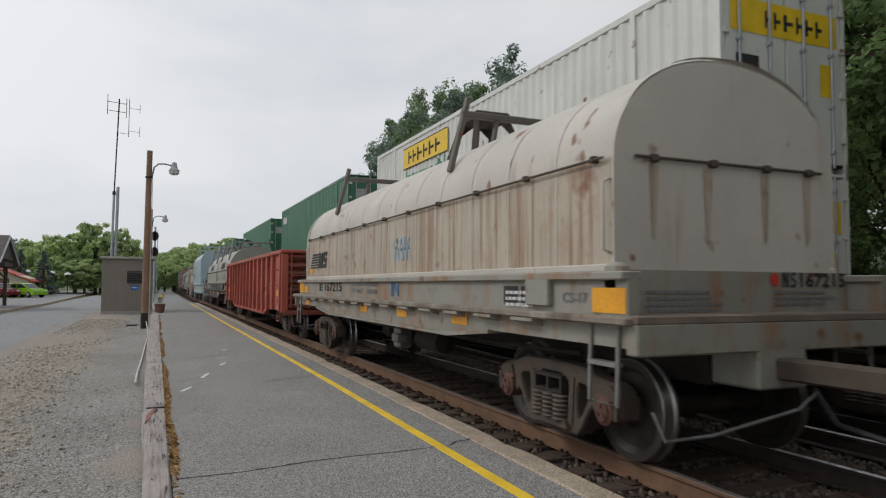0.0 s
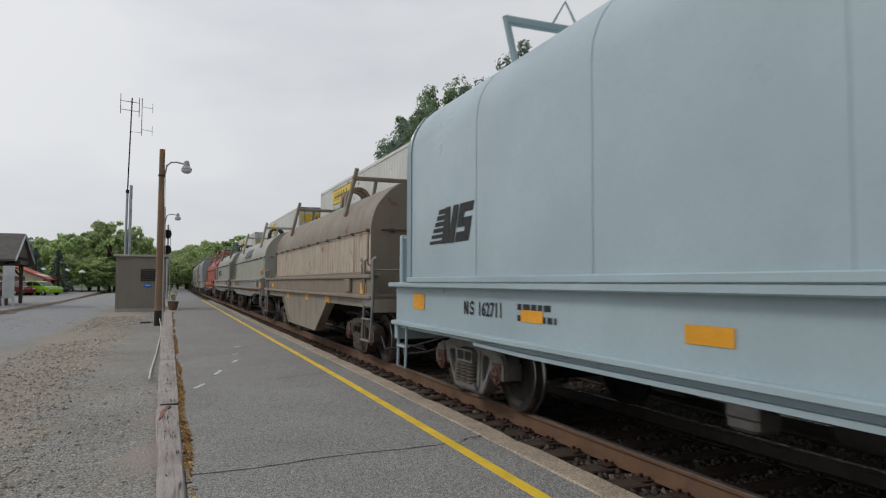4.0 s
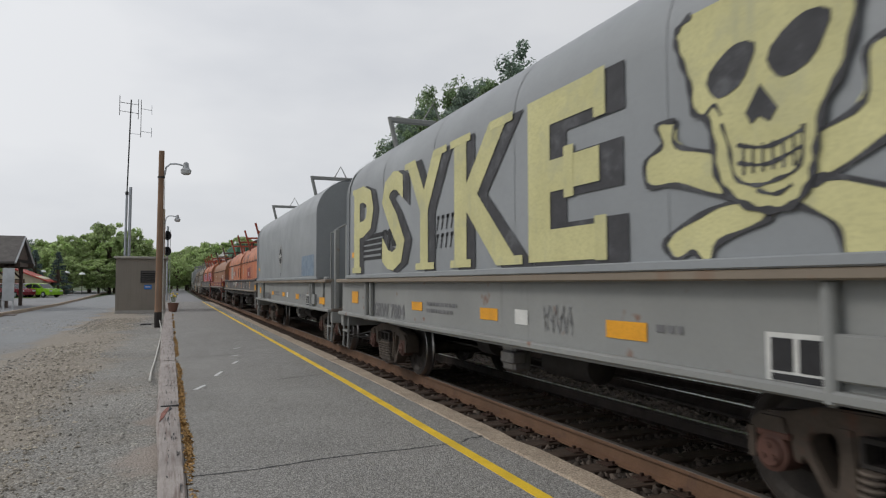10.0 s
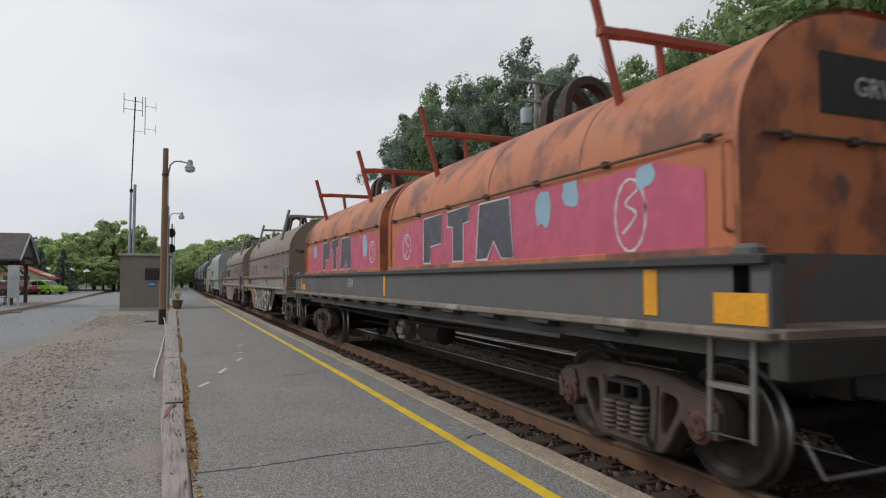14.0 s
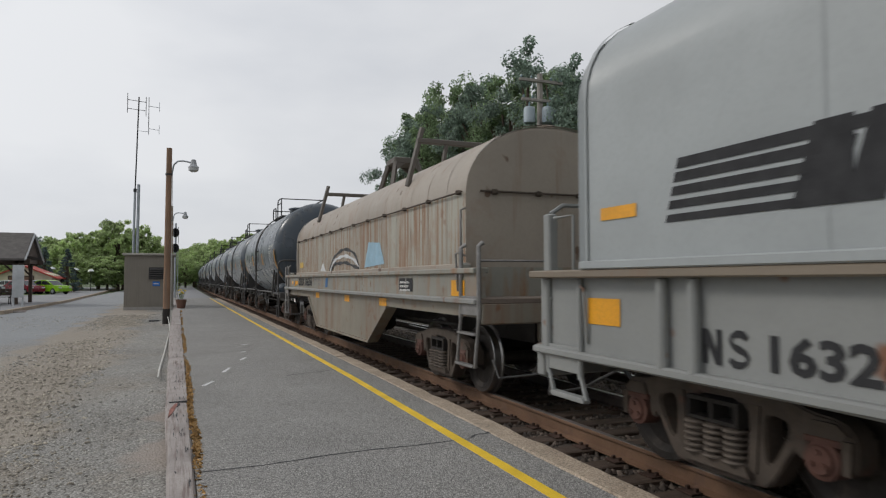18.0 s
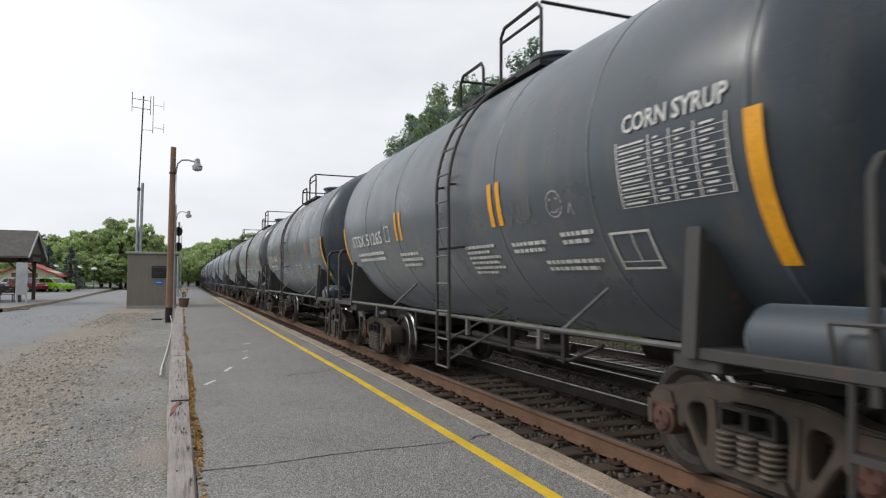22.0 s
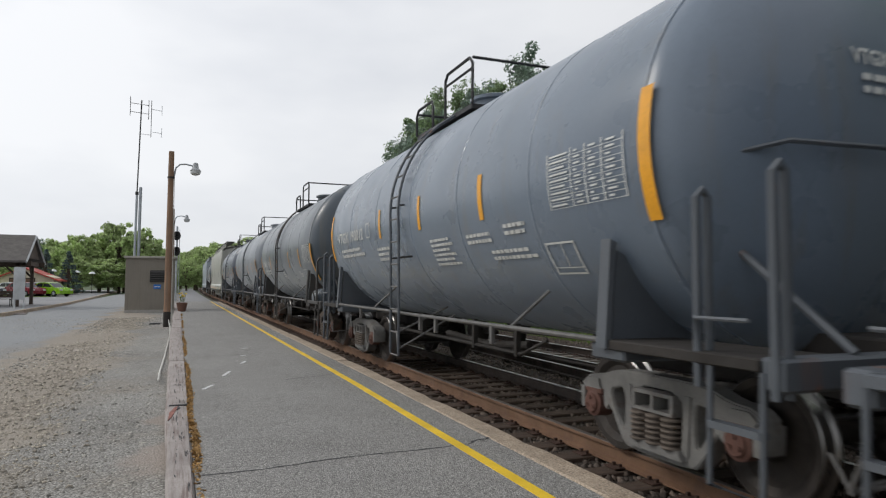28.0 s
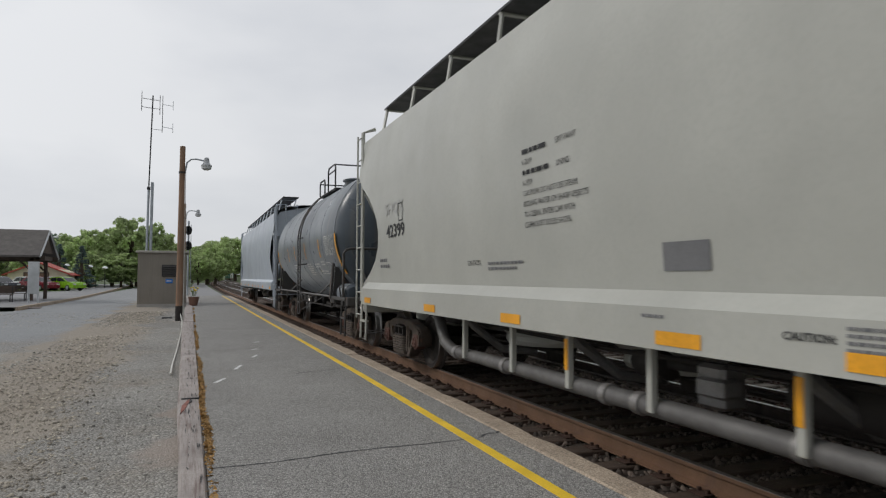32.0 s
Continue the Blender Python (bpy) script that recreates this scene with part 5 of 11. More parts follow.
P_OXIDE = paint("oxide_red_sill_paint", (0.20, 0.045, 0.035), 0.3)
P_CREAM = paint("rusted_cream_hood_paint", (0.35, 0.335, 0.28), 0.95)
# grime patches over a red darkened to hold the end wall's shade
P_GON_END = paint("shaded_grimy_red_end_paint", (0.23, 0.06, 0.042), 0.4, patch=(0.05, 0.032, 0.028), patch_at=(0.45, 0.62), patch_scale=0.9, streak=(0.05, 0.035, 0.03), streak_at=(0.5, 0.66))
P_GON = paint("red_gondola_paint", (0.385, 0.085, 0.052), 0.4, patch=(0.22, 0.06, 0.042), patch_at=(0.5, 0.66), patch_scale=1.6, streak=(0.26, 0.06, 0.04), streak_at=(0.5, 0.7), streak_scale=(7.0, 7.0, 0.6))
P_TANK = paint("black_tank_paint", (0.037, 0.051, 0.067), 0.0, 0.3, 0.3, streak=(0.085, 0.082, 0.072), streak_at=(0.52, 0.78))
P_TANK_DUSTY = paint("dusty_black_tank_paint", (0.05, 0.064, 0.08), 0.0, 0.33, 0.3, streak=(0.10, 0.092, 0.076), streak_at=(0.50, 0.78))
P_TANK_BLUE = paint("blue_grey_tank_paint", (0.145, 0.18, 0.228), 0.0, 0.3, 0.35, streak=(0.15, 0.15, 0.145), streak_at=(0.55, 0.8))
P_TANK_SLATE = paint("slate_tank_paint", (0.088, 0.103, 0.13), 0.0, 0.32, 0.35, streak=(0.10, 0.10, 0.098), streak_at=(0.52, 0.8))
P_TANK_PALE = paint("faded_blue_grey_tank_paint", (0.215, 0.235, 0.26), 0.0, 0.38, 0.4, streak=(0.13, 0.13, 0.13), streak_at=(0.55, 0.78))
P_FRAME_BLACK = paint("sooty_black_frame_paint", (0.05, 0.047, 0.044), 0.35, 0.6)
P_FRAME_BLUE = paint("dark_blue_grey_frame_paint", (0.085, 0.095, 0.108), 0.35, 0.55)
for m, k_ in ((P_TANK, 0.32), (P_TANK_DUSTY, 0.4), (P_TANK_BLUE, 0.28), (P_TANK_SLATE, 0.3), (P_TANK_PALE, 0.3)):
    dust(m, k_, (0.72, 0.77, 0.8))
P_GREY_LIGHT = paint("light_cool_grey_paint", (0.335, 0.355, 0.355), 0.0, 0.45, 0.3)
P_HOPPER = paint("off_white_hopper_paint", (0.425, 0.425, 0.385), 0.0, 0.4, 0.12)
P_HOPPER_GREY = paint("pale_blue_grey_hopper_paint", (0.40, 0.44, 0.49), 0.0, 0.4, 0.2)
P_BOX_WHITE = paint("white_container_paint", (0.62, 0.62, 0.58), 0.25, 0.45, 0.2)
P_BOX_GREEN = paint("green_container_paint", (0.045, 0.155, 0.085), 0.1, 0.45, 0.3)
P_WELL = paint("well_car_paint", (0.14, 0.06, 0.035), 0.3)
M_SPRING = mat("grey_coil_spring", (0.13, 0.105, 0.085), 0.7, 0.1, var=0.2, scale=8.0)
M_TRUCK = mat("brown_cast_steel", (0.078, 0.06, 0.046), 0.85, var=0.25, scale=3.0, fine=30.0, bump=0.3, patch=(0.105, 0.055, 0.038), patch_scale=4.0)
M_TRUCK_GREY = mat("grey_cast_steel", (0.17, 0.165, 0.155), 0.8, var=0.25, scale=3.0, fine=30.0, bump=0.3, patch=(0.11, 0.085, 0.07), patch_scale=3.0)
M_BEARING = mat("rusty_bearing", (0.105, 0.048, 0.035), 0.8, var=0.25, scale=6.0)
M_WHEEL = mat("dark_wheel_steel", (0.04, 0.033, 0.028), 0.7, 0.3, var=0.3, scale=4.0, patch=(0.075, 0.058, 0.048), patch_scale=3.0)
M_TREAD = mat("polished_tread", (0.30, 0.29, 0.28), 0.35, 0.95, var=0.06, bump=0)
M_UNDER = mat("grimy_underframe", (0.026, 0.022, 0.019), 0.85, var=0.3, scale=2.0)
M_STEEL = mat("bare_grey_steel", (0.26, 0.25, 0.24), 0.5, 0.5, var=0.2, scale=5.0)
M_RAILING = mat("dull_grey_railing", (0.14, 0.135, 0.13), 0.6, 0.3, var=0.2, scale=5.0)
M_DECK = mat("worn_deck", (0.17, 0.135, 0.11), 0.85, var=0.25, scale=2.0)
M_REFLECT = mat("yellow_reflector", (0.80, 0.36, 0.015), 0.4, var=0.12, scale=3.0, patch=(0.5, 0.24, 0.05), patch_at=(0.62, 0.8), patch_scale=6.0)
M_REFLECT_FADED = mat("faded_yellow_label", (0.62, 0.40, 0.06), 0.5, var=0.2, scale=6.0)
M_WHITE = flat("white_lettering", (0.64, 0.64, 0.61))
M_OFFWHITE = flat("faded_white_lettering", (0.42, 0.42, 0.40))
M_BLACKT = flat("black_lettering", (0.022, 0.022, 0.024), 0.8)
M_GREYT = flat("faded_grey_lettering", (0.16, 0.16, 0.165))
M_REDT = flat("red_lettering", (0.5, 0.04, 0.03))
M_G_BLACK = flat("black_spray", (0.03, 0.03, 0.033))
M_G_GREEN = flat("green_spray", (0.04, 0.24, 0.12))
M_G_CREAM = mat("pale_yellow_spray", (0.60, 0.565, 0.28), 0.65, var=0.1, scale=2.0, patch=(0.45, 0.44, 0.27), patch_at=(0.52, 0.72), patch_scale=2.5, streak=(0.40, 0.40, 0.26), streak_at=(0.6, 0.8))
M_G_PINK = flat("pink_spray", (0.55, 0.10, 0.17))
M_G_SALMON = flat("salmon_spray", (0.5, 0.2, 0.16))
M_G_BLUE = flat("blue_spray", (0.04, 0.14, 0.32))
M_G_SKY = flat("sky_blue_spray", (0.30, 0.47, 0.58))
M_G_PURPLE = flat("purple_spray", (0.14, 0.07, 0.2))
M_G_SLATE = flat("faded_slate_lettering", (0.075, 0.075, 0.095))
M_G_SLATEBLUE = flat("slate_blue_patch", (0.17, 0.23, 0.30))
M_G_GREEN_PALE = flat("pale_green_spray", (0.17, 0.30, 0.23))
M_G_BLUE_FADED = mat("weathered_blue_lettering", (0.085, 0.16, 0.30), 0.6, var=0.3, scale=3.0, patch=(0.235, 0.18, 0.13), patch_at=(0.46, 0.56), patch_scale=4.0)
M_G_SOOT = mat("sooty_black_spray", (0.05, 0.05, 0.055), 0.75, var=0.25, scale=3.0, patch=(0.14, 0.145, 0.155), patch_at=(0.55, 0.72), patch_scale=3.0)
M_G_CHALK = mat("chalky_white_spray", (0.50, 0.49, 0.44), 0.7, var=0.15, scale=3.0, patch=(0.33, 0.30, 0.25), patch_at=(0.55, 0.7), patch_scale=4.0)
M_G_ICE = flat("pale_ice_blue_spray", (0.34, 0.42, 0.46))
M_G_WHITE = flat("white_spray", (0.62, 0.63, 0.63))
M_G_DARKRED = flat("dark_red_patch", (0.24, 0.03, 0.025))
M_SIGN_YELLOW = flat("yellow_sign_face", (0.78, 0.52, 0.02))
M_TEAL = flat("green_lettering", (0.02, 0.22, 0.11))

MESHES = {}


def shared(key, build):
    if key not in MESHES:
        MESHES[key] = build()
    return MESHES[key]


def soft_loop(p, n=2):
    """A closed outline with its corners cut round."""
    for _ in range(n):
        q = []
        for a, b in zip(p, p[1:] + p[:1]):
            q += [(a[0] * 0.78 + b[0] * 0.22, a[1] * 0.78 + b[1] * 0.22), (a[0] * 0.22 + b[0] * 0.78, a[1] * 0.22 + b[1] * 0.78)]
        p = q
    return p


def side_frame_mesh():
    """Cast truss frame: bowed top chord, two side windows and the spring window."""
    half = [(0.40, 0.815), (0.60, 0.79), (0.78, 0.73), (0.99, 0.715), (1.09, 0.62), (1.09, 0.42), (1.0, 0.38), (0.985, 0.57), (0.765, 0.57), (0.745, 0.43), (0.69, 0.42), (0.655, 0.47), (0.50, 0.22), (0.40, 0.14)]
    outer = half + [(-x, z) for x, z in reversed(half)]
    hole = [(0.43, 0.66), (0.60, 0.635), (0.625, 0.565), (0.475, 0.32), (0.435, 0.34)]
    window = [(-0.27, 0.27), (0.27, 0.27), (0.30, 0.42), (0.27, 0.71), (-0.27, 0.71), (-0.30, 0.42)]
    bm = bmesh.new()
    for loop in (soft_loop(outer, 1), soft_loop(hole), soft_loop([(-x, z) for x, z in hole]), soft_loop(window, 1)):
        vs = [bm.verts.new((x, -0.09, z)) for x, z in loop]
        for a, b in zip(vs, vs[1:] + vs[:1]):
            bm.edges.new((a, b))
    bmesh.ops.triangle_fill(bm, use_beauty=True, edges=bm.edges[:], normal=(0, -1, 0))
    ex = bmesh.ops.extrude_face_region(bm, geom=bm.faces[:])
    bmesh.ops.translate(bm, verts=[v for v in ex["geom"] if isinstance(v, bmesh.types.BMVert)], vec=(0, 0.18, 0))
    bmesh.ops.recalc_face_normals(bm, faces=bm.faces)
    sharp = [e for e in bm.edges if len(e.link_faces) == 2 and e.calc_face_angle() > 1.2 and abs(e.verts[0].co.y - e.verts[1].co.y) < 0.01]
    bmesh.ops.bevel(bm, geom=sharp, offset=0.013, segments=2, affect="EDGES", clamp_overlap=True)
    # thick pedestals and spring seat
    g = Geo()
    for q in (-1, 1):
        g.prism([(q * x, z) for x, z in ((0.76, 0.585), (1.0, 0.585), (1.05, 0.63), (0.97, 0.69), (0.80, 0.69))], -0.115, 0.115)
        g.prism([(q * x, z) for x, z in ((1.01, 0.40), (1.06, 0.40), (1.075, 0.6), (1.01, 0.6))], -0.12, 0.12)
        g.prism([(q * x, z) for x, z in ((0.29, 0.24), (0.36, 0.24), (0.40, 0.70), (0.33, 0.70))], -0.105, 0.105)
    g.prism([(-0.34, 0.20), (0.34, 0.20), (0.30, 0.275), (-0.30, 0.275)], -0.15, 0.15)
    extra = g.mesh("extra")
    bm.from_mesh(extra)
    me = bpy.data.meshes.new("side_frame")
    bm.to_mesh(me)
    bm.free()
    bpy.data.meshes.remove(extra)
    me.shade_smooth()
    me.set_sharp_from_angle(angle=radians(40))
    return me


def spring_mesh():
    g = Geo()
    for x in (-0.19, 0.0, 0.19):
        prof = []
        for i in range(6):
            z = 0.262 + i * 0.043
            prof += [(z, 0.05), (z + 0.006, 0.084), (z + 0.013, 0.09), (z + 0.021, 0.09), (z + 0.028, 0.084), (z + 0.034, 0.05)]
        g.lathe(prof, "z", (x, -0.075, 0), 14)
    return g.mesh("spring")


def bolster_mesh():
    g = Geo().box(-0.22, 0.22, -1.02, 1.02, 0.52, 0.70, 0.02)
    for s in (-1, 1):
        g.box(-0.25, 0.25, s * 1.10 - 0.07, s * 1.10 + 0.07, 0.66, 0.69).box(-0.25, 0.25, s * 1.10 - 0.07, s * 1.10 + 0.07, 0.52, 0.545)
        for x in (-0.235, 0.0, 0.235):
            g.box(x - 0.018, x + 0.018, s * 1.10 - 0.07, s * 1.10 + 0.07, 0.54, 0.665)
    g.box(-0.75, 0.75, -0.05, 0.05, 0.30, 0.36)
    for x in (-0.42, 0.42):
        g.box(x - 0.05, x + 0.05, -0.85, 0.85, 0.3, 0.46)
    return g.mesh("truck")


def wheelset_mesh():
    half = [(-0.93, 0.06), (-0.93, 0.11), (-0.88, 0.12), (-0.83, 0.16), (-0.82, 0.33), (-0.86, 0.385), (-0.862, 0.445), (-0.855, 0.455), (-0.765, 0.46), (-0.745, 0.484), (-0.724, 0.484), (-0.718, 0.40), (-0.775, 0.35), (-0.785, 0.16), (-0.72, 0.125), (-0.70, 0.085)]
    prof = half + [(-a, r) for a, r in reversed(half)]
    me = Geo().lathe(prof, "y", seg=36).mesh("wheelset", 28)
    me.materials.append(M_WHEEL)
    me.materials.append(M_TREAD)
    for p in me.polygons:
        r = math.hypot(p.center.x, p.center.z)
        if r > 0.442 and len(p.vertices) == 4:
            p.material_index = 1
    return me


def bearing_mesh():
    g = Geo().lathe([(-0.12, 0.03), (-0.12, 0.085), (-0.10, 0.095), (-0.09, 0.125), (0.06, 0.13), (0.08, 0.11)], "y", seg=18)
    for k in range(3):
        a = k * 2.094
        g.lathe([(-0.135, 0.018), (-0.12, 0.018)], "y", (0.05 * math.sin(a), 0, 0.05 * math.cos(a)), 6)
    g.box(-0.13, 0.13, -0.09, 0.08, 0.09, 0.14, 0.01)
    return g.mesh("bearing")


WHEELS = []       # (wheelset, place on its truck, car index)


def truck(root, x, car, material=M_TRUCK):
    t = part("truck", shared(("bolster", material.name), bolster_mesh), M_UNDER if material is M_TRUCK else material, root, at=(x, 0, 0))
    for s in (-1, 1):
        part("side_frame", shared(("frame", material.name), side_frame_mesh), material, t, at=(0, s * 1.02, 0))
        part("spring", shared("spring", spring_mesh), M_SPRING, t, at=(0, s * 1.05, 0))
        for xx in (-0.875, 0.875):
            part("bearing", shared("bearing", bearing_mesh), M_BEARING, t, at=pose(xx, s * 1.05, 0.46, 0, 0, 0 if s < 0 else 180))
    for xx in (-0.875, 0.875):
        w = part("wheelset", shared("wheelset", wheelset_mesh), None, t, at=(xx, 0, 0.46))
        WHEELS.append((w, xx, car))
    return t


def coupler(root, x, end, s):
    """Draft gear and knuckle from x to end, s tells which way."""
    g = Geo().box(min(x - s * 0.3, end - s * 0.28), max(x - s * 0.3, end - s * 0.28), -0.09, 0.09, 0.80, 0.98, 0.02)
    a, b = sorted((end - s * 0.3, end + s * 0.05))
    g.box(a, b, -0.16, 0.10, 0.76, 1.02, 0.05)
    a, b = sorted((end - s * 0.12, end + s * 0.06))
    g.box(a, b, 0.06, 0.2, 0.78, 1.0, 0.04)
    part("coupler", g, M_TRUCK, root)
    part("uncoupling_lever", Geo().tube([(x - s * 0.02, -1.35, 0.62), (x + s * 0.08, -1.32, 0.42), (x + s * 0.12, -0.9, 0.44), (x + s * 0.3, -0.2, 0.62), (x + s * 0.3, 0.0, 0.74)], 0.014, 6), M_RAILING, root)
    part("brake_hose", Geo().tube([(x, 0.35, 0.7), (x + s * 0.25, 0.3, 0.45), (end, 0.12, 0.36)], 0.025, 6), M_DARK, root)


def stirrup(root, x, y, z, material, d=0.36, h=0.62):
    s = -1 if y < 0 else 1
    part("stirrup_step", Geo().tube([(x - d / 2, y, z), (x - d / 2, y + s * 0.02, z - h), (x + d / 2, y + s * 0.02, z - h), (x + d / 2, y, z)], 0.022, 6).box(x - d / 2, x + d / 2, y - 0.04, y + 0.04, z - h * 0.52, z - h * 0.46), material, root)


def ladder(root, x, y, z0, z1, material, w=0.4, along="x", step=0.3, name="ladder"):
    g = Geo()
    P = (lambda a, z: (x + a, y, z)) if along == "x" else (lambda a, z: (x, y + a, z))
    for a in (-w / 2, w / 2):
        g.tube([P(a, z0), P(a, z1)], 0.02, 6)
    n = int((z1 - z0) / step)
    for i in range(n + 1):
        z = z0 + 0.08 + i * (z1 - z0 - 0.16) / max(n, 1)
        g.tube([P(-w / 2, z), P(w / 2, z)], 0.014, 6)
    return part(name, g, material, root)


def brake_wheel(root, x, y, z, material, r=0.3, near=False):
    g = Geo()
    ring = [(x, y + r * math.cos(a), z + r * math.sin(a)) for a in [2 * math.pi * i / 24 for i in range(25)]]
    g.tube(ring, 0.022, 6, True)
    spokes = [Geo() if near else g for _ in range(6)]
    for k, q in enumerate(spokes):
        a = k * math.pi / 3
        q.tube([(x, y, z), (x, y + r * math.cos(a), z + r * math.sin(a))], 0.016, 5)
    hub = (Geo() if near else g).lathe([(-0.12, 0.04), (0.03, 0.07), (0.05, 0.03)], "x", (x, y, z), 10)
    w = part("brake_wheel", g, M_DARK, root, "black spoked hand brake wheel")
    if near:
        part("hub", hub, M_DARK, w)
        for q in spokes:
            part("spoke", q, M_DARK, w)
    part("brake_gear", Geo().box(x - 0.26, x - 0.08, y - 0.2, y + 0.2, z - 0.28, z + 0.22, 0.03), material, w)
    part("chain", Geo().tube([(x - 0.1, y, z - 0.25), (x - 0.1, y, z - 1.2)], 0.018, 5), M_DARK, w)


def under_gear(root, hl, z=0.95):
    part("centre_sill", Geo().box(-hl, hl, -0.32, 0.32, z - 0.25, z + 0.2), M_UNDER, root)
    part("air_reservoir", Geo().lathe([(-0.5, 0.02), (-0.45, 0.17), (0.45, 0.17), (0.5, 0.02)], "x", (0.9, -0.75, z - 0.25), 14), M_UNDER, root)
    part("brake_cylinder", Geo().lathe([(-0.3, 0.05), (-0.28, 0.16), (0.1, 0.16), (0.12, 0.06), (0.5, 0.04)], "x", (-1.1, -0.7, z - 0.2), 14), M_UNDER, root)
    part("brake_valve", Geo().box(-0.35, -0.05, -1.0, -0.75, z - 0.45, z - 0.1, 0.03).box(-0.3, 0.0, -1.05, -0.85, z - 0.35, z - 0.2, 0.02), M_STEEL, root)
    part("brake_pipe", Geo().tube([(-hl + 1, -0.95, z - 0.05), (-1.5, -0.95, z - 0.12), (1.5, -0.9, z - 0.1), (hl - 1, -0.95, z - 0.05)], 0.025, 6), M_UNDER, root)
    part("brake_rod", Geo().tube([(-hl + 1.6, -0.35, z - 0.38), (hl - 1.6, -0.35, z - 0.38)], 0.018, 6), M_UNDER, root)


def hood_profile(style, w, z0, zr, top, n=26):
    pts = [(-w, z0)]
    if style == "round":
        e = 2.0
        for i in range(n + 1):
            a = math.pi - math.pi * i / n
            c, s = math.cos(a), math.sin(a)
            pts.append((w * math.copysign(abs(c) ** (2 / 2.15), c), zr + (top - zr) * abs(s) ** (2 / 2.15)))
    else:
        rc = zr
        for i in range(9):
            a = math.pi - (math.pi / 2) * i / 8
            pts.append((-w + rc + rc * math.cos(a), top - 0.12 - rc + rc * math.sin(a)))
        for k in (-0.3, 0.0, 0.3):
            pts.append((k, top - 0.12 + 0.12 * (1 - (k / (w - rc)) ** 2)))
        for i in range(9):
            a = math.pi / 2 - (math.pi / 2) * i / 8
            pts.append((w - rc + rc * math.cos(a), top - 0.12 - rc + rc * math.sin(a)))
    pts.append((w, z0))
    return pts


def grown(p, k, zc):
    return [(y + math.copysign(k, y) if abs(y) > 1e-6 else y, z + (k if z > zc else 0)) for y, z in p]


def hood(root, x0, x1, style, w, z0, zr, top, material, side_material=None, seams=1.2, rod=None, name="hood"):
    p = hood_profile(style, w, z0, zr, top)
    g = Geo()
    rows = []
    zc = z0 + 0.1
    for x, k in ((x0, -0.05), (x0 + 0.05, 0.0)) + tuple((x0 + (x1 - x0) * i / 6, 0.0) for i in range(1, 6)) + ((x1 - 0.05, 0.0), (x1, -0.05)):
        rows.append([(x, y, z) for y, z in grown(p, k, zc)])
    g.sheet(rows)
    n = len(p)
    g.add(rows[0], [tuple(range(n))])
    g.add(rows[-1], [tuple(range(n - 1, -1, -1))])
    me = g.mesh("hood", 40)
    h = part(name, me, material, root)
    if side_material:
        me.materials.append(side_material)
        for q in me.polygons:
            if q.center.z < (rod or zr) and abs(q.center.y) > w - 0.05 and abs(q.normal.x) < 0.5:
                q.material_index = 1
    # welded seams and the end rim
    k = max(2, round((x1 - x0) / seams))
    for i in range(1, k):
        x = x0 + (x1 - x0) * i / k
        q = grown(p, 0.004, zc)
        part("seam", Geo().sheet([[(x - 0.011, y, z) for y, z in q], [(x + 0.011, y, z) for y, z in q]]).mesh("seam", 40, False), material, h)
    for x in (x0 + 0.035, x1 - 0.035):
        q = grown(p, 0.014, zc)
        part("rim", Geo().sheet([[(x - 0.035, y, z) for y, z in q], [(x + 0.035, y, z) for y, z in q]]).mesh("rim", 40, False), material, h)
    part("hood_foot", Geo().box(x0 - 0.02, x1 + 0.02, -w - 0.05, -w + 0.02, z0 - 0.02, z0 + 0.05, 0.01).box(x0 - 0.02, x1 + 0.02, w - 0.02, w + 0.05, z0 - 0.02, z0 + 0.05, 0.01), material, h)
    if rod:
        gr = Geo().tube([(x0 + 0.15, -w - 0.045, rod), (x1 - 0.15, -w - 0.045, rod)], 0.013, 6)
        gr.tube([(x1 + 0.03, -w + 0.15, rod), (x1 + 0.03, w - 0.15, rod)], 0.015, 6)
        part("side_rod", gr, M_TRUCK, h)
        k = max(3, round((x1 - x0) / 1.24))
        for i in range(k + 1):
            part("rod_clip", shared("rod_clip", lambda: Geo().box(-0.032, 0.032, -0.065, 0.03, -0.025, 0.035, 0.01).mesh("rod_clip")), M_TRUCK, h, at=(x0 + 0.3 + (x1 - x0 - 0.6) * i / k, -w, rod))
        for y in (-w * 0.72, -0.25, 0.4, w * 0.75):
            part("end_clip", shared("end_clip", lambda: Geo().box(-0.01, 0.06, -0.04, 0.04, -0.04, 0.03, 0.012).mesh("end_clip")), M_TRUCK, h, at=(x1, y, rod))
    return h


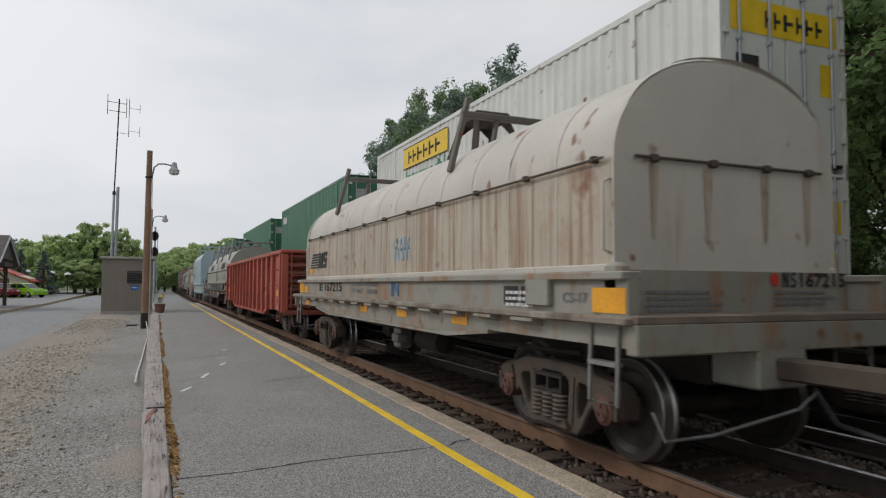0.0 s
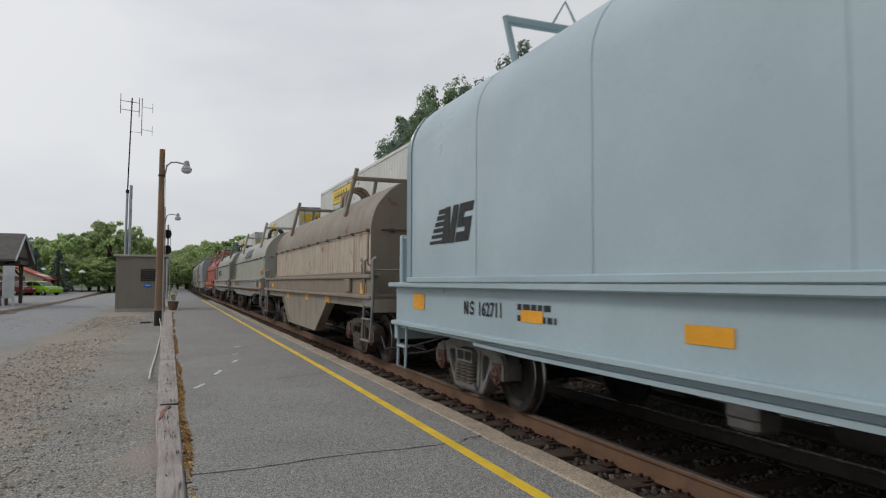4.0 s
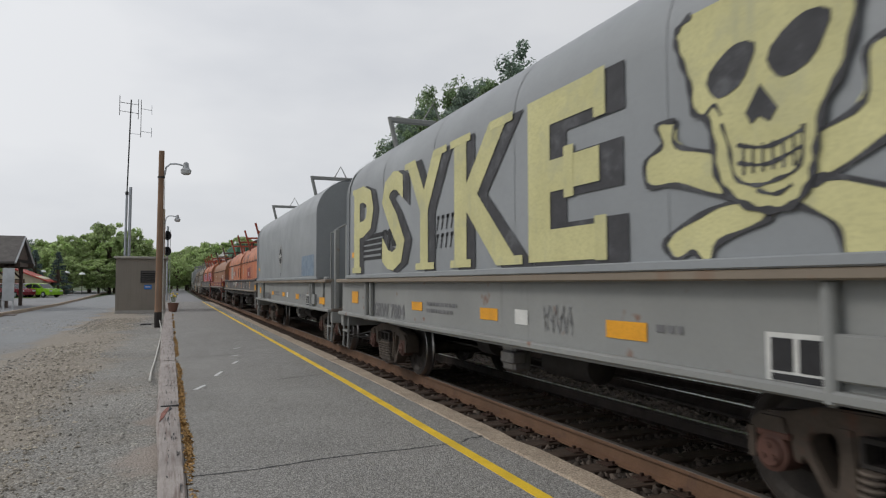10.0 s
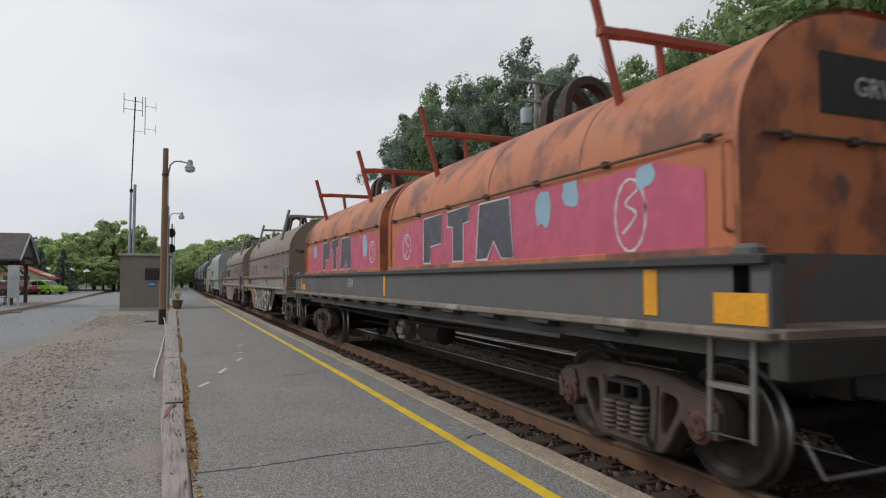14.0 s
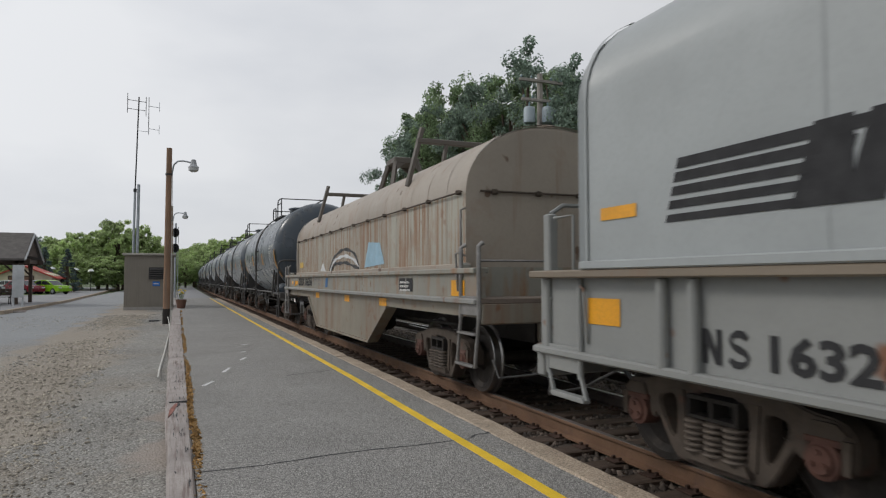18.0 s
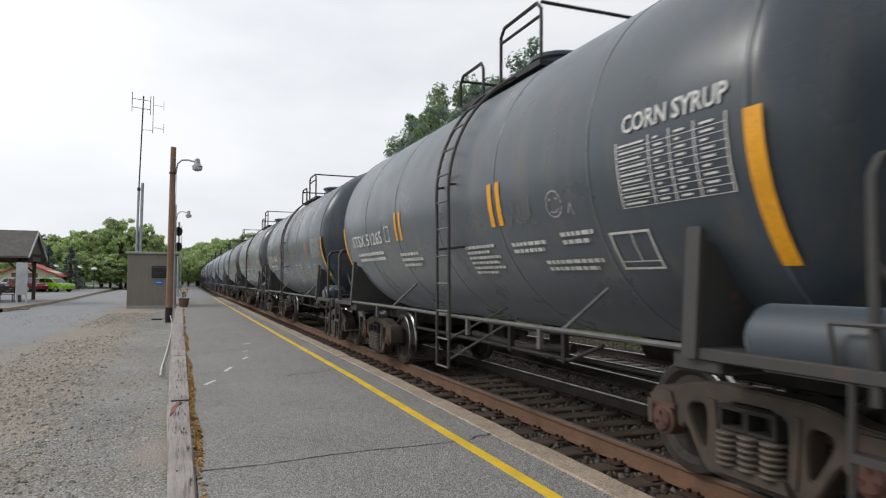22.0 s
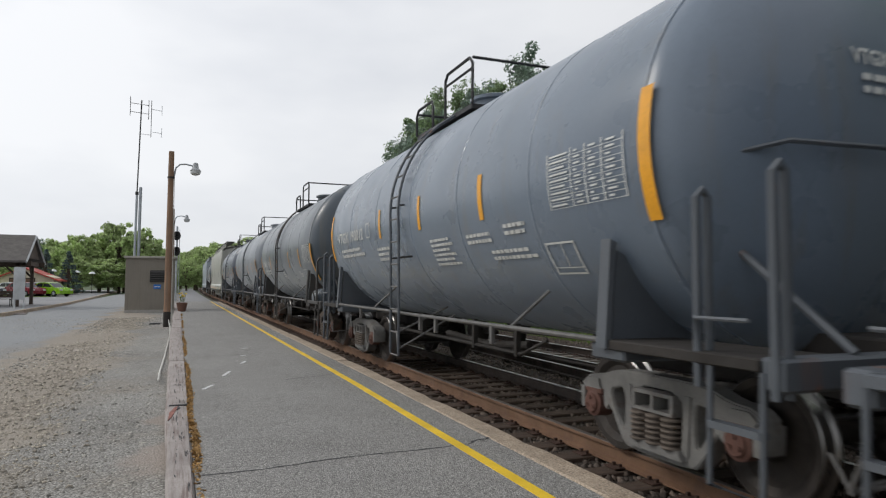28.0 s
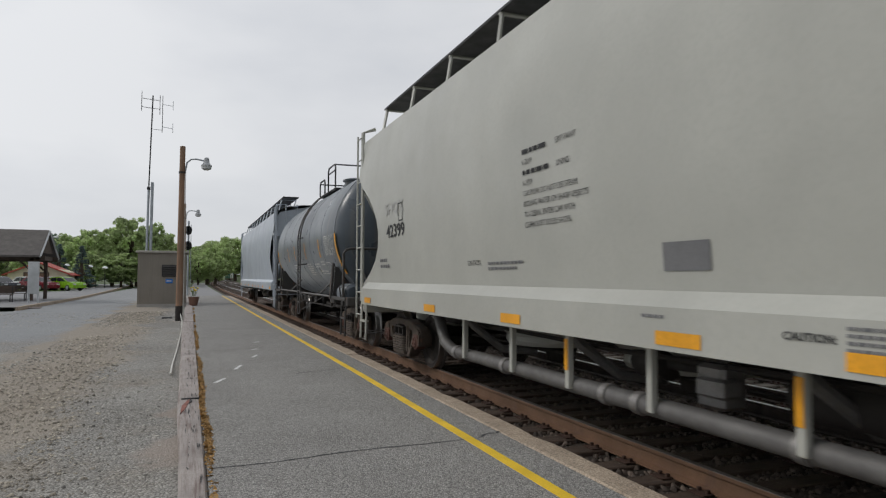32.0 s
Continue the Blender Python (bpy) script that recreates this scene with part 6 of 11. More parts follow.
def lift_bracket(h, x, w, zs, top, material, style="round", flare=False):
    """Cross beam on two splayed legs, for lifting the hood."""
    zb = top + 0.32
    g = Geo().box(x - 0.05, x + 0.05, -w * 0.80, w * 0.80, zb - 0.09, zb, 0.012)
    for s in (-1, 1):
        if flare:
            g.tube([(x, s * w * 0.80, zs + 0.12), (x, s * w * 1.04, zb + 0.34)], 0.045, 6)
            g.box(x - 0.05, x + 0.05, s * w * 0.88 - 0.14, s * w * 0.88 + 0.14, zb - 0.1, zb - 0.01, 0.012)
            g.tube([(x, s * w * 0.42, top - 0.12), (x, s * w * 0.46, zb - 0.04)], 0.042, 6)
        elif style == "round":
            g.tube([(x, s * w * 0.93, zs), (x, s * w * 0.72, zb + 0.18)], 0.05, 6)
            g.tube([(x, s * w * 0.42, top - 0.12), (x, s * w * 0.36, zb - 0.04)], 0.042, 6)
        else:
            g.tube([(x, s * w * 0.72, top - 0.22), (x, s * w * 0.80, zb)], 0.045, 6)
            g.tube([(x - 0.05, s * w * 0.42, zb - 0.05), (x, s * w * 0.3, zb + 0.3), (x + 0.05, s * w * 0.2, zb - 0.05)], 0.018, 5)
    part("lift_bracket", g, material, h)


def lift_frame(h, x, top, material):
    g = Geo().box(x - 0.32, x + 0.32, -0.3, 0.3, top + 0.52, top + 0.66, 0.02)
    for dx in (-1, 1):
        for dy in (-1, 1):
            g.tube([(x + dx * 0.5, dy * 0.42, top - 0.12), (x + dx * 0.28, dy * 0.26, top + 0.54)], 0.06, 4)
            g.prism([(dy * 0.05, top + 0.53), (dy * 0.29, top + 0.53), (dy * 0.34, top + 0.3)], min(x + dx * 0.3, x + dx * 0.34), max(x + dx * 0.3, x + dx * 0.34), "x")
    part("lift_frame", g, material, h)


def lift_loop(h, x, top, material):
    g = Geo()
    for dx in (-0.22, 0.22):
        rows_o, rows_i = [], []
        for i in range(13):
            a = math.pi * i / 12
            rows_o.append((0.36 * math.cos(a), top + 0.2 + 0.36 * math.sin(a)))
            rows_i.append((0.26 * math.cos(a), top + 0.2 + 0.26 * math.sin(a)))
        o = [(0.40, top - 0.15)] + rows_o + [(-0.40, top - 0.15)]
        n = [(0.28, top - 0.15)] + rows_i + [(-0.28, top - 0.15)]
        g.sheet([[(x + dx - 0.09, *p) for p in o], [(x + dx + 0.09, *p) for p in o], [(x + dx + 0.09, *p) for p in n], [(x + dx - 0.09, *p) for p in n], [(x + dx - 0.09, *p) for p in o]])
    part("lift_loop", g, material, h)


def end_rails(root, x, s, z0, z1, material, wide=True):
    """Corner posts, grab irons and end rail of an end platform; s points outward."""
    for y in (-1.38, 1.38):
        part("corner_post", Geo().box(x - 0.06, x + 0.06, y - 0.05, y + 0.05, z0, z1, 0.015), material, root)
        part("grab_iron", Geo().tube([(x - s * 0.12, y * 1.02, z0 + 0.1), (x - s * 0.45, y * 1.02, z0 + 0.1), (x - s * 0.45, y * 1.02, z1 - 0.05), (x - s * 0.12, y * 1.02, z1 - 0.05)], 0.016, 6), material, root)
    if wide:
        part("end_rail", Geo().tube([(x, -1.38, z1), (x + s * 0.06, -1.2, z1 + 0.1), (x + s * 0.06, 1.2, z1 + 0.1), (x, 1.38, z1)], 0.024, 6), material, root)
        for y in (-0.5, 0.3):
            part("rail_post", Geo().box(x - 0.02, x + 0.02, y - 0.035, y + 0.035, z0, z1 + 0.08), material, root)


def end_ladder(root, x, s, zs, z0, material):
    """Corner ladder of an end platform: two posts, a kick plate and two treads; s points outward."""
    for y in (-1.52, 1.52):
        q = 1 if y > 0 else -1
        lad = part("end_ladder", Geo().tube([(x, y, zs - 0.24), (x, y, zs + 0.62), (x + s * 0.02, y - q * 0.06, zs + 0.66)], 0.03, 8), material, root, "pale grey corner ladder")
        part("stile", Geo().tube([(x + s * 0.53, y, zs - 0.24), (x + s * 0.53, y, zs + 0.62), (x + s * 0.51, y - q * 0.06, zs + 0.66)], 0.03, 8), material, lad)
        for a in (0.0, 0.53):
            part("stile", Geo().tube([(x + s * a, y, zs - 0.2), (x + s * (a - 0.1), y + q * 0.01, 0.52)], 0.024, 6), material, lad)
        part("kick_plate", Geo().box(min(x, x + s * 0.53), max(x, x + s * 0.53), y - 0.015, y + 0.015, zs - 0.2, zs + 0.03, 0.005), material, lad)
        for z in (zs - 0.42, 0.53):
            k = -0.1 * (zs - 0.2 - z) / (zs - 0.72)
            part("tread", Geo().box(min(x + s * k, x + s * (k + 0.53)), max(x + s * k, x + s * (k + 0.53)), y - 0.05, y + 0.03, z - 0.014, z + 0.014, 0.005), material, lad)
        part("grab_iron", Geo().tube([(x - s * 0.1, y, zs + 0.08), (x - s * 0.1, y + q * 0.03, zs + 0.55), (x, y, zs + 0.57)], 0.016, 6), material, lad)
        part("hand_rail", Geo().tube([(x + s * 0.5, y, zs + 0.45), (x + s * 0.52, y * 0.4, zs + 0.45)], 0.016, 6), material, lad)


def coil_car(i, root, hl, fr, rr, style, c):
    """A covered coil car. c: paints and options."""
    z0 = c.get("z0", 1.70)
    w, zr, top = (1.27, c.get("rod", 2.55), c.get("top", 3.63)) if style == "round" else (1.60, 0.78, c.get("top", 4.13))
    H, S, L = c["hood"], c["sill"], c.get("lower", c["sill"])
    br = c.get("bracket", H)
    ext = c.get("ext", 0.5 if style == "round" else 1.0)
    fl, rl = hl + ext, -(hl + ext)
    rod = zr if style == "round" and c.get("rods", True) else None
    if c.get("two"):
        spans = [(-hl, -c.get("gap", 0.06)), (0.06, hl)]
    else:
        spans = [(-hl, hl)]
    hoods = []
    for a, b in spans:
        h = hood(root, a, b, style, w, z0, zr, top, H, c.get("side"), c.get("seams", 1.3 if style == "round" else 2.9), rod)
        hoods.append(h)
        m, d = (a + b) / 2, (b - a)
        for k in c.get("brackets", (-0.29, 0.29)):
            lift_bracket(h, m + d * k, w, zr + (top - zr) * 0.45 if style == "round" else 0, top, br, style, c.get("flare", False))
        if style == "round" and c.get("loop", True):
            (lift_frame if c.get("loop") == "frame" else lift_loop)(h, m + c.get("loop_at", 0.0), top, c.get("loop_paint", M_LOOP if i in (3, 6, 7) else br))
        if style == "round":
            part("hood_ridge", Geo().box(a + 0.1, b - 0.1, -0.09, 0.09, top - 0.02, top + 0.05, 0.01), H, h)
    # side sills, ledge and the deep web below
    zs = c.get("sill_bottom", 1.33)
    belly = c.get("belly", 0.98)
    for s in (-1, 1):
        a, b = sorted((s * 1.40, s * 1.50))
        part("side_sill", Geo().box(-hl - c["sill_end"] if "sill_end" in c else rl + 0.1, fl - 0.1, a, b, zs, z0 - 0.03), S, root)
        a, b = sorted((s * 1.36, s * (1.56 if style == "round" else 1.64)))
        part("sill_flange", Geo().box(-hl - c["sill_end"] if "sill_end" in c else rl + 0.1, fl - 0.1, a, b, z0 - 0.09, z0 - 0.02, 0.012), c.get("flange", S), root)
        a, b = sorted((s * 1.30, s * 1.58))
        part("side_ledge", Geo().box(rl + 0.05, fl - 0.05, a, b, zs - 0.07, zs, 0.015), c.get("ledge", S), root)
        a, b = sorted((s * 1.38, s * 1.45))
        x1 = hl + 1.15 - c.get("belly_in", 3.3)
        ze = c.get("web_end", 1.08)
        poly = [(rl + 0.1, zs - 0.06), (rl + 0.1, ze), (-x1 - 0.2, ze), (-x1 + c.get("slope", 0.9), belly), (x1 - c.get("slope", 0.9), belly), (x1 + 0.2, ze), (fl - 0.1, ze), (fl - 0.1, zs - 0.06)]
        part("side_web", Geo().prism(poly, a, b), L, root)
        a, b = sorted((s * 1.30, s * 1.50))
        bz = belly
        part("web_flange", Geo().prism([(-x1 - 0.2, ze - 0.03), (-x1 + c.get("slope", 0.9), bz - 0.03), (x1 - c.get("slope", 0.9), bz - 0.03), (x1 + 0.2, ze - 0.03), (x1 + 0.2, ze + 0.01), (x1 - c.get("slope", 0.9), bz + 0.01), (-x1 + c.get("slope", 0.9), bz + 0.01), (-x1 - 0.2, ze + 0.01)], a, b), L, root)
    if c.get("gussets", True):
        k = 13
        for j in range(k):
            x = -hl + 1.1 + (2 * hl - 2.2) * j / (k - 1)
            # on grey webs the shadow under each gusset is put into darker paint
            part("gusset", shared(("gusset", L.name, round(zs, 2)), lambda: Geo().prism([(-1.44, zs - 0.07), (-1.575, zs - 0.07), (-1.575, zs - 0.10), (-1.44, zs - 0.145)], -0.2, 0.2, "x").mesh("gusset")), P_GREY_BROWN if L in (P_SILL, P_WEB_DIM) else L, root, at=(x, 0, 0))
    for s, e, cc in ((1, fl, fr), (-1, rl, -rr)):
        part("end_deck", Geo().box(min(e, e - s * (ext + 0.1)), max(e, e - s * (ext + 0.1)), -1.5, 1.5, zs - 0.06, zs + 0.01, 0.01), M_DECK, root)
        part("end_sill", Geo().box(min(e, e - s * 0.14), max(e, e - s * 0.14), -1.5, 1.5, zs - 0.3, zs - 0.05, 0.015), L, root)
        part("end_plate", Geo().box(min(s * hl, s * (hl + 0.06)), max(s * hl, s * (hl + 0.06)), -1.42, 1.42, zs, z0), S, root)
        part("draft_sill", Geo().box(min(e, e - s * 1.6), max(e, e - s * 1.6), -0.28, 0.28, 0.72, 1.15, 0.02), L, root)
        coupler(root, e, cc, s)
        if c.get("end_ladder"):
            end_ladder(root, s * (hl + (0.3 if style == "round" else 0.2)), s, zs, z0, c.get("step", M_STEEL))
        for y in () if c.get("posts") or c.get("end_ladder") else (-1.46, 1.46):
            stirrup(root, s * (hl + (0.05 if style == "round" else 0.7)), y, zs - 0.08, c.get("step", M_STEEL))
        if s > 0 or "sill_end" not in c:
            part("corner_bracket", Geo().box(min(s * (hl + 0.08), s * (hl + 0.28)), max(s * (hl + 0.08), s * (hl + 0.28)), -1.5, -1.36, zs, z0 + 0.05, 0.03), S, root)
    under_gear(root, hl)
    tm = c.get("truck", M_TRUCK)
    tx = hl - c.get("truck_in", 1.48 if c.get("two") else 1.28 if style == "round" else 0.95)
    truck(root, tx, i, tm)
    truck(root, -tx, i, tm)
    wall, sill, web = Side(-w), Side(-1.50), Side(-1.45)
    # yellow reflectors on the sill and the larger ones near the ends
    du = c.get("marks_at", 0.0)
    for x in c.get("reflect", (-0.39, 0.14, 0.62)):
        rects(root, web if c.get("reflect_low", True) else sill, [] if style != "round" else [(x * hl - 0.22, x * hl + 0.22, zs - 0.23, zs - 0.09) if c.get("reflect_low", True) else (x * hl - 0.2, x * hl + 0.2, zs + 0.13, zs + 0.26)], M_REFLECT, "reflector", 0.008)
    rects(root, sill, [(hl - 0.05, hl + 0.38, zs + 0.02, zs + 0.22), (-hl + 0.72, -hl + 1.12, zs + 0.05, zs + 0.2)] if style == "round" else [(hl - 0.3, hl + 0.3, 1.07, 1.23), (-hl - 0.1, -hl + 0.35, 1.18, 1.4), (-2.5 + du, -2.07 + du, 1.17, 1.29), (-0.18 + du, 0.26 + du, 1.15, 1.28), (2.2 + du, 2.7 + du, 1.12, 1.26)], M_REFLECT, "reflector", 0.008)
    if c.get("wheel"):
        brake_wheel(root, hl + 0.42, c.get("wheel_y", -0.15), c.get("wheel_z", 2.25), S)
    if c.get("rails"):
        for s, e in ((1, fl), (-1, rl)):
            end_rails(root, s * (hl + 0.08) if style == "round" else e - s * 0.08, s, zs, c["rails"], c.get("rail_paint", S), c.get("wide", True))
    if c.get("grab", True) and style == "round":
        for x in (hl - 0.12, -hl + 0.12):
            part("grab_iron", Geo().tube([(x, -w - 0.01, z0 + 0.15), (x, -w - 0.07, z0 + 0.18), (x, -w - 0.07, z0 + 0.75), (x, -w - 0.01, z0 + 0.78)], 0.016, 6), c.get("rail_paint", H), root)
    if c.get("route", True):
        part("route_box", Geo().box(hl - 1.05, hl - 0.65, -1.56, -1.50, zs + 0.05, zs + 0.3, 0.01), S, root)
    return dict(wall=wall, sill=sill, web=web, z0=z0, zs=zs, hl=hl, end=Face(hl), top=top, zr=zr, w=w)


def number(root, k, s, u=None, size=0.2, material=None, mark=True):
    """Car number on the sill, rear end of the near side."""
    u = -k["hl"] + 0.35 if u is None else u
    material = material or M_BLACKT
    v = (k["zs"] + k["z0"]) / 2 - size * 0.42
    if mark:
        mark_shapes(root, k["sill"], u, u + size * 1.3, v, v + size * 0.7, material)
        u += size * 1.75
    letter(root, k["sill"], s, u, v, size, material, 0.95, 0.004, 0.008)
    bars(root, k["sill"], u + size * 4.3, v + size * 0.45, 0.9, 2, size * 0.34, material, len(s) + int(size * 100))


def data_plates(root, k, x, material=M_BLACKT):
    for u in (x, x + 0.35):
        rects(root, k["sill"], [(u, u + 0.3, k["zs"] + 0.05, k["z0"] - 0.14)], material, "data_panel", 0.008)
    bars(root, k["sill"], x + 0.05, k["z0"] - 0.22, 0.55, 3, 0.04, M_WHITE, int(x * 10), lift=0.012)
    if material is M_BLACKT and x > 4.65:
        bars(root, k["sill"], x - 3.2, k["z0"] - 0.2, 1.1, 3, 0.045, M_GREYT, 3)


def end_text(root, k, lines, z, size=0.16, material=M_BLACKT, y=-0.6):
    for j, s in enumerate(lines):
        letter(root, k["end"], s, y, z - j * size * 1.4, size, material, 1.0, 0.0, 0.012)


def scuff(root, wall, u, v, w, h, material, seed, lift=0.007):
    """A rubbed or grimy patch with a ragged outline."""
    rr = random.Random(seed)
    poly = []
    for j in range(14):
        a = 2 * math.pi * j / 14
        k = rr.uniform(0.75, 1.12)
        q = max(abs(math.cos(a)), abs(math.sin(a))) ** 0.6
        poly.append((u + w / 2 * math.cos(a) / q * k, v + h / 2 * math.sin(a) / q * k))
    shape(root, wall, soft_loop(poly, 1), material, "scuff", lift)


def gondola(i, root, hl, fr, rr):
    P = P_GON
    zt, ze, zb = 2.45, 0.82, 0.65
    x1 = hl - 3.2
    for s in (-1, 1):
        a, b = sorted((s * 1.46, s * 1.52))
        poly = [(-hl, zt), (-hl, ze), (-x1 - 0.6, ze), (-x1, zb), (x1, zb), (x1 + 0.6, ze), (hl, ze), (hl, zt)]
        part("side", Geo().prism(poly, a, b), P, root)
        a, b = sorted((s * 1.42, s * 1.62))
        part("top_chord", Geo().box(-hl - 0.05, hl + 0.05, a, b, zt - 0.02, zt + 0.1, 0.02), P, root)
        for j in range(15):
            x = (-hl + 0.06, -6.11, -5.0, -3.99, -2.96, -1.93, -0.9, 0.13, 1.16, 2.2, 3.24, 4.27, 5.29, 6.33, hl - 0.06)[j]
            zz = zb + 0.03 if abs(x) < x1 else (ze if abs(x) > x1 + 0.6 else ze - (ze - zb) * (x1 + 0.6 - abs(x)) / 0.6 + 0.03)
            a, b = sorted((s * 1.52, s * 1.61))
            part("side_post", Geo().prism([(x - 0.09, zz), (x + 0.09, zz), (x + 0.075, zt), (x - 0.075, zt)], a, b), P, root)
        a, b = sorted((s * 1.44, s * 1.56))
        part("bottom_chord", Geo().prism([(-x1 - 0.6, ze - 0.04), (-x1, zb - 0.04), (x1, zb - 0.04), (x1 + 0.6, ze - 0.04), (x1 + 0.6, ze + 0.06), (x1, zb + 0.06), (-x1, zb + 0.06), (-x1 - 0.6, ze + 0.06)], a, b), P, root)
    part("floor", Geo().box(-hl, hl, -1.46, 1.46, 1.0, 1.08), M_UNDER, root)
    for s, cc in ((1, fr), (-1, -rr)):
        e = s * hl
        rows = []
        n = 7
        for j in range(n * 4 + 1):
            z = ze + (zt - ze) * j / (n * 4)
            d = (0.0, 0.09, 0.12, 0.09)[j % 4]
            rows.append([(e + s * d, -1.5, z), (e + s * d, 1.5, z)])
        part("end", Geo().sheet(rows), P_GON_END, root, "corrugated red end wall dark with grime and painted-in shade")
        part("end_inner", Geo().box(min(e, e - s * 0.05), max(e, e - s * 0.05), -1.48, 1.48, ze, zt), P, root)
        part("end_cap", Geo().box(min(e - s * 0.05, e + s * 0.18), max(e - s * 0.05, e + s * 0.18), -1.6, 1.6, zt, zt + 0.1, 0.02), P, root)
        part("draft_sill", Geo().box(min(e + s * 0.7, e - s * 1.2), max(e + s * 0.7, e - s * 1.2), -0.28, 0.28, 0.7, 1.1, 0.02), M_UNDER, root)
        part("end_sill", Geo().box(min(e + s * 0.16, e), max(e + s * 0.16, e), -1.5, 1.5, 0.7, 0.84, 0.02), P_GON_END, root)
        for y in (-1.47, 1.47):
            part("corner_post", Geo().box(min(e - s * 0.05, e + s * 0.13), max(e - s * 0.05, e + s * 0.13), y - 0.1, y + 0.1, ze - 0.05, zt, 0.02), P, root)
        coupler(root, e + s * 0.6, cc, s)
        ladder(root, e + s * 0.17, -1.05, 0.9, 2.45, P, 0.5, "y")
        for z in (1.07, 1.54, 1.97, 2.38):
            part("grab_iron", shared(("gondola_grab", s), lambda: Geo().tube([(s * 0.02, 0.07, 0), (s * 0.02, 0, 0.01), (-s * 0.5, 0, 0.01), (-s * 0.52, 0.07, 0)], 0.013, 6).mesh("grab_iron")), M_UNDER, root, at=(e - s * 0.02, -1.59, z))
        stirrup(root, e - s * 0.52, -1.52, ze - 0.04, P_GON_END, 0.42, 0.26)
        part("end_platform", Geo().box(min(e + s * 0.12, e + s * 0.5), max(e + s * 0.12, e + s * 0.5), -0.5, 0.8, 1.32, 1.36), M_RAILING, root)
        part("platform_brace", Geo().tube([(e + s * 0.45, -0.4, 1.33), (e + s * 0.1, -0.4, 0.95)], 0.025, 6).tube([(e + s * 0.45, 0.7, 1.33), (e + s * 0.1, 0.7, 0.95)], 0.025, 6), M_UNDER, root)
    brake_wheel(root, hl + 0.4, -0.05, 2.42, M_UNDER, 0.29, True)
    part("brake_lever", Geo().tube([(hl + 0.2, 0.05, 2.2), (hl + 0.22, 0.0, 1.4), (hl + 0.2, -0.1, 0.95)], 0.04, 6), M_UNDER, root)
    part("brake_bracket", Geo().box(hl + 0.1, hl + 0.24, -0.3, 0.25, 1.75, 2.3, 0.02), M_UNDER, root)
    under_gear(root, hl - 1.2, 0.9)
    for x in (hl - 1.5, -hl + 1.5):
        truck(root, x, i, M_TRUCK)
    wall = Side(-1.52)
    rects(root, wall, [(6.72, 7.18, 1.23, 1.40), (4.55, 5.02, 1.24, 1.34), (1.5, 1.98, 1.24, 1.35), (-1.5, -1.02, 1.26, 1.38), (-4.62, -4.2, 1.2, 1.22), (-7.34, -6.86, 1.23, 1.41)], M_REFLECT, "reflector", 0.008)
    rects(root, wall, [(-6.0, -5.17, 1.66, 2.43)], M_G_BLACK, "number_panel", 0.006, "black number panel")
    fit_text(root, wall, "RMGX", -5.88, -5.34, 2.12, 2.32, M_WHITE, 0.01)
    fit_text(root, wall, "9315", -5.82, -5.43, 1.77, 1.99, M_WHITE, 0.01)
    fit_text(root, wall, "LD LMT", -5.8, -5.37, 1.45, 1.52, M_OFFWHITE, 0.01)
    fit_text(root, wall, "200200", -4.69, -4.23, 1.44, 1.53, M_OFFWHITE, 0.01)
    fit_text(root, wall, "60400", -4.58, -4.23, 1.31, 1.38, M_OFFWHITE, 0.01)
    fit_text(root, wall, "IL 52 FT 6 IN", 5.42, 6.08, 1.52, 1.60, M_OFFWHITE, 0.01)
    fit_text(root, wall, "CU FT 2244", 5.46, 6.06, 1.41, 1.49, M_OFFWHITE, 0.01)
    bars(root, wall, 6.75, 0.90, 0.75, 2, 0.03, M_OFFWHITE, 9)
    bars(root, wall, -7.5, 0.90, 0.8, 2, 0.03, M_OFFWHITE, 8)
    rects(root, wall, [(5.75, 6.0, 1.0, 1.08), (-6.93, -6.66, 0.99, 1.12)], M_GREYT, "data_plate", 0.008)
    # the pale blue sprayed figure
    shape(root, wall, [(-4.66, 1.98), (-4.47, 2.12), (-4.31, 2.22), (-4.25, 2.19), (-4.12, 1.9), (-4.08, 1.75), (-4.1, 1.55), (-4.25, 1.56), (-4.39, 1.62), (-4.52, 1.79)], M_G_SKY, "graffiti", 0.006)
    shape(root, wall, [(-4.57, 2.01), (-4.32, 2.16), (-4.28, 2.06), (-4.4, 1.98), (-4.38, 1.93), (-4.25, 1.96), (-4.13, 1.88), (-4.13, 1.76), (-4.23, 1.61), (-4.35, 1.63), (-4.33, 1.73), (-4.39, 1.72), (-4.48, 1.84)], M_G_BLACK, "graffiti", 0.010)
    shape(root, wall, [(-4.58, 2.18), (-4.54, 2.23), (-4.45, 2.15), (-4.49, 2.10)], M_G_SKY, "graffiti", 0.006)
    shape(root, wall, [(-4.36, 1.74), (-4.32, 1.78), (-4.27, 1.7), (-4.31, 1.64)], M_G_SKY, "graffiti", 0.012)
    scuff(root, wall, -4.2, 1.77, 0.12, 0.2, M_TRUCK, 3, 0.013)
    # boxed letter, pale tag and thin white scrawl
    strokes(root, wall, [[(-5.78, 1.24), (-5.74, 1.06), (-5.68, 0.88)], [(-5.68, 0.88), (-5.35, 0.93)], [(-5.78, 1.24), (-5.58, 1.28), (-5.45, 1.28)], [(-5.62, 1.05), (-5.56, 1.01), (-5.49, 1.07)], [(-5.56, 1.01), (-5.57, 0.94)]], 0.013, M_G_WHITE, smooth=False)
    shape(root, wall, [(-5.44, 1.3), (-5.33, 1.38), (-5.2, 1.41), (-5.11, 1.36), (-5.09, 1.0), (-5.2, 0.95), (-5.29, 0.94)], M_G_SKY, "graffiti", 0.006)
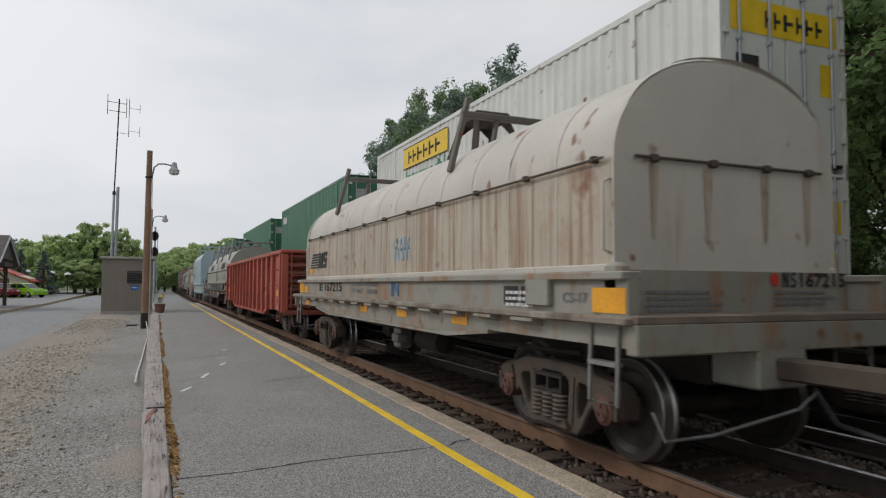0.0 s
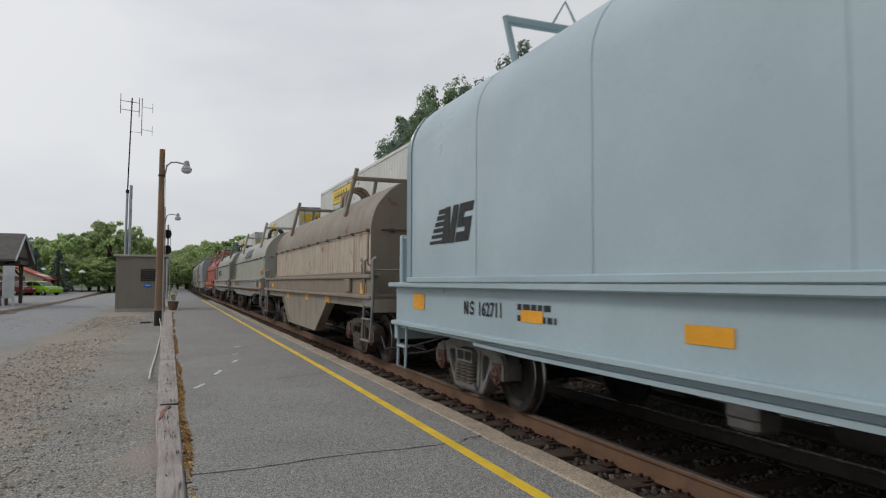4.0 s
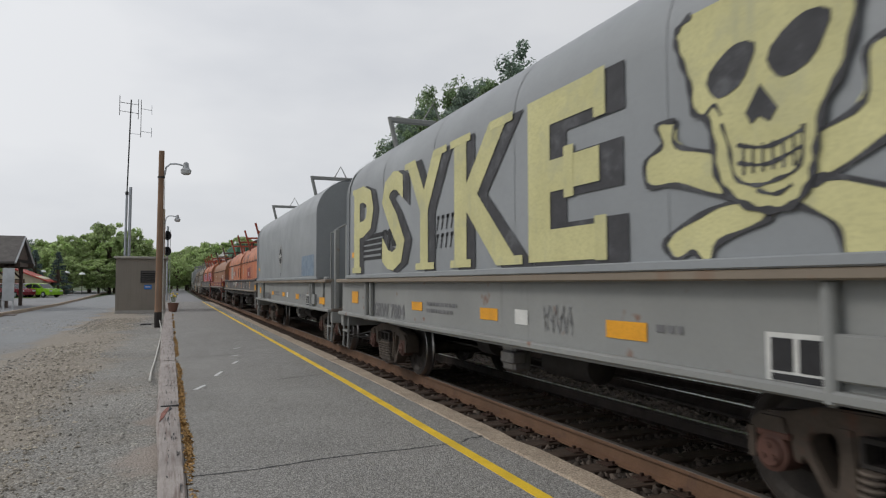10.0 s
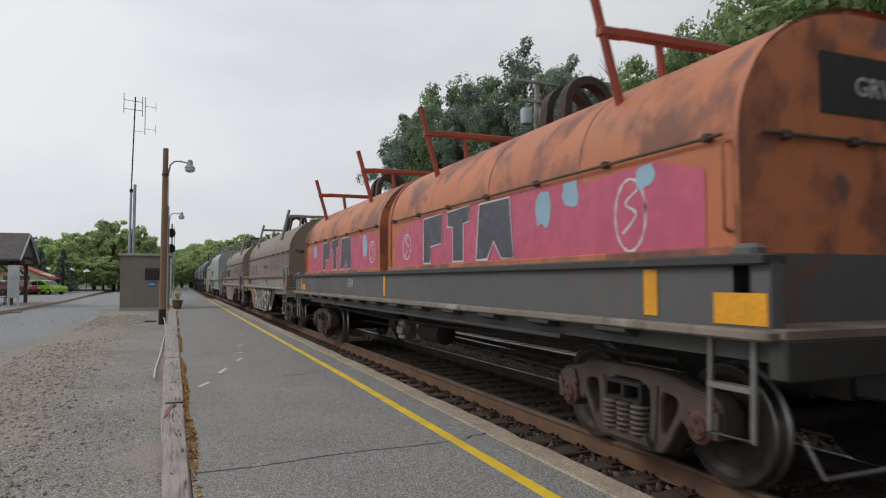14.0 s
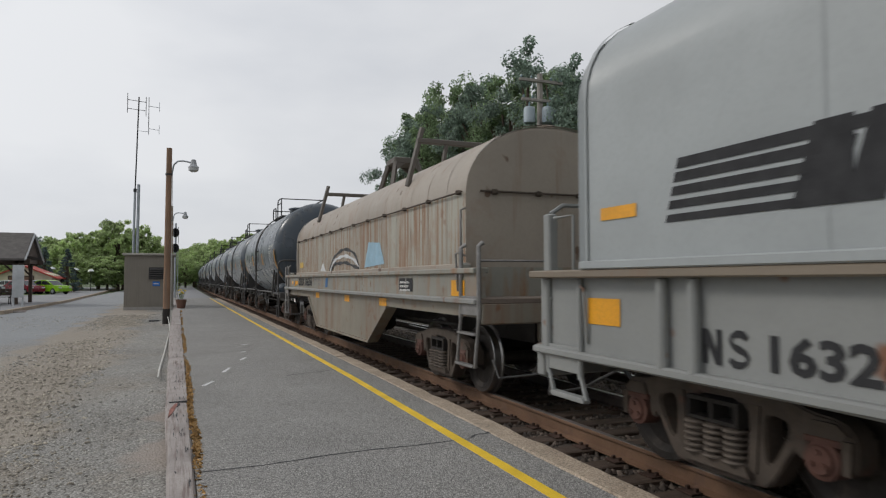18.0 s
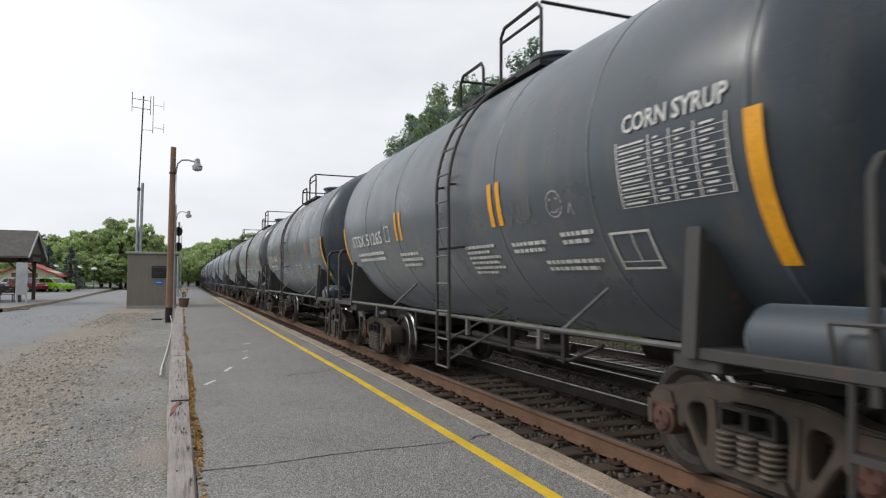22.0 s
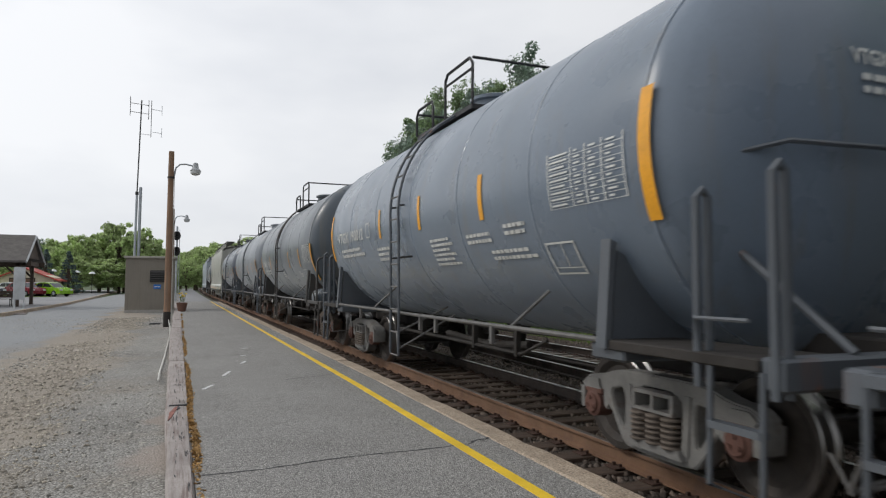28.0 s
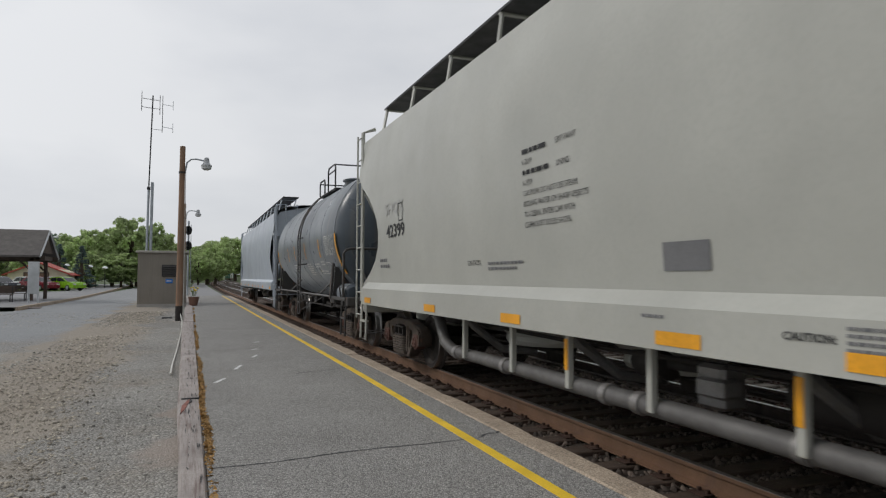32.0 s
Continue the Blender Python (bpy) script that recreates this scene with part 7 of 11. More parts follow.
    shape(root, wall, [(-5.42, 1.28), (-5.36, 1.31), (-5.28, 0.97), (-5.31, 0.96)], M_G_BLACK, "graffiti", 0.009)
    scuff(root, wall, -5.2, 1.36, 0.2, 0.09, M_UNDER, 5, 0.010)
    strokes(root, wall, [[(-5.3, 1.12), (-5.2, 1.16), (-5.14, 1.2)]], 0.008, M_G_BLACK, lift=0.010)
    strokes(root, wall, [[(-4.73, 1.09), (-4.69, 1.0), (-4.63, 0.91), (-4.56, 1.11), (-4.56, 0.92), (-4.49, 1.09)], [(-4.49, 1.09), (-4.52, 0.93), (-4.45, 0.9)], [(-4.45, 0.92), (-4.35, 0.98), (-4.42, 1.04), (-4.46, 0.97)], [(-4.4, 1.12), (-4.36, 1.0), (-4.3, 0.95)], [(-4.31, 1.08), (-4.24, 1.15), (-4.14, 1.2), (-4.2, 1.08), (-4.14, 1.02), (-4.2, 0.96), (-4.27, 1.02)],
                         [(-4.21, 1.0), (-4.08, 1.04), (-4.1, 0.96)], [(-4.21, 0.91), (-4.14, 0.94), (-4.05, 0.88)], [(-4.76, 1.4), (-4.72, 1.25), (-4.7, 1.2)], [(-4.25, 1.45), (-4.2, 1.3), (-4.22, 1.18)], [(-4.63, 0.77), (-4.39, 0.83), (-4.2, 0.8)]], 0.011, M_G_WHITE)
    strokes(root, wall, [[(-4.36, 0.77), (-4.3, 0.8), (-4.13, 0.81)]], 0.016, M_G_WHITE)
    # tall pale scrawl and drips near the leading end
    strokes(root, wall, [[(3.6, 2.26), (3.7, 2.16), (3.62, 2.05), (3.72, 1.98), (3.6, 1.9)], [(3.42, 2.04), (3.6, 1.95), (3.85, 1.88), (3.7, 1.8)], [(3.5, 1.77), (3.7, 1.75), (3.9, 1.71), (3.7, 1.62), (3.62, 1.54)], [(3.75, 1.7), (3.8, 1.5), (3.72, 1.35)], [(3.8, 1.26), (3.7, 1.3), (3.6, 1.2), (3.85, 1.22)]], 0.02, M_G_ICE)
    for q in ([(3.7, 1.11), (3.95, 0.86), (3.9, 1.05), (3.8, 1.1)], [(4.08, 1.35), (4.22, 1.33), (4.38, 1.25), (4.42, 0.98), (4.3, 1.15), (4.12, 1.2)], [(4.8, 1.21), (4.9, 1.1), (4.88, 0.95), (4.78, 1.05)]):
        shape(root, wall, soft_loop(q, 1), M_G_ICE, "graffiti", 0.007)
    shape(root, wall, [(4.6, 1.76), (4.85, 1.78), (4.9, 1.45), (4.63, 1.45)], M_G_BLACK, "graffiti", 0.006)
    strokes(root, wall, [[(4.47, 1.77), (4.85, 1.79), (4.91, 1.44), (4.82, 1.44)], [(4.62, 1.92), (4.68, 1.82)], [(4.85, 1.95), (4.95, 1.86)]], 0.012, M_G_WHITE, smooth=False)
    # faded dark loops
    d = -0.45
    for ln in ([(0.87, 1.73), (0.87, 1.97), (1.07, 2.14), (1.29, 2.16), (1.45, 2.05)], [(2.13, 1.77), (2.13, 1.96), (2.28, 2.04), (2.41, 1.94), (2.38, 1.66), (2.25, 1.59)], [(1.72, 1.71), (1.89, 1.76), (2.08, 1.66), (2.05, 1.52)], [(1.2, 1.07), (1.47, 1.09)], [(1.75, 1.08), (1.99, 1.06), (2.14, 1.22), (2.33, 1.2), (2.28, 1.02), (2.5, 1.03)], [(-0.15, 2.14), (-0.17, 1.71), (0.1, 1.5), (0.35, 1.39)], [(-0.21, 1.38), (-0.15, 1.11), (0.3, 1.04)]):
        strokes(root, wall, [[(u + d, v) for u, v in ln]], 0.017, M_GREYT)
    # black rubbed patches, grime beside the posts, and scrapes
    for u, v, w, h in ((1.74, 1.44, 0.46, 0.17), (0.6, 1.31, 0.38, 0.3), (4.5, 1.42, 0.3, 0.12), (-1.2, 1.6, 0.44, 0.28), (-6.9, 1.46, 0.34, 0.26), (-6.45, 1.34, 0.3, 0.36), (-7.2, 1.2, 0.34, 0.1), (2.3, 1.36, 0.14, 0.2), (-3.3, 1.5, 0.3, 0.22)):
        scuff(root, wall, u, v, w, h, P_BLACK, int(u * 10) + 90, 0.007)
    rg = random.Random(14)
    for q in range(13):
        x = -6.07 + 1.033 * q + 0.12
        if rg.random() < 0.75:
            scuff(root, wall, x + 0.02, rg.uniform(0.85, 1.2), 0.07, rg.uniform(0.25, 0.6), P_GON_END, 30 + q, 0.006)
        if rg.random() < 0.6:
            scuff(root, wall, x + rg.uniform(0.2, 0.6), rg.uniform(1.3, 2.3), rg.uniform(0.25, 0.5), 0.05, P_GON_END, 60 + q, 0.006)


def tank_car(i, root, hl, fr, rr, c):
    P = c["paint"]
    R, zc = 1.67, 2.635
    prof = []
    D = 0.62
    for j in range(8):
        a = math.pi / 2 * j / 7
        prof.append((-hl - D * math.cos(a), max(0.02, R * math.sin(a))))
    for k in (-0.66, -0.33, 0.0, 0.33, 0.66):
        prof.append((hl * k, R + 0.0))
    prof += [(-x, r) for x, r in reversed(prof[:8])]
    part("tank", Geo().lathe(prof, "x", (0, 0, zc), 56).mesh("tank", 50), P, root)
    for x in [hl * k for k in (-1.0, -0.68, -0.34, 0.0, 0.34, 0.68, 1.0)]:
        part("weld_seam", shared(("weld_seam", P.name), lambda: Geo().lathe([(-0.02, R + 0.001), (-0.014, R + 0.005), (0.014, R + 0.005), (0.02, R + 0.001)], "x", (0, 0, zc), 56).mesh("weld_seam", 50, False)), P, root, at=(x, 0, 0))
    F = P_FRAME_BLACK if P in (P_TANK, P_TANK_DUSTY) else P_FRAME_BLUE
    ex = hl + 1.25
    for s in (1, -1):
        e, cc = s * ex, fr if s > 0 else -rr
        part("stub_sill", Geo().box(min(e, e - s * 3.2), max(e, e - s * 3.2), -0.3, 0.3, 0.72, 1.2, 0.02), M_UNDER, root)
        # saddle and bolster plates
        xb = s * (hl - 0.53)
        sad = [(-1.6, 1.02), (-1.54, 1.84), (-1.42, 1.78), (-1.0, 1.30), (0.0, 0.97), (1.0, 1.30), (1.42, 1.78), (1.54, 1.84), (1.6, 1.02)]
        part("saddle", Geo().prism([(y * 0.99, z) for y, z in sad], xb - 0.04, xb + 0.04, "x"), F, root)
        part("saddle_flange", Geo().prism([(-1.66, 1.06), (-1.61, 1.06), (-1.545, 1.9), (-1.6, 1.93)], xb - 0.065, xb + 0.065, "x"), F, root)
        part("bolster", Geo().box(xb - 0.22, xb + 0.22, -1.6, 1.6, 0.96, 1.10, 0.02), F, root)
        a, b = sorted((xb, e - s * 0.25))
        for y0, y1 in ((-1.63, -0.95), (0.95, 1.63)):
            part("end_platform", Geo().box(a, b, y0, y1, 1.05, 1.13, 0.01), F if i != 29 else M_UNDER, root)
        part("end_sill", Geo().box(min(e - s * 0.1, e - s * 0.28), max(e - s * 0.1, e - s * 0.28), -1.6, 1.6, 0.94, 1.14, 0.02), F, root)
        # end hoop handrail
        hx, hz = (e - s * 0.15 if i == 29 else s * (hl + 0.72)), 2.22
        if i != 29:
            part("end_handrail", Geo().tube([(hx, -1.6, 0.95), (hx, -1.6, hz - 0.12), (hx, -1.54, hz - 0.03), (hx, -1.42, hz), (hx, 1.42, hz), (hx, 1.54, hz - 0.03), (hx, 1.6, hz - 0.12), (hx, 1.6, 0.95)], 0.03, 6), F, root)
        if i == 29:
            for q, z in ((0.0, hz + 0.06), (0.62, hz - 0.02)):
                for y in (-1.6, 1.5):
                    part("end_handrail", Geo().tube([(hx - s * q, y, 0.9), (hx - s * q, y, z - 0.05), (hx - s * q, y + 0.05, z), (hx - s * q, y + 0.1, z - 0.05), (hx - s * q, y + 0.1, 0.9)], 0.03, 6), F, root)
            part("end_rod", Geo().tube([(s * (hl + 0.3), -1.3, 2.46), (s * (hl + 0.62), -0.9, 2.56), (s * (hl + 0.78), 0.9, 2.56)], 0.02, 6), F, root)
        for y0, y1 in ((-0.95, -1.1), (0.95, 1.1)):
            part("end_brace", Geo().tube([(hx, y0, 1.15), (s * (hl + 0.1), y1, 2.0)], 0.03, 6), F, root)
        stirrup(root, e - s * 0.45, -1.6, 1.05, F, 0.42, 0.75)
        part("grab_iron", Geo().tube([(e - s * 0.3, -1.64, 1.35), (e - s * 0.75, -1.64, 1.35), (e - s * 0.75, -1.6, 1.12)], 0.016, 6), F, root)
        coupler(root, e, cc, s)
    if i != 29:
        part("brake_reservoir", Geo().lathe([(-0.5, 0.04), (-0.48, 0.15), (-0.4, 0.215), (0.4, 0.215), (0.48, 0.15), (0.5, 0.04)], "x", (hl + 0.28, -1.36, 1.215), 20), c.get("reservoir", P), root)
    if i != 29:
        part("brake_housing", Geo().box(hl + 0.62, hl + 0.85, -0.55, -0.1, 1.75, 2.2, 0.03).tube([(hl + 0.7, -0.3, 1.8), (hl + 0.7, -0.3, 1.15)], 0.03, 6), M_UNDER, root)
        part("brake_valve", Geo().box(hl + 0.66, hl + 0.8, 0.2, 0.65, 1.3, 1.55, 0.03), M_UNDER, root)
        brake_wheel(root, hl + 0.98, 0.12, 1.92, F, 0.27, True)
        part("end_pipe", Geo().tube([(hl + 0.8, -1.3, 1.2), (hl + 0.85, -0.6, 1.24), (hl + 0.85, 0.8, 1.24), (hl + 0.8, 1.3, 1.3)], 0.025, 6), F, root)
        part("brake_rigging", Geo().tube([(hl + 0.7, 0.35, 1.9), (hl + 0.75, 0.95, 1.2)], 0.035, 6).tube([(hl + 0.75, 0.1, 1.65), (hl + 0.8, 0.5, 1.18)], 0.02, 6), M_UNDER, root)
    # side running pipe between the bolsters
    xb = hl - 0.53
    for y in (-1.62, 1.62):
        part("side_handrail", Geo().tube([(-xb, y, 1.13), (-1.0, y, 1.13), (-0.2, y, 1.12), (1.0, y, 1.12), (xb, y, 1.12)], 0.024, 8), M_RAILING, root)
        for x in (-xb * 0.43, xb * (0.5 if i == 30 else 0.66)):
            part("rail_brace", Geo().tube([(x, y, 1.13), (x + 0.2, y * 0.79, 1.5)], 0.02, 6), M_RAILING, root)
    # ladder, dome platform and railing
    lx = c.get("ladder", -0.15)
    pts = []
    for j in range(14):
        v = zc + (math.pi / 2 * R * 0.74) * j / 13
        a = (v - zc) / R
        pts.append((-(R + 0.09) * math.cos(a), zc + (R + 0.09) * math.sin(a)))
    low = [(-1.74, 0.5), (-1.74, 1.2), (-1.75, zc - 0.35)]
    path = low + pts
    lad = part("ladder", Geo().tube([(lx - 0.2, y, z) for y, z in path], 0.021, 6), c.get("ladder_paint", F), root)
    part("stile", Geo().tube([(lx + 0.2, y, z) for y, z in path], 0.021, 6), c.get("ladder_paint", F), lad)
    rung = shared("tank_rung", lambda: Geo().tube([(-0.2, 0, 0), (0.2, 0, 0)], 0.014, 5).mesh("rung"))
    tot = 0.0
    for (y0, z0), (y1, z1) in zip(path, path[1:]):
        d = math.hypot(y1 - y0, z1 - z0)
        while tot <= d:
            f = tot / d
            part("rung", rung, M_RAILING, lad, at=(lx, y0 + (y1 - y0) * f, z0 + (z1 - z0) * f))
            tot += 0.34
        tot -= d
    for z in (1.95, zc + 0.1):
        for q in (-0.2, 0.2):
            part("ladder_bracket", shared(("tank_bracket", z), lambda: Geo().tube([(0, -1.75, z), (0, -R * 0.9, z + 0.03)], 0.016, 5).mesh("ladder_bracket")), F, lad, at=(lx + q, 0, 0))
    for z0, x1, y1, z1 in ((0.85, lx + 0.2, -0.95, 1.22), (0.6, lx + 0.35, -0.9, 1.1)):
        part("ladder_brace", Geo().tube([(lx + 0.2, -1.74, z0), (x1, y1, z1)], 0.015, 6), M_RAILING, lad)
    zt = zc + R
    lx -= 0.45
    part("walkway", Geo().box(lx - 1.1, lx + 1.3, -0.85, -0.4, zt - 0.16, zt - 0.09).box(lx - 1.1, lx + 1.3, 0.4, 0.85, zt - 0.16, zt - 0.09), M_DARK, root)
    part("manway", Geo().lathe([(zt - 0.15, 0.36), (zt + 0.22, 0.36), (zt + 0.24, 0.42), (zt + 0.29, 0.42), (zt + 0.33, 0.3)], "z", (lx + 0.35, 0, 0), 20), P, root)
    part("valve_housing", Geo().lathe([(zt - 0.1, 0.22), (zt + 0.25, 0.22), (zt + 0.3, 0.16)], "z", (lx - 0.55, 0, 0), 14), P, root)
    rz = zt + 0.6
    for y in (-0.86, 0.86):
        part("top_railing", Geo().tube([(lx - 1.1, y, zt - 0.1), (lx - 1.1, y, rz - 0.12), (lx - 1.0, y, rz), (lx + 1.25, y, rz), (lx + 1.35, y, rz - 0.1), (lx + 1.35, y, zt - 0.1)] if y > 0 else [(lx + 0.28, y, zt - 0.12), (lx + 0.28, y, rz - 0.1), (lx + 0.38, y, rz), (lx + 1.25, y, rz), (lx + 1.35, y, rz - 0.1), (lx + 1.35, y, zt - 0.1)], 0.024, 6), M_DARK, root)
        part("top_railing", Geo().tube([(lx - 1.1 if y > 0 else lx + 0.28, y, zt + 0.42), (lx + 1.35, y, zt + 0.42)], 0.02, 6), M_DARK, root)
    part("top_railing", Geo().tube([(lx - 1.1, -0.86, zt - 0.1), (lx - 1.1, -0.86, rz - 0.35), (lx - 1.0, -0.86, rz - 0.25), (lx - 0.35, -0.86, rz - 0.25), (lx - 0.28, -0.86, rz - 0.35), (lx - 0.28, -0.86, zt - 0.12)], 0.024, 6), M_DARK, root)
    for x in (lx - 1.1, lx + 1.35):
        part("top_railing", Geo().tube([(x, -0.86, rz - (0.3 if x < lx else 0.02)), (x, 0.86, rz - (0.3 if x < lx else 0.02))], 0.022, 6), M_DARK, root)
    part("outlet", Geo().lathe([(0.50, 0.07), (0.53, 0.14), (0.68, 0.14), (0.72, 0.09), (0.85, 0.10), (1.05, 0.26)], "z", (0.3, 0, 0), 16), M_UNDER, root)
    part("heater_pipe", Geo().tube([(-1.2, -0.55, 0.75), (0.3, -0.5, 0.68), (1.6, -0.55, 0.78)], 0.05, 8), M_UNDER, root)
    part("brake_pipe", Geo().tube([(-xb, -0.6, 1.0), (-1.0, -0.7, 0.98), (1.2, -0.65, 0.95), (xb, -0.6, 1.0)], 0.025, 6), M_UNDER, root)
    part("brake_cylinder", Geo().lathe([(-0.3, 0.05), (-0.28, 0.17), (0.12, 0.17), (0.14, 0.06), (0.6, 0.04)], "x", (-1.7, 0.3, 0.74), 14), M_UNDER, root)
    part("air_reservoir", Geo().lathe([(-0.6, 0.03), (-0.55, 0.17), (0.55, 0.17), (0.6, 0.03)], "x", (2.1, 0.6, 0.8), 14), M_UNDER, root)
    part("coil_pipe", Geo().tube([(-2.6, -1.05, 0.95), (-2.4, -1.1, 0.78), (2.4, -1.1, 0.76), (2.9, -1.05, 0.95)], 0.022, 6), M_UNDER, root)
    part("brake_rod", Geo().tube([(-xb + 0.8, -0.3, 0.62), (xb - 0.8, -0.3, 0.62)], 0.02, 6), M_UNDER, root)
    for x in (-2.3, -0.9, 1.1, 2.3):
        part("pipe_hanger", shared("tank_hanger", lambda: Geo().box(-0.03, 0.03, -1.13, -1.07, 0.72, 1.1).mesh("pipe_hanger")), M_UNDER, root, at=(x, 0, 0))
    for x in (-2.9, 0.4, 1.0, 2.7):
        part("rail_post", shared("tank_rail_post", lambda: Geo().box(-0.03, 0.03, -1.64, -1.60, 0.92, 1.14).mesh("rail_post")), M_RAILING, root, at=(x, 0, 0))
    for x in (-hl + 0.53, hl - 0.53):
        truck(root, x, i, c.get("truck", M_TRUCK))
    wall = Side(0, (zc, R))
    T = c.get("ink", M_WHITE)
    # reflector stripes
    for x, v0, v1, w in c["stripes"]:
        part("reflector", patch(Geo(), wall, x - w, x + w, v0, v1, 0.008, 8).mesh("reflector", 30, False), M_REFLECT, root)
    d = c.get("up", 0.0)
    if c.get("mark"):
        fit_text(root, wall, c["mark"], -hl + 0.62, c.get("mark_end", -2.62), 2.17 + d, 2.39 + d, T, 0.012, bold=0.017)
        g = Geo()
        for q in ((-2.42, -2.40, 2.18, 2.44), (-2.2, -2.18, 2.18, 2.44), (-2.42, -2.18, 2.18, 2.2), (-2.42, -2.18, 2.42, 2.44)):
            patch(g, wall, *[q[0], q[1], q[2] + d, q[3] + d], 0.012, 2)
        part("plate_mark", g.mesh("plate_mark", 0, False), T, root)
        if i == 19:
            fit_text(root, wall, "LD LMT  221700 LB", -hl + 0.85, -hl + 2.55, 1.99, 2.09, T, 0.012, bold=0.02)
            fit_text(root, wall, "LT WT    64300 LB", -hl + 0.9, -hl + 2.55, 1.84, 1.94, T, 0.012, bold=0.02)
        else:
            bars(root, wall, -hl + 0.85, 1.99 + d, 1.7, 2, 0.07, T, i, lift=0.012)
    small = {31: ((-0.28, 1.86, 0.4, 3, 0.05),),
             32: ((-2.5, 1.95, 1.0, 1, 0.05), (-2.52, 1.87, 2.05, 1, 0.05), (-2.55, 1.80, 1.3, 2, 0.05), (-2.6, 1.66, 2.0, 1, 0.05)),
             30: ((-0.2, 1.9, 0.5, 4, 0.05), (2.9, 1.86, 0.3, 1, 0.05), (2.95, 1.79, 0.6, 1, 0.05), (2.98, 1.72, 0.35, 1, 0.05)),
             24: ((-1.75, 2.03, 1.0, 2, 0.055), (-1.8, 1.82, 0.85, 3, 0.05), (-1.85, 1.55, 0.95, 1, 0.045), (0.62, 2.0, 1.25, 2, 0.07), (0.6, 1.74, 1.1, 2, 0.07)),
             23: ((-1.87, 1.95, 0.8, 4, 0.045), (0.72, 1.95, 0.7, 1, 0.045), (0.72, 1.86, 0.5, 8, 0.045), (0.3, 1.42, 0.5, 4, 0.04), (1.6, 1.94, 0.55, 2, 0.05), (2.85, 1.94, 0.45, 2, 0.05))}
    for u, v, w_, n_rows, h_ in small.get(i, ((-1.87, 1.92 + d, 1.0, 3, 0.06), (0.73, 1.92 + d, 0.85, 6, 0.045), (1.95, 1.90 + d, 0.75, 2, 0.05), (2.95, 1.95 + d, 0.55, 2, 0.05), (2.5, 1.68 + d, 1.0, 2, 0.05))):
        bars(root, wall, u, v, w_, n_rows, h_, T, i + 50 + n_rows, lift=0.012)
    u0, v0 = c.get("table_at", 3.93), 2.12 + d * 0.6
    if c.get("table", True):
        g = Geo()
        for r_ in range(9):
            vv = v0 + 0.055 * r_
            patch(g, wall, u0, u0 + 1.13, vv - 0.004, vv, 0.012)
            for q, (a, b) in enumerate(((0.02, 0.36), (0.42, 0.56), (0.64, 0.78), (0.88, 1.04))):
                patch(g, wall, u0 + a + 0.02, u0 + b - 0.02 - 0.05 * ((r_ + q) % 3 == 0), vv + 0.018, vv + 0.034, 0.012)
        for a in (0.0, 0.38, 0.6, 0.84, 1.12):
            patch(g, wall, u0 + a, u0 + a + 0.014, v0 - 0.006, v0 + 0.5, 0.012, 6)
        part("data_table", g.mesh("data_table", 0, False), T, root, "white stencilled data table")
    if c.get("word"):
        letter(root, wall, c["word"], u0 + 0.08, v0 + 0.56, 0.19, T, 0.92, 0.004, 0.014)
    if c.get("brand"):
        rr_ = random.Random(5)
        u = 0.95
        for w_ in (0.27, 0.25, 0.27, 0.24, 0.30, 0.24, 0.28, 0.24, 0.25):
            g = patch(Geo(), wall, u + 0.03, u + 0.125, 2.92, 3.21, 0.014, 3, 0.18)
            top_ = rr_.random() > 0.4
            patch(g, wall, u + (0.05 if top_ else 0), u + w_, 3.15 if top_ else 2.92, 3.21 if top_ else 2.98, 0.016, 1, 0.18)
            part("brand_bar", g.mesh("brand_bar", 0, False), T, root, "pale bold lettering bar")
            u += w_ + 0.07
    # consignment panel
    g = Geo()
    for a, b, c_, d_ in ((3.68, 3.70, 1.6, 1.94), (4.16, 4.18, 1.6, 1.94), (3.68, 4.18, 1.6, 1.62), (3.68, 4.18, 1.92, 1.94), (3.95, 3.96, 1.68, 1.94), (3.68, 4.18, 1.67, 1.68)):
        patch(g, wall, a, b, c_, d_, 0.012, 2)
    part("placard_frame", g.mesh("placard_frame", 0, False), T, root)
    if c.get("endmark"):
        hx = hl + D
        fx = lambda y, z: hl + D * math.sqrt(max(0.0, 1 - (y * y + (z - zc) ** 2) / R ** 2)) + 0.015

        class Bulge:
            def at(self, u, v, lift=0.0):
                return (fx(u, v), u, v)
        zm = 3.2 if i >= 28 else 3.0
        fit_text(root, Bulge(), c["endmark"], -0.22, 0.7 if len(c["endmark"]) > 5 else 0.18, zm, zm + 0.13, T)
        bars(root, Bulge(), -0.14, zm - 0.12, 0.8, 2, 0.065, T, i)
    return wall


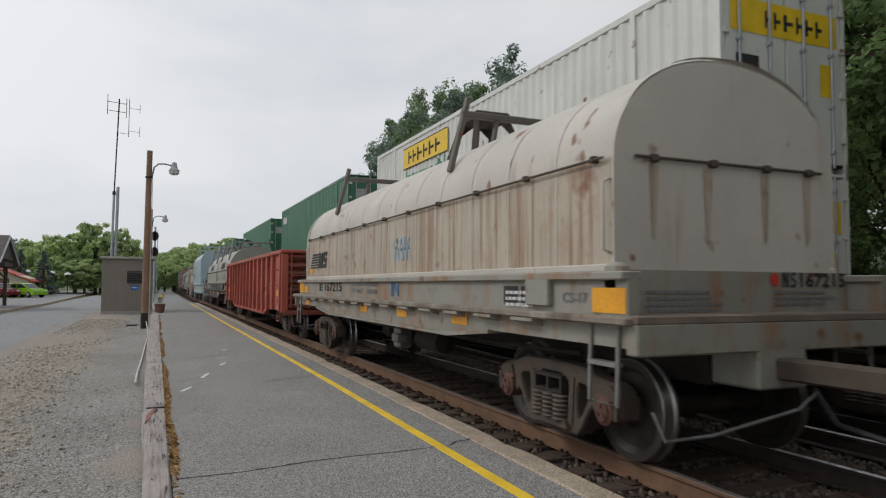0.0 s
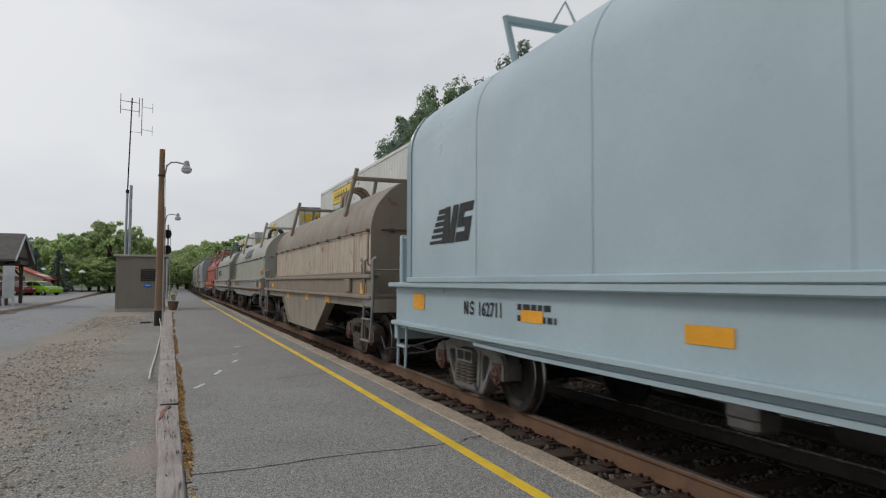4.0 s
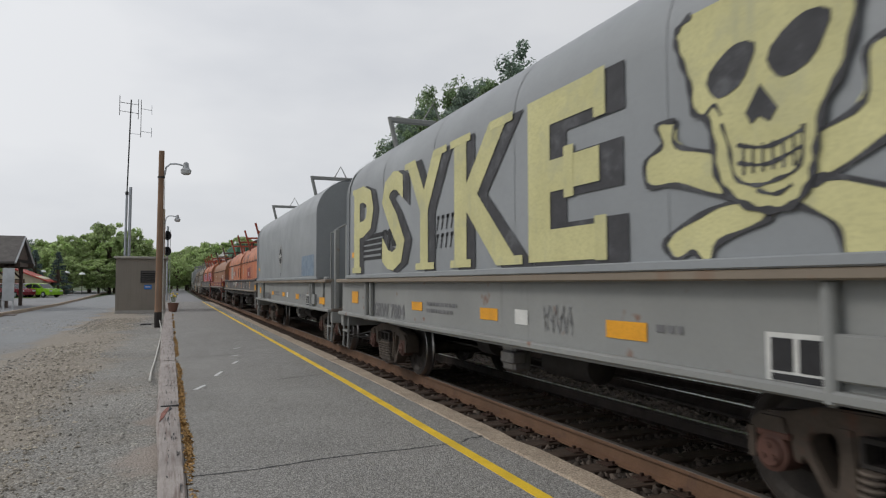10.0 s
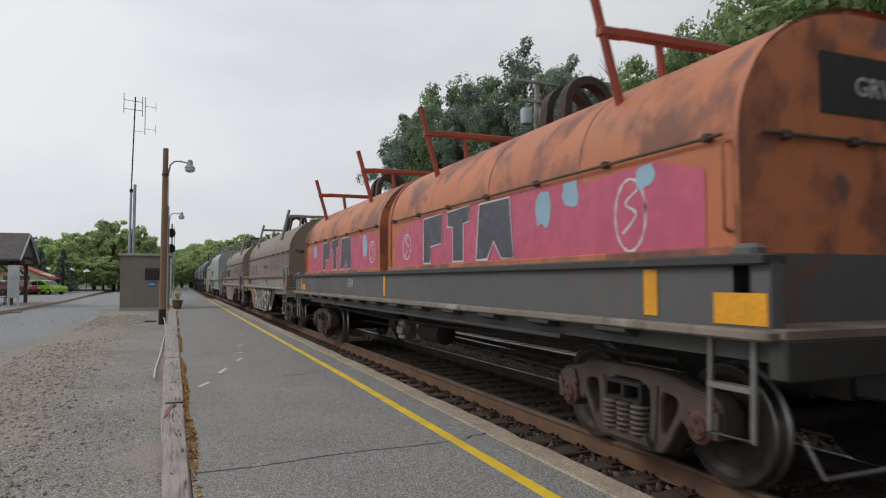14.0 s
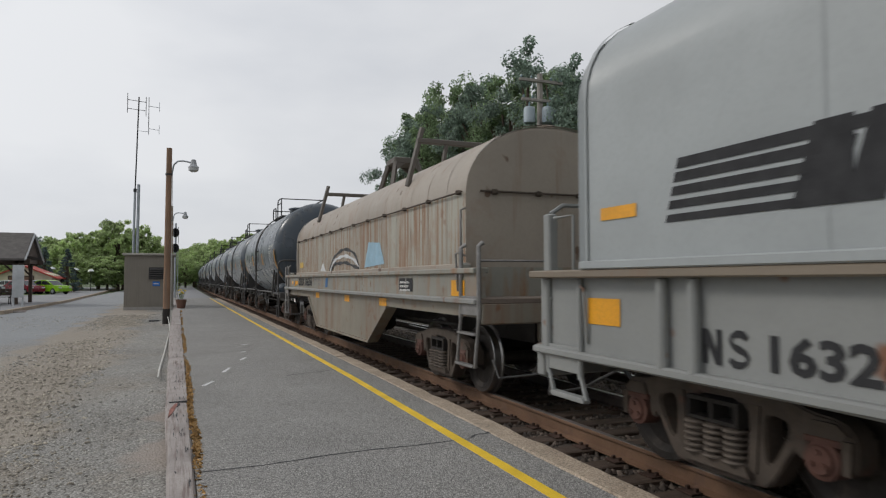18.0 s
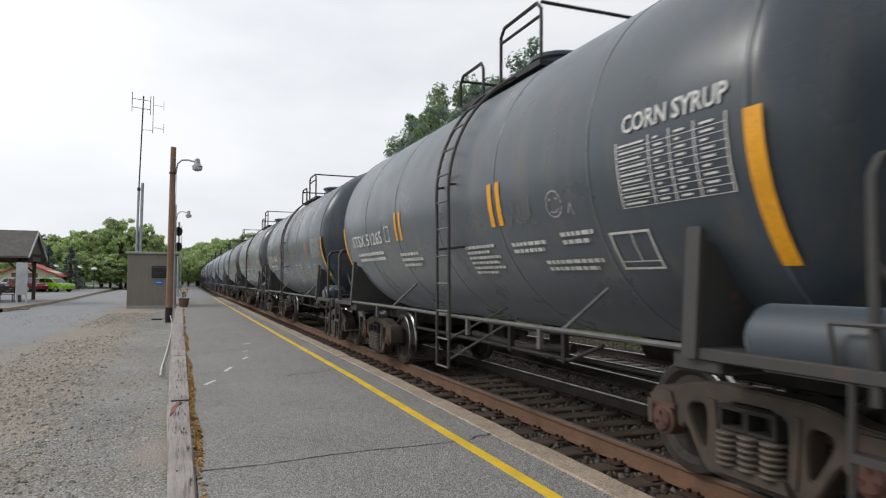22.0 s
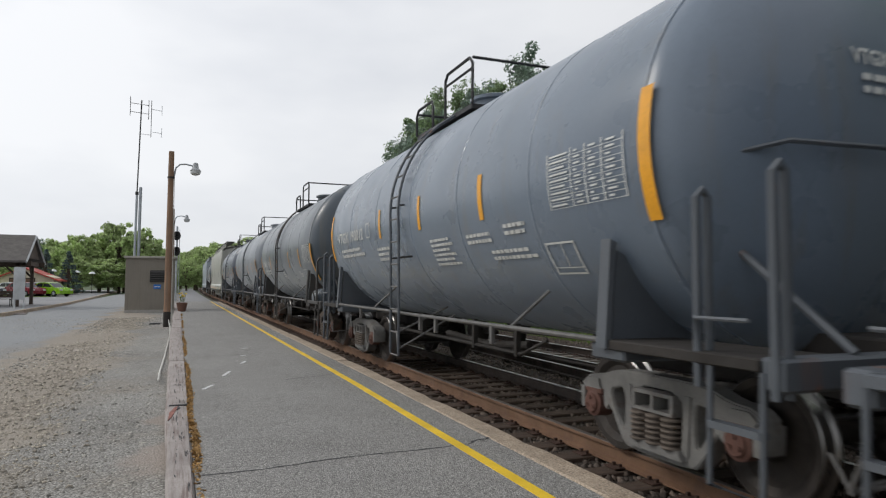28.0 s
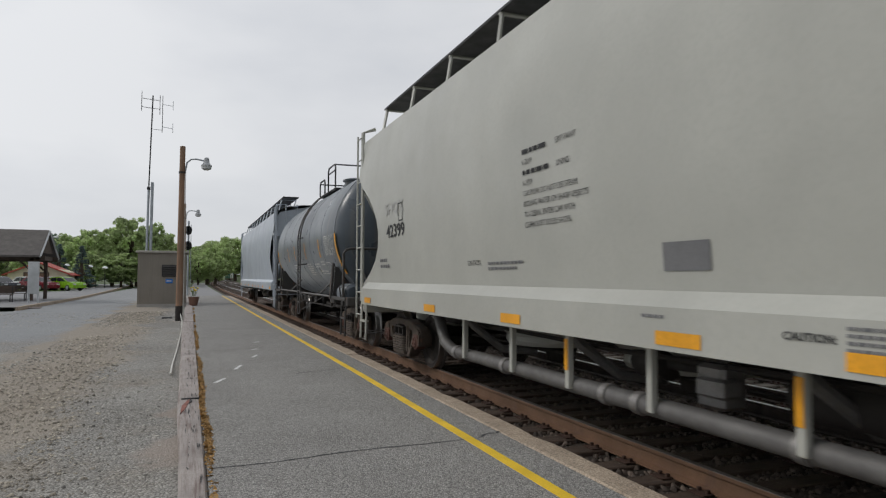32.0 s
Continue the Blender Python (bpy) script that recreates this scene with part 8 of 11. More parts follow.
def hopper(i, root, hl, fr, rr, P, lettered=True):
    # bulging sides over a straight sill, sloped ends
    z0, zt = 1.42, 4.32
    prof = []
    for j in range(13):
        t = j / 12
        z = z0 + (zt - z0) * t
        y = 1.50 + 0.10 * math.sin(t * math.pi * 0.75) - 0.28 * max(0, t - 0.72) ** 1.3 / 0.28 ** 0.3
        prof.append((y, z))
    top = [(1.05, 4.52), (0.5, 4.6), (0.0, 4.62)]
    full = [(-y, z) for y, z in prof] + [(-y, z) for y, z in top] + [(y, z) for y, z in reversed(top[:-1])] + [(y, z) for y, z in reversed(prof)]
    # the side sheet is cut away in a curve at each end, below the upper corner
    g = Geo()
    he = hl + 0.38
    rows = []
    for k in [-he + q for q in (0.0, 0.4, 0.8, 1.2, 1.6, 2.2)] + [-hl * 0.4, 0.0, hl * 0.4] + [he - q for q in (2.2, 1.6, 1.2, 0.8, 0.4, 0.0)]:
        row = []
        for y, z in full:
            cut = 1.42 * max(0.0, math.sin(math.pi * min(1.0, max(0.0, (z - 1.5) / 1.95)) ** 0.85)) ** 0.75 if z < 3.45 else 0.0
            x = k
            if abs(k) > he - 2.3:
                f = (abs(k) - (he - 2.2)) / 2.2
                x = math.copysign(abs(k) - cut * max(0.0, f), k)
            row.append((x, y, z))
        rows.append(row)
    g.sheet(rows)
    part("body_shell", g.mesh("body_shell", 40), P, root)
    for s in (-1, 1):
        xx = s * (he - 0.12)
        part("end_bulkhead", Geo().prism([(-1.56, 3.3), (1.56, 3.3), (1.5, 4.0), (1.33, 4.3), (0, 4.58), (-1.33, 4.3), (-1.5, 4.0)], min(xx, xx - s * 0.06), max(xx, xx - s * 0.06), "x"), P, root)
        part("slope_sheet", Geo().add([(xx, -1.55, 3.32), (xx, 1.55, 3.32), (xx - s * 2.6, 1.4, 1.5), (xx - s * 2.6, -1.4, 1.5)], [(0, 1, 2, 3)]), P, root)
        part("end_post", Geo().tube([(xx - s * 0.1, -0.55, 3.35), (xx - s * 0.2, -0.8, 1.15)], 0.06, 6).tube([(xx - s * 0.1, 0.55, 3.35), (xx - s * 0.2, 0.8, 1.15)], 0.06, 6), P, root)
        part("centre_brace", Geo().tube([(xx - s * 0.1, -0.9, 4.1), (xx - s * 0.9, -1.35, 1.5)], 0.05, 6), P, root)
        e = s * (hl + 0.55)
        cc = fr if s > 0 else -rr
        part("end_deck", Geo().box(min(e, e - s * 1.6), max(e, e - s * 1.6), -1.45, 1.45, 1.1, 1.18, 0.01), P, root)
        part("end_sill", Geo().box(min(e, e - s * 0.15), max(e, e - s * 0.15), -1.45, 1.45, 0.86, 1.12, 0.02), P, root)
        part("draft_sill", Geo().box(min(e, e - s * 2.2), max(e, e - s * 2.2), -0.3, 0.3, 0.7, 1.1, 0.02), P if lettered else M_UNDER, root)
        coupler(root, e, cc, s)
        stirrup(root, e - s * 0.3, -1.5, 1.05, P, 0.42, 0.7)
        ladder(root, e - s * 0.12, -1.56, 0.75, 4.5, P, 0.46, "x", 0.42)
        ladder(root, e - s * 0.02, -0.9, 1.2, 4.6, P, 0.46, "y", 0.42)
        part("end_frame", Geo().tube([(e - s * 0.1, -1.5, 1.1), (e - s * 0.1, -1.5, 4.55), (xx, -1.3, 4.6)], 0.04, 6).tube([(e - s * 0.1, 1.5, 1.1), (e - s * 0.1, 1.5, 4.55), (xx, 1.3, 4.6)], 0.04, 6), P, root)
    for s in (-1, 1):
        a, b = sorted((s * 1.46, s * 1.62))
        part("side_sill", Geo().prism([(s * 1.48, 1.05), (s * 1.62, 1.05), (s * 1.62, 1.36), (s * 1.5, 1.48), (s * 1.42, 1.48)], -hl, hl, "x"), P, root)
        # roof running board on brackets
        part("running_board", Geo().box(-hl + 0.2, hl + 0.45, min(s * 0.6, s * 1.24), max(s * 0.6, s * 1.24), 4.88, 4.93, 0.01), M_DARK, root, "dark grating running board")
        k = 11
        for j in range(k):
            x = -hl + 0.3 + (2 * hl - 0.6) * j / (k - 1)
            gb = shared(("board_bracket", P.name, s), lambda: Geo().tube([(0, s * 1.2, 4.88), (0.16, s * 1.34, 4.34)], 0.03, 5).tube([(0, s * 0.6, 4.88), (0, s * 0.7, 4.5)], 0.022, 5).box(-0.03, 0.03, min(s * 0.58, s * 1.24), max(s * 0.58, s * 1.24), 4.855, 4.88).mesh("running_board_bracket"))
            part("running_board_bracket", gb, P, root, at=(x, 0, 0))
    # roof hatches
    for x in [hl * k for k in (-0.72, -0.36, 0, 0.36, 0.72)]:
        part("hatch", Geo().lathe([(4.55, 0.32), (4.72, 0.32), (4.78, 0.25)], "z", (x, 0, 0), 16), P, root)
    # hopper outlets and the discharge pipe
    for x in (-4.1, -1.4, 1.3, 4.0):
        cone = part("outlet_cone", Geo().lathe([(0.66, 0.3), (0.68, 0.72), (0.74, 0.76), (0.80, 0.74), (1.05, 0.98), (1.42, 1.35)], "z", (x, 0, 0), 24), P if lettered else M_UNDER, root)
        part("outlet_valve", Geo().lathe([(0.42, 0.1), (0.45, 0.2), (0.62, 0.22), (0.67, 0.28)], "z", (x, 0, 0), 16), M_UNDER, cone)
        if lettered:
            part("outlet_elbow", Geo().tube([(x - 0.15, -0.3, 0.55), (x - 0.3, -0.75, 0.6), (x - 0.45, -1.1, 0.9), (x - 0.55, -1.2, 1.05)], 0.055, 8), M_RAILING, cone)
    if lettered:
        part("discharge_pipe", Geo().tube([(-5.75, -1.2, 1.05), (-5.55, -1.22, 0.85), (-5.3, -1.24, 0.62), (-4.95, -1.25, 0.53), (hl - 3.0, -1.25, 0.52), (hl - 2.7, -1.25, 0.56), (hl - 2.5, -1.25, 0.75)], 0.082, 14), M_RAILING, root, "grey discharge pipe")
        for j, x in enumerate((-4.31, -2.9, -1.69, -0.45, 0.96, 2.3, 3.6)):
            h = part("pipe_hanger", Geo().box(x - 0.035, x + 0.035, -1.37, -1.31, 0.5, 1.08, 0.006), P, root)
            if j in (2, 4):
                part("hanger_stripe", Geo().box(x - 0.03, x + 0.03, -1.378, -1.371, 0.68, 0.98), M_REFLECT, h, "yellow warning strip")
        for x in (-4.76, -3.23, -1.17, -0.7, 0.9, 2.8):
            part("pipe_joint", shared("pipe_joint", lambda: Geo().lathe([(-0.05, 0.088), (-0.045, 0.098), (0.045, 0.098), (0.05, 0.088)], "x", (0, -1.25, 0.525), 14).mesh("pipe_joint")), M_STEEL, root, at=(x, 0, 0))
    under_gear(root, hl - 1.0, 1.0)
    for x in (hl - 1.05, -hl + 1.05):
        truck(root, x, i, M_TRUCK)
    sill = Side(-1.62)

    class BulgeSide:
        def at(self, u, v, lift=0.0):
            t = min(1.0, max(0.0, (v - z0) / (zt - z0)))
            return (u, -(1.50 + 0.10 * math.sin(t * math.pi * 0.75) - 0.28 * max(0, t - 0.72) ** 1.3 / 0.28 ** 0.3) - 0.008, v)
    wall = BulgeSide()
    xs_ = (-hl + 0.5, -4.95, -2.4, 0.19, 1.7, 3.4, 5.6, hl - 0.5)
    rects(root, sill, [(x - 0.23, x + 0.23, 1.09, 1.19) for x in xs_], M_REFLECT, "reflector", 0.008)
    if not lettered:
        return
    fit_text(root, wall, "SHQX", -7.4, -6.3, 2.62, 2.85, M_OFFWHITE)
    fit_text(root, wall, "42399", -7.35, -6.3, 2.25, 2.48, M_BLACKT)
    rects(root, wall, [(-hl + 2.35, -hl + 2.37, 2.5, 2.8), (-hl + 2.57, -hl + 2.59, 2.5, 2.8), (-hl + 2.35, -hl + 2.59, 2.5, 2.52), (-hl + 2.35, -hl + 2.59, 2.78, 2.8)], M_BLACKT, "plate_mark", 0.03)
    for j, s in enumerate(("EXT PAINT", "6-2019", "LINING", "6-2019", "CAUTION: DO NOT USE STEAM,", "BOILING WATER OR SHARP OBJECTS", "TO CLEAN. ENTER CAR WITH", "CLEAN SOFT SOLED SHOES.")):
        if j in (0, 2):
            bars(root, wall, -2.18, 2.84 - j * 0.108, 0.6, 1, 0.06, M_BLACKT, 40 + j, lift=0.06)
        letter(root, wall, s, -1.5 if j in (0, 2) else -2.18, 2.84 - j * 0.108, 0.082, M_BLACKT, 0.88, 0.0, 0.06)
    rects(root, wall, [(-0.06, 0.42, 1.62, 1.83)], M_GREYT, "patch_plate", 0.03)
    letter(root, wall, "CAUTION", -hl + 5.2, 1.72, 0.09, M_BLACKT, 0.95, 0.0, 0.03)
    bars(root, wall, -hl + 5.8, 1.72, 0.9, 2, 0.04, M_GREYT, 2, lift=0.03)
    bars(root, wall, -hl + 1.1, 1.85, 0.6, 2, 0.07, M_GREYT, 4, lift=0.03)
    bars(root, wall, hl - 4.6, 2.5, 1.2, 4, 0.08, M_GREYT, 6, lift=0.05)
    fit_text(root, sill, "CAUTION:", 1.08, 1.42, 1.22, 1.27, M_BLACKT)
    bars(root, sill, 1.48, 1.3, 0.5, 4, 0.025, M_GREYT, 9)
    bars(root, sill, -0.2, 1.28, 0.3, 1, 0.03, M_GREYT, 11)
    shape(root, sill, [(hl - 3.9, 1.22), (hl - 2.6, 1.22), (hl - 2.75, 1.3), (hl - 3.3, 1.3), (hl - 3.4, 1.36), (hl - 4.0, 1.36)], M_TEAL, "emblem", 0.008)
    shape(root, sill, [(hl - 4.1, 1.12), (hl - 3.4, 1.12), (hl - 3.5, 1.18), (hl - 3.2, 1.18), (hl - 3.1, 1.1), (hl - 2.6, 1.1), (hl - 2.6, 1.08), (hl - 4.1, 1.06)], M_TEAL, "emblem", 0.008)


def container(i, y0, z0, paintm, doors=True, yellow=True, words=False, h=2.88):
    """A 53-foot container; its length runs along x, doors at +x, the platform side at -y."""
    L, W = 16.0, 2.58
    col = "white" if paintm is P_BOX_WHITE else "green"
    root = thing("shipping_container", f"{col} corrugated shipping container riding in a double stack", "container", group="stacked containers")
    n = 52
    for s in (-1, 1):
        rows = []
        for j in range(n * 4 + 1):
            x = -L / 2 + 0.12 + (L - 0.24) * j / (n * 4)
            d = (0.0, 0.0, 0.035, 0.035)[j % 4]
            rows.append([(x, s * (W / 2 - 0.01 - d), 0.1), (x, s * (W / 2 - 0.01 - d), h - 0.1)])
        part("side_wall", Geo().sheet(rows).mesh("side_wall", 20, False), paintm, root)
        a, b = sorted((s * (W / 2 - 0.07), s * (W / 2)))
        part("rail_beam", Geo().box(-L / 2, L / 2, a, b, 0, 0.14, 0.01), paintm, root)
        part("rail_beam", Geo().box(-L / 2, L / 2, a, b, h - 0.12, h, 0.01), paintm, root)
        for x in (-L / 2 + 0.07, L / 2 - 0.07, -6.1, 6.1):
            part("corner_post", Geo().box(x - 0.07, x + 0.07, a - 0.006, b + 0.006, 0, h, 0.008), paintm, root)
    part("roof", Geo().box(-L / 2 + 0.03, L / 2 - 0.03, -W / 2 + 0.05, W / 2 - 0.05, h - 0.06, h - 0.02), paintm, root)
    part("floor", Geo().box(-L / 2 + 0.03, L / 2 - 0.03, -W / 2 + 0.05, W / 2 - 0.05, 0.08, 0.16), M_UNDER, root)
    part("front_wall", Geo().box(-L / 2 + 0.02, -L / 2 + 0.06, -W / 2 + 0.05, W / 2 - 0.05, 0.1, h - 0.05), paintm, root)
    for s in (-1, 1):
        a, b = sorted((s * 0.015, s * (W / 2 - 0.09)))
        d = part("door", Geo().box(L / 2 - 0.06, L / 2 - 0.01, a, b, 0.12, h - 0.1, 0.01), paintm, root)
        for y in (s * 0.35, s * 0.95):
            part("lock_rod", Geo().tube([(L / 2 + 0.025, y, 0.06), (L / 2 + 0.025, y, h - 0.06)], 0.02, 6), M_GALV, d)
            for z in (0.3, 1.0, 1.8, h - 0.3):
                part("rod_bracket", shared("rod_bracket", lambda: Geo().box(-0.02, 0.045, -0.045, 0.045, -0.03, 0.03, 0.008).mesh("rod_bracket")), M_GALV, d, at=(L / 2, y, z))
        for z in (0.5, 1.2, 1.9, 2.5):
            part("hinge", shared("hinge", lambda: Geo().box(-0.01, 0.03, -0.06, 0.06, -0.05, 0.05, 0.01).mesh("hinge")), paintm, d, at=(L / 2, s * (W / 2 - 0.1), z))
    end, side = Face(L / 2 - 0.01), Side(-W / 2)
    if col == "white" and doors:
        sg = part("sign", patch(Geo(), end, -1.1, 1.1, h - 0.95, h - 0.45, 0.008).mesh("sign", 0, False), M_SIGN_YELLOW, root, "yellow sign panel")
        u = -0.42
        g = Geo()
        for w_ in (0.12, 0.14, 0.2, 0.14, 0.16, 0.14):
            patch(g, end, u, u + w_ * 0.35, h - 0.84, h - 0.58, 0.012)
            patch(g, end, u, u + w_, h - 0.74, h - 0.68, 0.012)
            u += w_ + 0.06
        part("sign_lettering", g.mesh("bars", 0, False), M_BLACKT, sg)
        rects(root, end, [(-1.0, -0.55, 1.35, 1.6)], M_BLACKT, "label", 0.008)
        rects(root, end, [(0.72, 1.02, 1.15, 1.65)], M_SIGN_YELLOW, "label", 0.008)
    if col == "white" and yellow:
        sg = part("sign", patch(Geo(), side, -5.2, -1.65, h - 0.95, h - 0.27, 0.004).mesh("sign", 0, False), M_SIGN_YELLOW, root, "large yellow sign panel")
        u = -4.75
        g = Geo()
        for w_ in (0.3, 0.3, 0.4, 0.36, 0.4, 0.36):
            patch(g, side, u, u + w_ * 0.32, h - 0.82, h - 0.42, 0.008)
            patch(g, side, u, u + w_, h - 0.66, h - 0.58, 0.008)
            u += w_ + 0.09
        part("sign_lettering", g.mesh("bars", 0, False), M_BLACKT, sg)
        part("border", patch(patch(Geo(), side, -5.2, -1.65, h - 0.95, h - 0.92, 0.007), side, -5.2, -1.65, h - 0.3, h - 0.27, 0.007).mesh("border", 0, False), M_BLACKT, sg)
        fit_text(root, side, "Intermodal", -4.95, -1.8, h - 1.5, h - 1.02, M_TEAL, 0.006, bold=0.03)
    if words:
        letter(root, side, "CUBE", -3.2, h - 0.75, 0.3, M_OFFWHITE, 1.0, 0.0, 0.006)
        letter(root, side, "HI", -4.2, h - 0.75, 0.3, M_OFFWHITE, 1.0, 0.0, 0.006)
    if col == "green":
        rects(root, side, [(-7.4, -6.2, h - 0.9, h - 0.5)], M_OFFWHITE, "label", 0.004)
        rects(root, end, [(-0.95, -0.5, h - 1.05, h - 0.6), (0.3, 0.9, h - 1.0, h - 0.7)], M_OFFWHITE, "label", 0.008)
    return root


class Arch:
    """The curved upper part of a round hood: (along, height)."""

    def __init__(self, k):
        self.w, self.zr, self.top = k["w"], k["zr"], k["top"]

    def at(self, u, v, lift=0.006):
        t = min(0.999, max(0.0, (v - self.zr) / (self.top - self.zr)))
        y = self.w * (1 - t ** 2.15) ** (1 / 2.15)
        return (u, -(y + lift + 0.012), v + lift * t)


def wild_tag(root, wall, u0, u1, v0, v1, material, w, seed, strokes_n=9, lift=0.008):
    """Angular sprayed handwriting between two bounds."""
    rr = random.Random(seed)
    lines = []
    x = u0
    d = (u1 - u0) / strokes_n
    for j in range(strokes_n):
        a, b = (v0, v1) if j % 2 else (v1, v0)
        lines.append([(x + rr.uniform(0, 0.3) * d, a + rr.uniform(-0.1, 0.1) * (v1 - v0)), (x + d * rr.uniform(0.2, 0.7), (a + b) / 2 + rr.uniform(-0.2, 0.2) * (v1 - v0)), (x + d * rr.uniform(0.6, 1.25), b)])
        if rr.random() > 0.4:
            lines.append([(x, (v0 + v1) / 2), (x + d * 0.9, (v0 + v1) / 2 + rr.uniform(-0.2, 0.2) * (v1 - v0))])
        x += d
    strokes(root, wall, lines, w, material, "graffiti", lift)


# ---- the coil train: (front, rear) of each body along the line at the start ----
CARS = [(-12.1, 0.5), (4.52, 16.85), (19.15, 34.55), (36.47, 52.40), (54.99, 66.2), (69.2, 81.5), (84.21, 96.82), (99.76, 112.37), (115.16, 127.93), (131.22, 142.3), (145.81, 156.95), (159.82, 171.2),
        (173.07, 188.71), (191.55, 204.26), (207.0, 222.8), (225.65, 238.31), (241.50, 254.19), (257.20, 268.60), (271.74, 285.0), (287.75, 298.4), (300.94, 311.5), (314.4, 324.96), (327.75, 338.25), (340.85, 351.45),
        (354.3, 364.85), (367.42, 378.05), (380.8, 391.4), (394.2, 404.8), (407.85, 418.5), (421.15, 431.73), (434.46, 445.1), (447.70, 458.4), (461.0, 471.57), (474.07, 492.0), (494.5, 505.1), (507.7, 525.7)]
LINKS = [CARS[0][0] - 1.4] + [(a[1] + b[0]) / 2 for a, b in zip(CARS, CARS[1:])] + [CARS[-1][1] + 1.3]
ROOTS = []


def train_s(t):
    u = t / 16 - 1
    return 14.97053 * t + 16 * (0.422293 * (u * u - 1) - 0.0705816 * (u ** 3 - u) - 0.0523548 * (u ** 4 - 1))


def car_root(i, name, label, category):
    r = thing(name, label, category, group="freight cars of the near train")
    ROOTS.append(r)
    f, b = CARS[i]
    m = (f + b) / 2
    return r, (b - f) / 2, m - LINKS[i], LINKS[i + 1] - m


def place_words(root, wall, u, v, h, material):
    """Two stacked words of a railway's name, as leaning bars."""
    g = Geo()
    for row, widths in ((1, (0.5, 0.42, 0.45, 0.4, 0.42, 0.45, 0.4)), (0, (0.42, 0.45, 0.45, 0.4, 0.45, 0.4, 0.45, 0.5))):
        x = u - (0.25 if row == 0 else 0) * h * 0.3
        for w_ in widths:
            patch(g, wall, x, x + h * w_ * 0.42, v + row * h * 1.25, v + row * h * 1.25 + h, lean=0.3)
            patch(g, wall, x + 0.1 * h, x + h * w_ * 1.25, v + row * h * 1.25 + h * 0.75, v + row * h * 1.25 + h, lean=0.3)
            x += h * (w_ + 0.42)
    part("name_bars", g.mesh("name_bars", 0, False), material, root, "two rows of dark leaning lettering bars")


# 0: car ahead, only its tail is seen
r, hl, fr, rr_ = car_root(0, "coil_car", "covered coil car with tan hood and dark frame", "coil car")
coil_car(0, r, hl, fr, rr_, "round", dict(hood=P_TAN, sill=P_BLACK, lower=P_BLACK))
# 1: tan, rust streaked
r, hl, fr, rr_ = car_root(1, "coil_car", "tan covered coil car with rust streaked sides and pale grey sill", "coil car")
k = coil_car(1, r, hl, fr, rr_, "round", dict(hood=P_PALE, side=P_TAN_RUST, sill=P_SILL_STAINED, ledge=P_LEDGE, seams=0.95, bracket=P_GREY_BROWN, brackets=(-0.3, 0.2), loop="frame", loop_at=1.15, loop_paint=M_LOOP, rod=2.66, sill_end=-0.1, reflect=(-0.85, -0.1, 0.22, 0.55)))
rects(r, k["sill"], [(-hl + 0.17, -hl + 0.62, 1.38, 1.62)], M_REFLECT, "reflector", 0.008)
railway_emblem(r, k["wall"], -5.9, 1.95, 0.36, M_BLACKT, 2.4, 1.2)
mark_shapes(r, k["sill"], -3.85, -3.55, 1.43, 1.6, M_BLACKT)
fit_text(r, k["sill"], "167215", -3.35, -1.95, 1.43, 1.62, M_BLACKT)
data_plates(r, k, 4.6)
fit_text(r, k["sill"], "CS-17", 5.68, 6.05, 1.42, 1.51, M_GREYT)
fit_text(r, k["sill"], "LD LMT  225000", -1.2, 0.3, 1.54, 1.62, M_GREYT)
fit_text(r, k["sill"], "LT WT    61000", -1.2, 0.3, 1.42, 1.5, M_GREYT)
fit_text(r, k["sill"], "IN", 1.0, 1.35, 1.4, 1.62, M_G_BLUE, name="graffiti")
wild_tag(r, k["wall"], 0.4, 1.2, 1.95, 2.3, M_G_SKY, 0.02, 3)
rects(r, k["wall"], [(-hl + 0.15, -hl + 0.55, 1.84, 1.95)], M_REFLECT, "label", 0.008)
low = Face(hl + 0.06)
shape(r, low, [(0.42 + 0.06 * math.cos(q * 0.6), 1.63 + 0.06 * math.sin(q * 0.6)) for q in range(11)], M_REDT, "red_mark", 0.012)
mark_shapes(r, low, 0.52, 0.7, 1.56, 1.7, M_BLACKT, 0.012)
fit_text(r, low, "167215", 0.75, 1.36, 1.56, 1.7, M_BLACKT, 0.012)
bars(r, low, -1.05, 1.50, 0.9, 4, 0.035, M_GREYT, 4, lift=0.012)
bars(r, low, 0.4, 1.50, 0.85, 3, 0.035, M_GREYT, 7, lift=0.012)
for y in (-0.9, -0.3, 0.4, 0.95):
    part("rust_run", Geo().add([(hl + 0.012, y - 0.05, 2.6), (hl + 0.012, y + 0.05, 2.6), (hl + 0.012, y + 0.015, 2.0), (hl + 0.012, y - 0.02, 1.95)], [(0, 3, 2, 1)]).mesh("rust_run", 0, False), P_TAN_RUST, r)

# 2: gondola
r, hl, fr, rr_ = car_root(2, "gondola_car", "red open gondola car with ribbed sides and sprayed tags", "gondola")
gondola(2, r, hl, fr, rr_)

# 3: two-hood car on black frame
r, hl, fr, rr_ = car_root(3, "coil_car", "coil car with two stone grey hoods on a black frame", "coil car")
k = coil_car(3, r, hl, fr, rr_, "round", dict(hood=P_STONE, sill=P_BLACK, flange=P_LEDGE, lower=P_WEB_RUST, two=True, belly=0.80, slope=0.8, belly_in=4.75, web_end=1.04, sill_bottom=1.26, wheel=True, bracket=M_STEEL, top=3.6, z0=1.68, rod=2.33, seams=1.6, gussets=False, reflect=(-0.34, -0.03, 0.35, 0.7)))
arch = Arch(k)
for u in (-5.3, 2.6):
    railway_emblem(r, arch, u, 2.46, 0.36, M_BLACKT, 4.5, 0.95)
mark_shapes(r, k["sill"], -4.79, -4.28, 1.33, 1.53, M_WHITE)
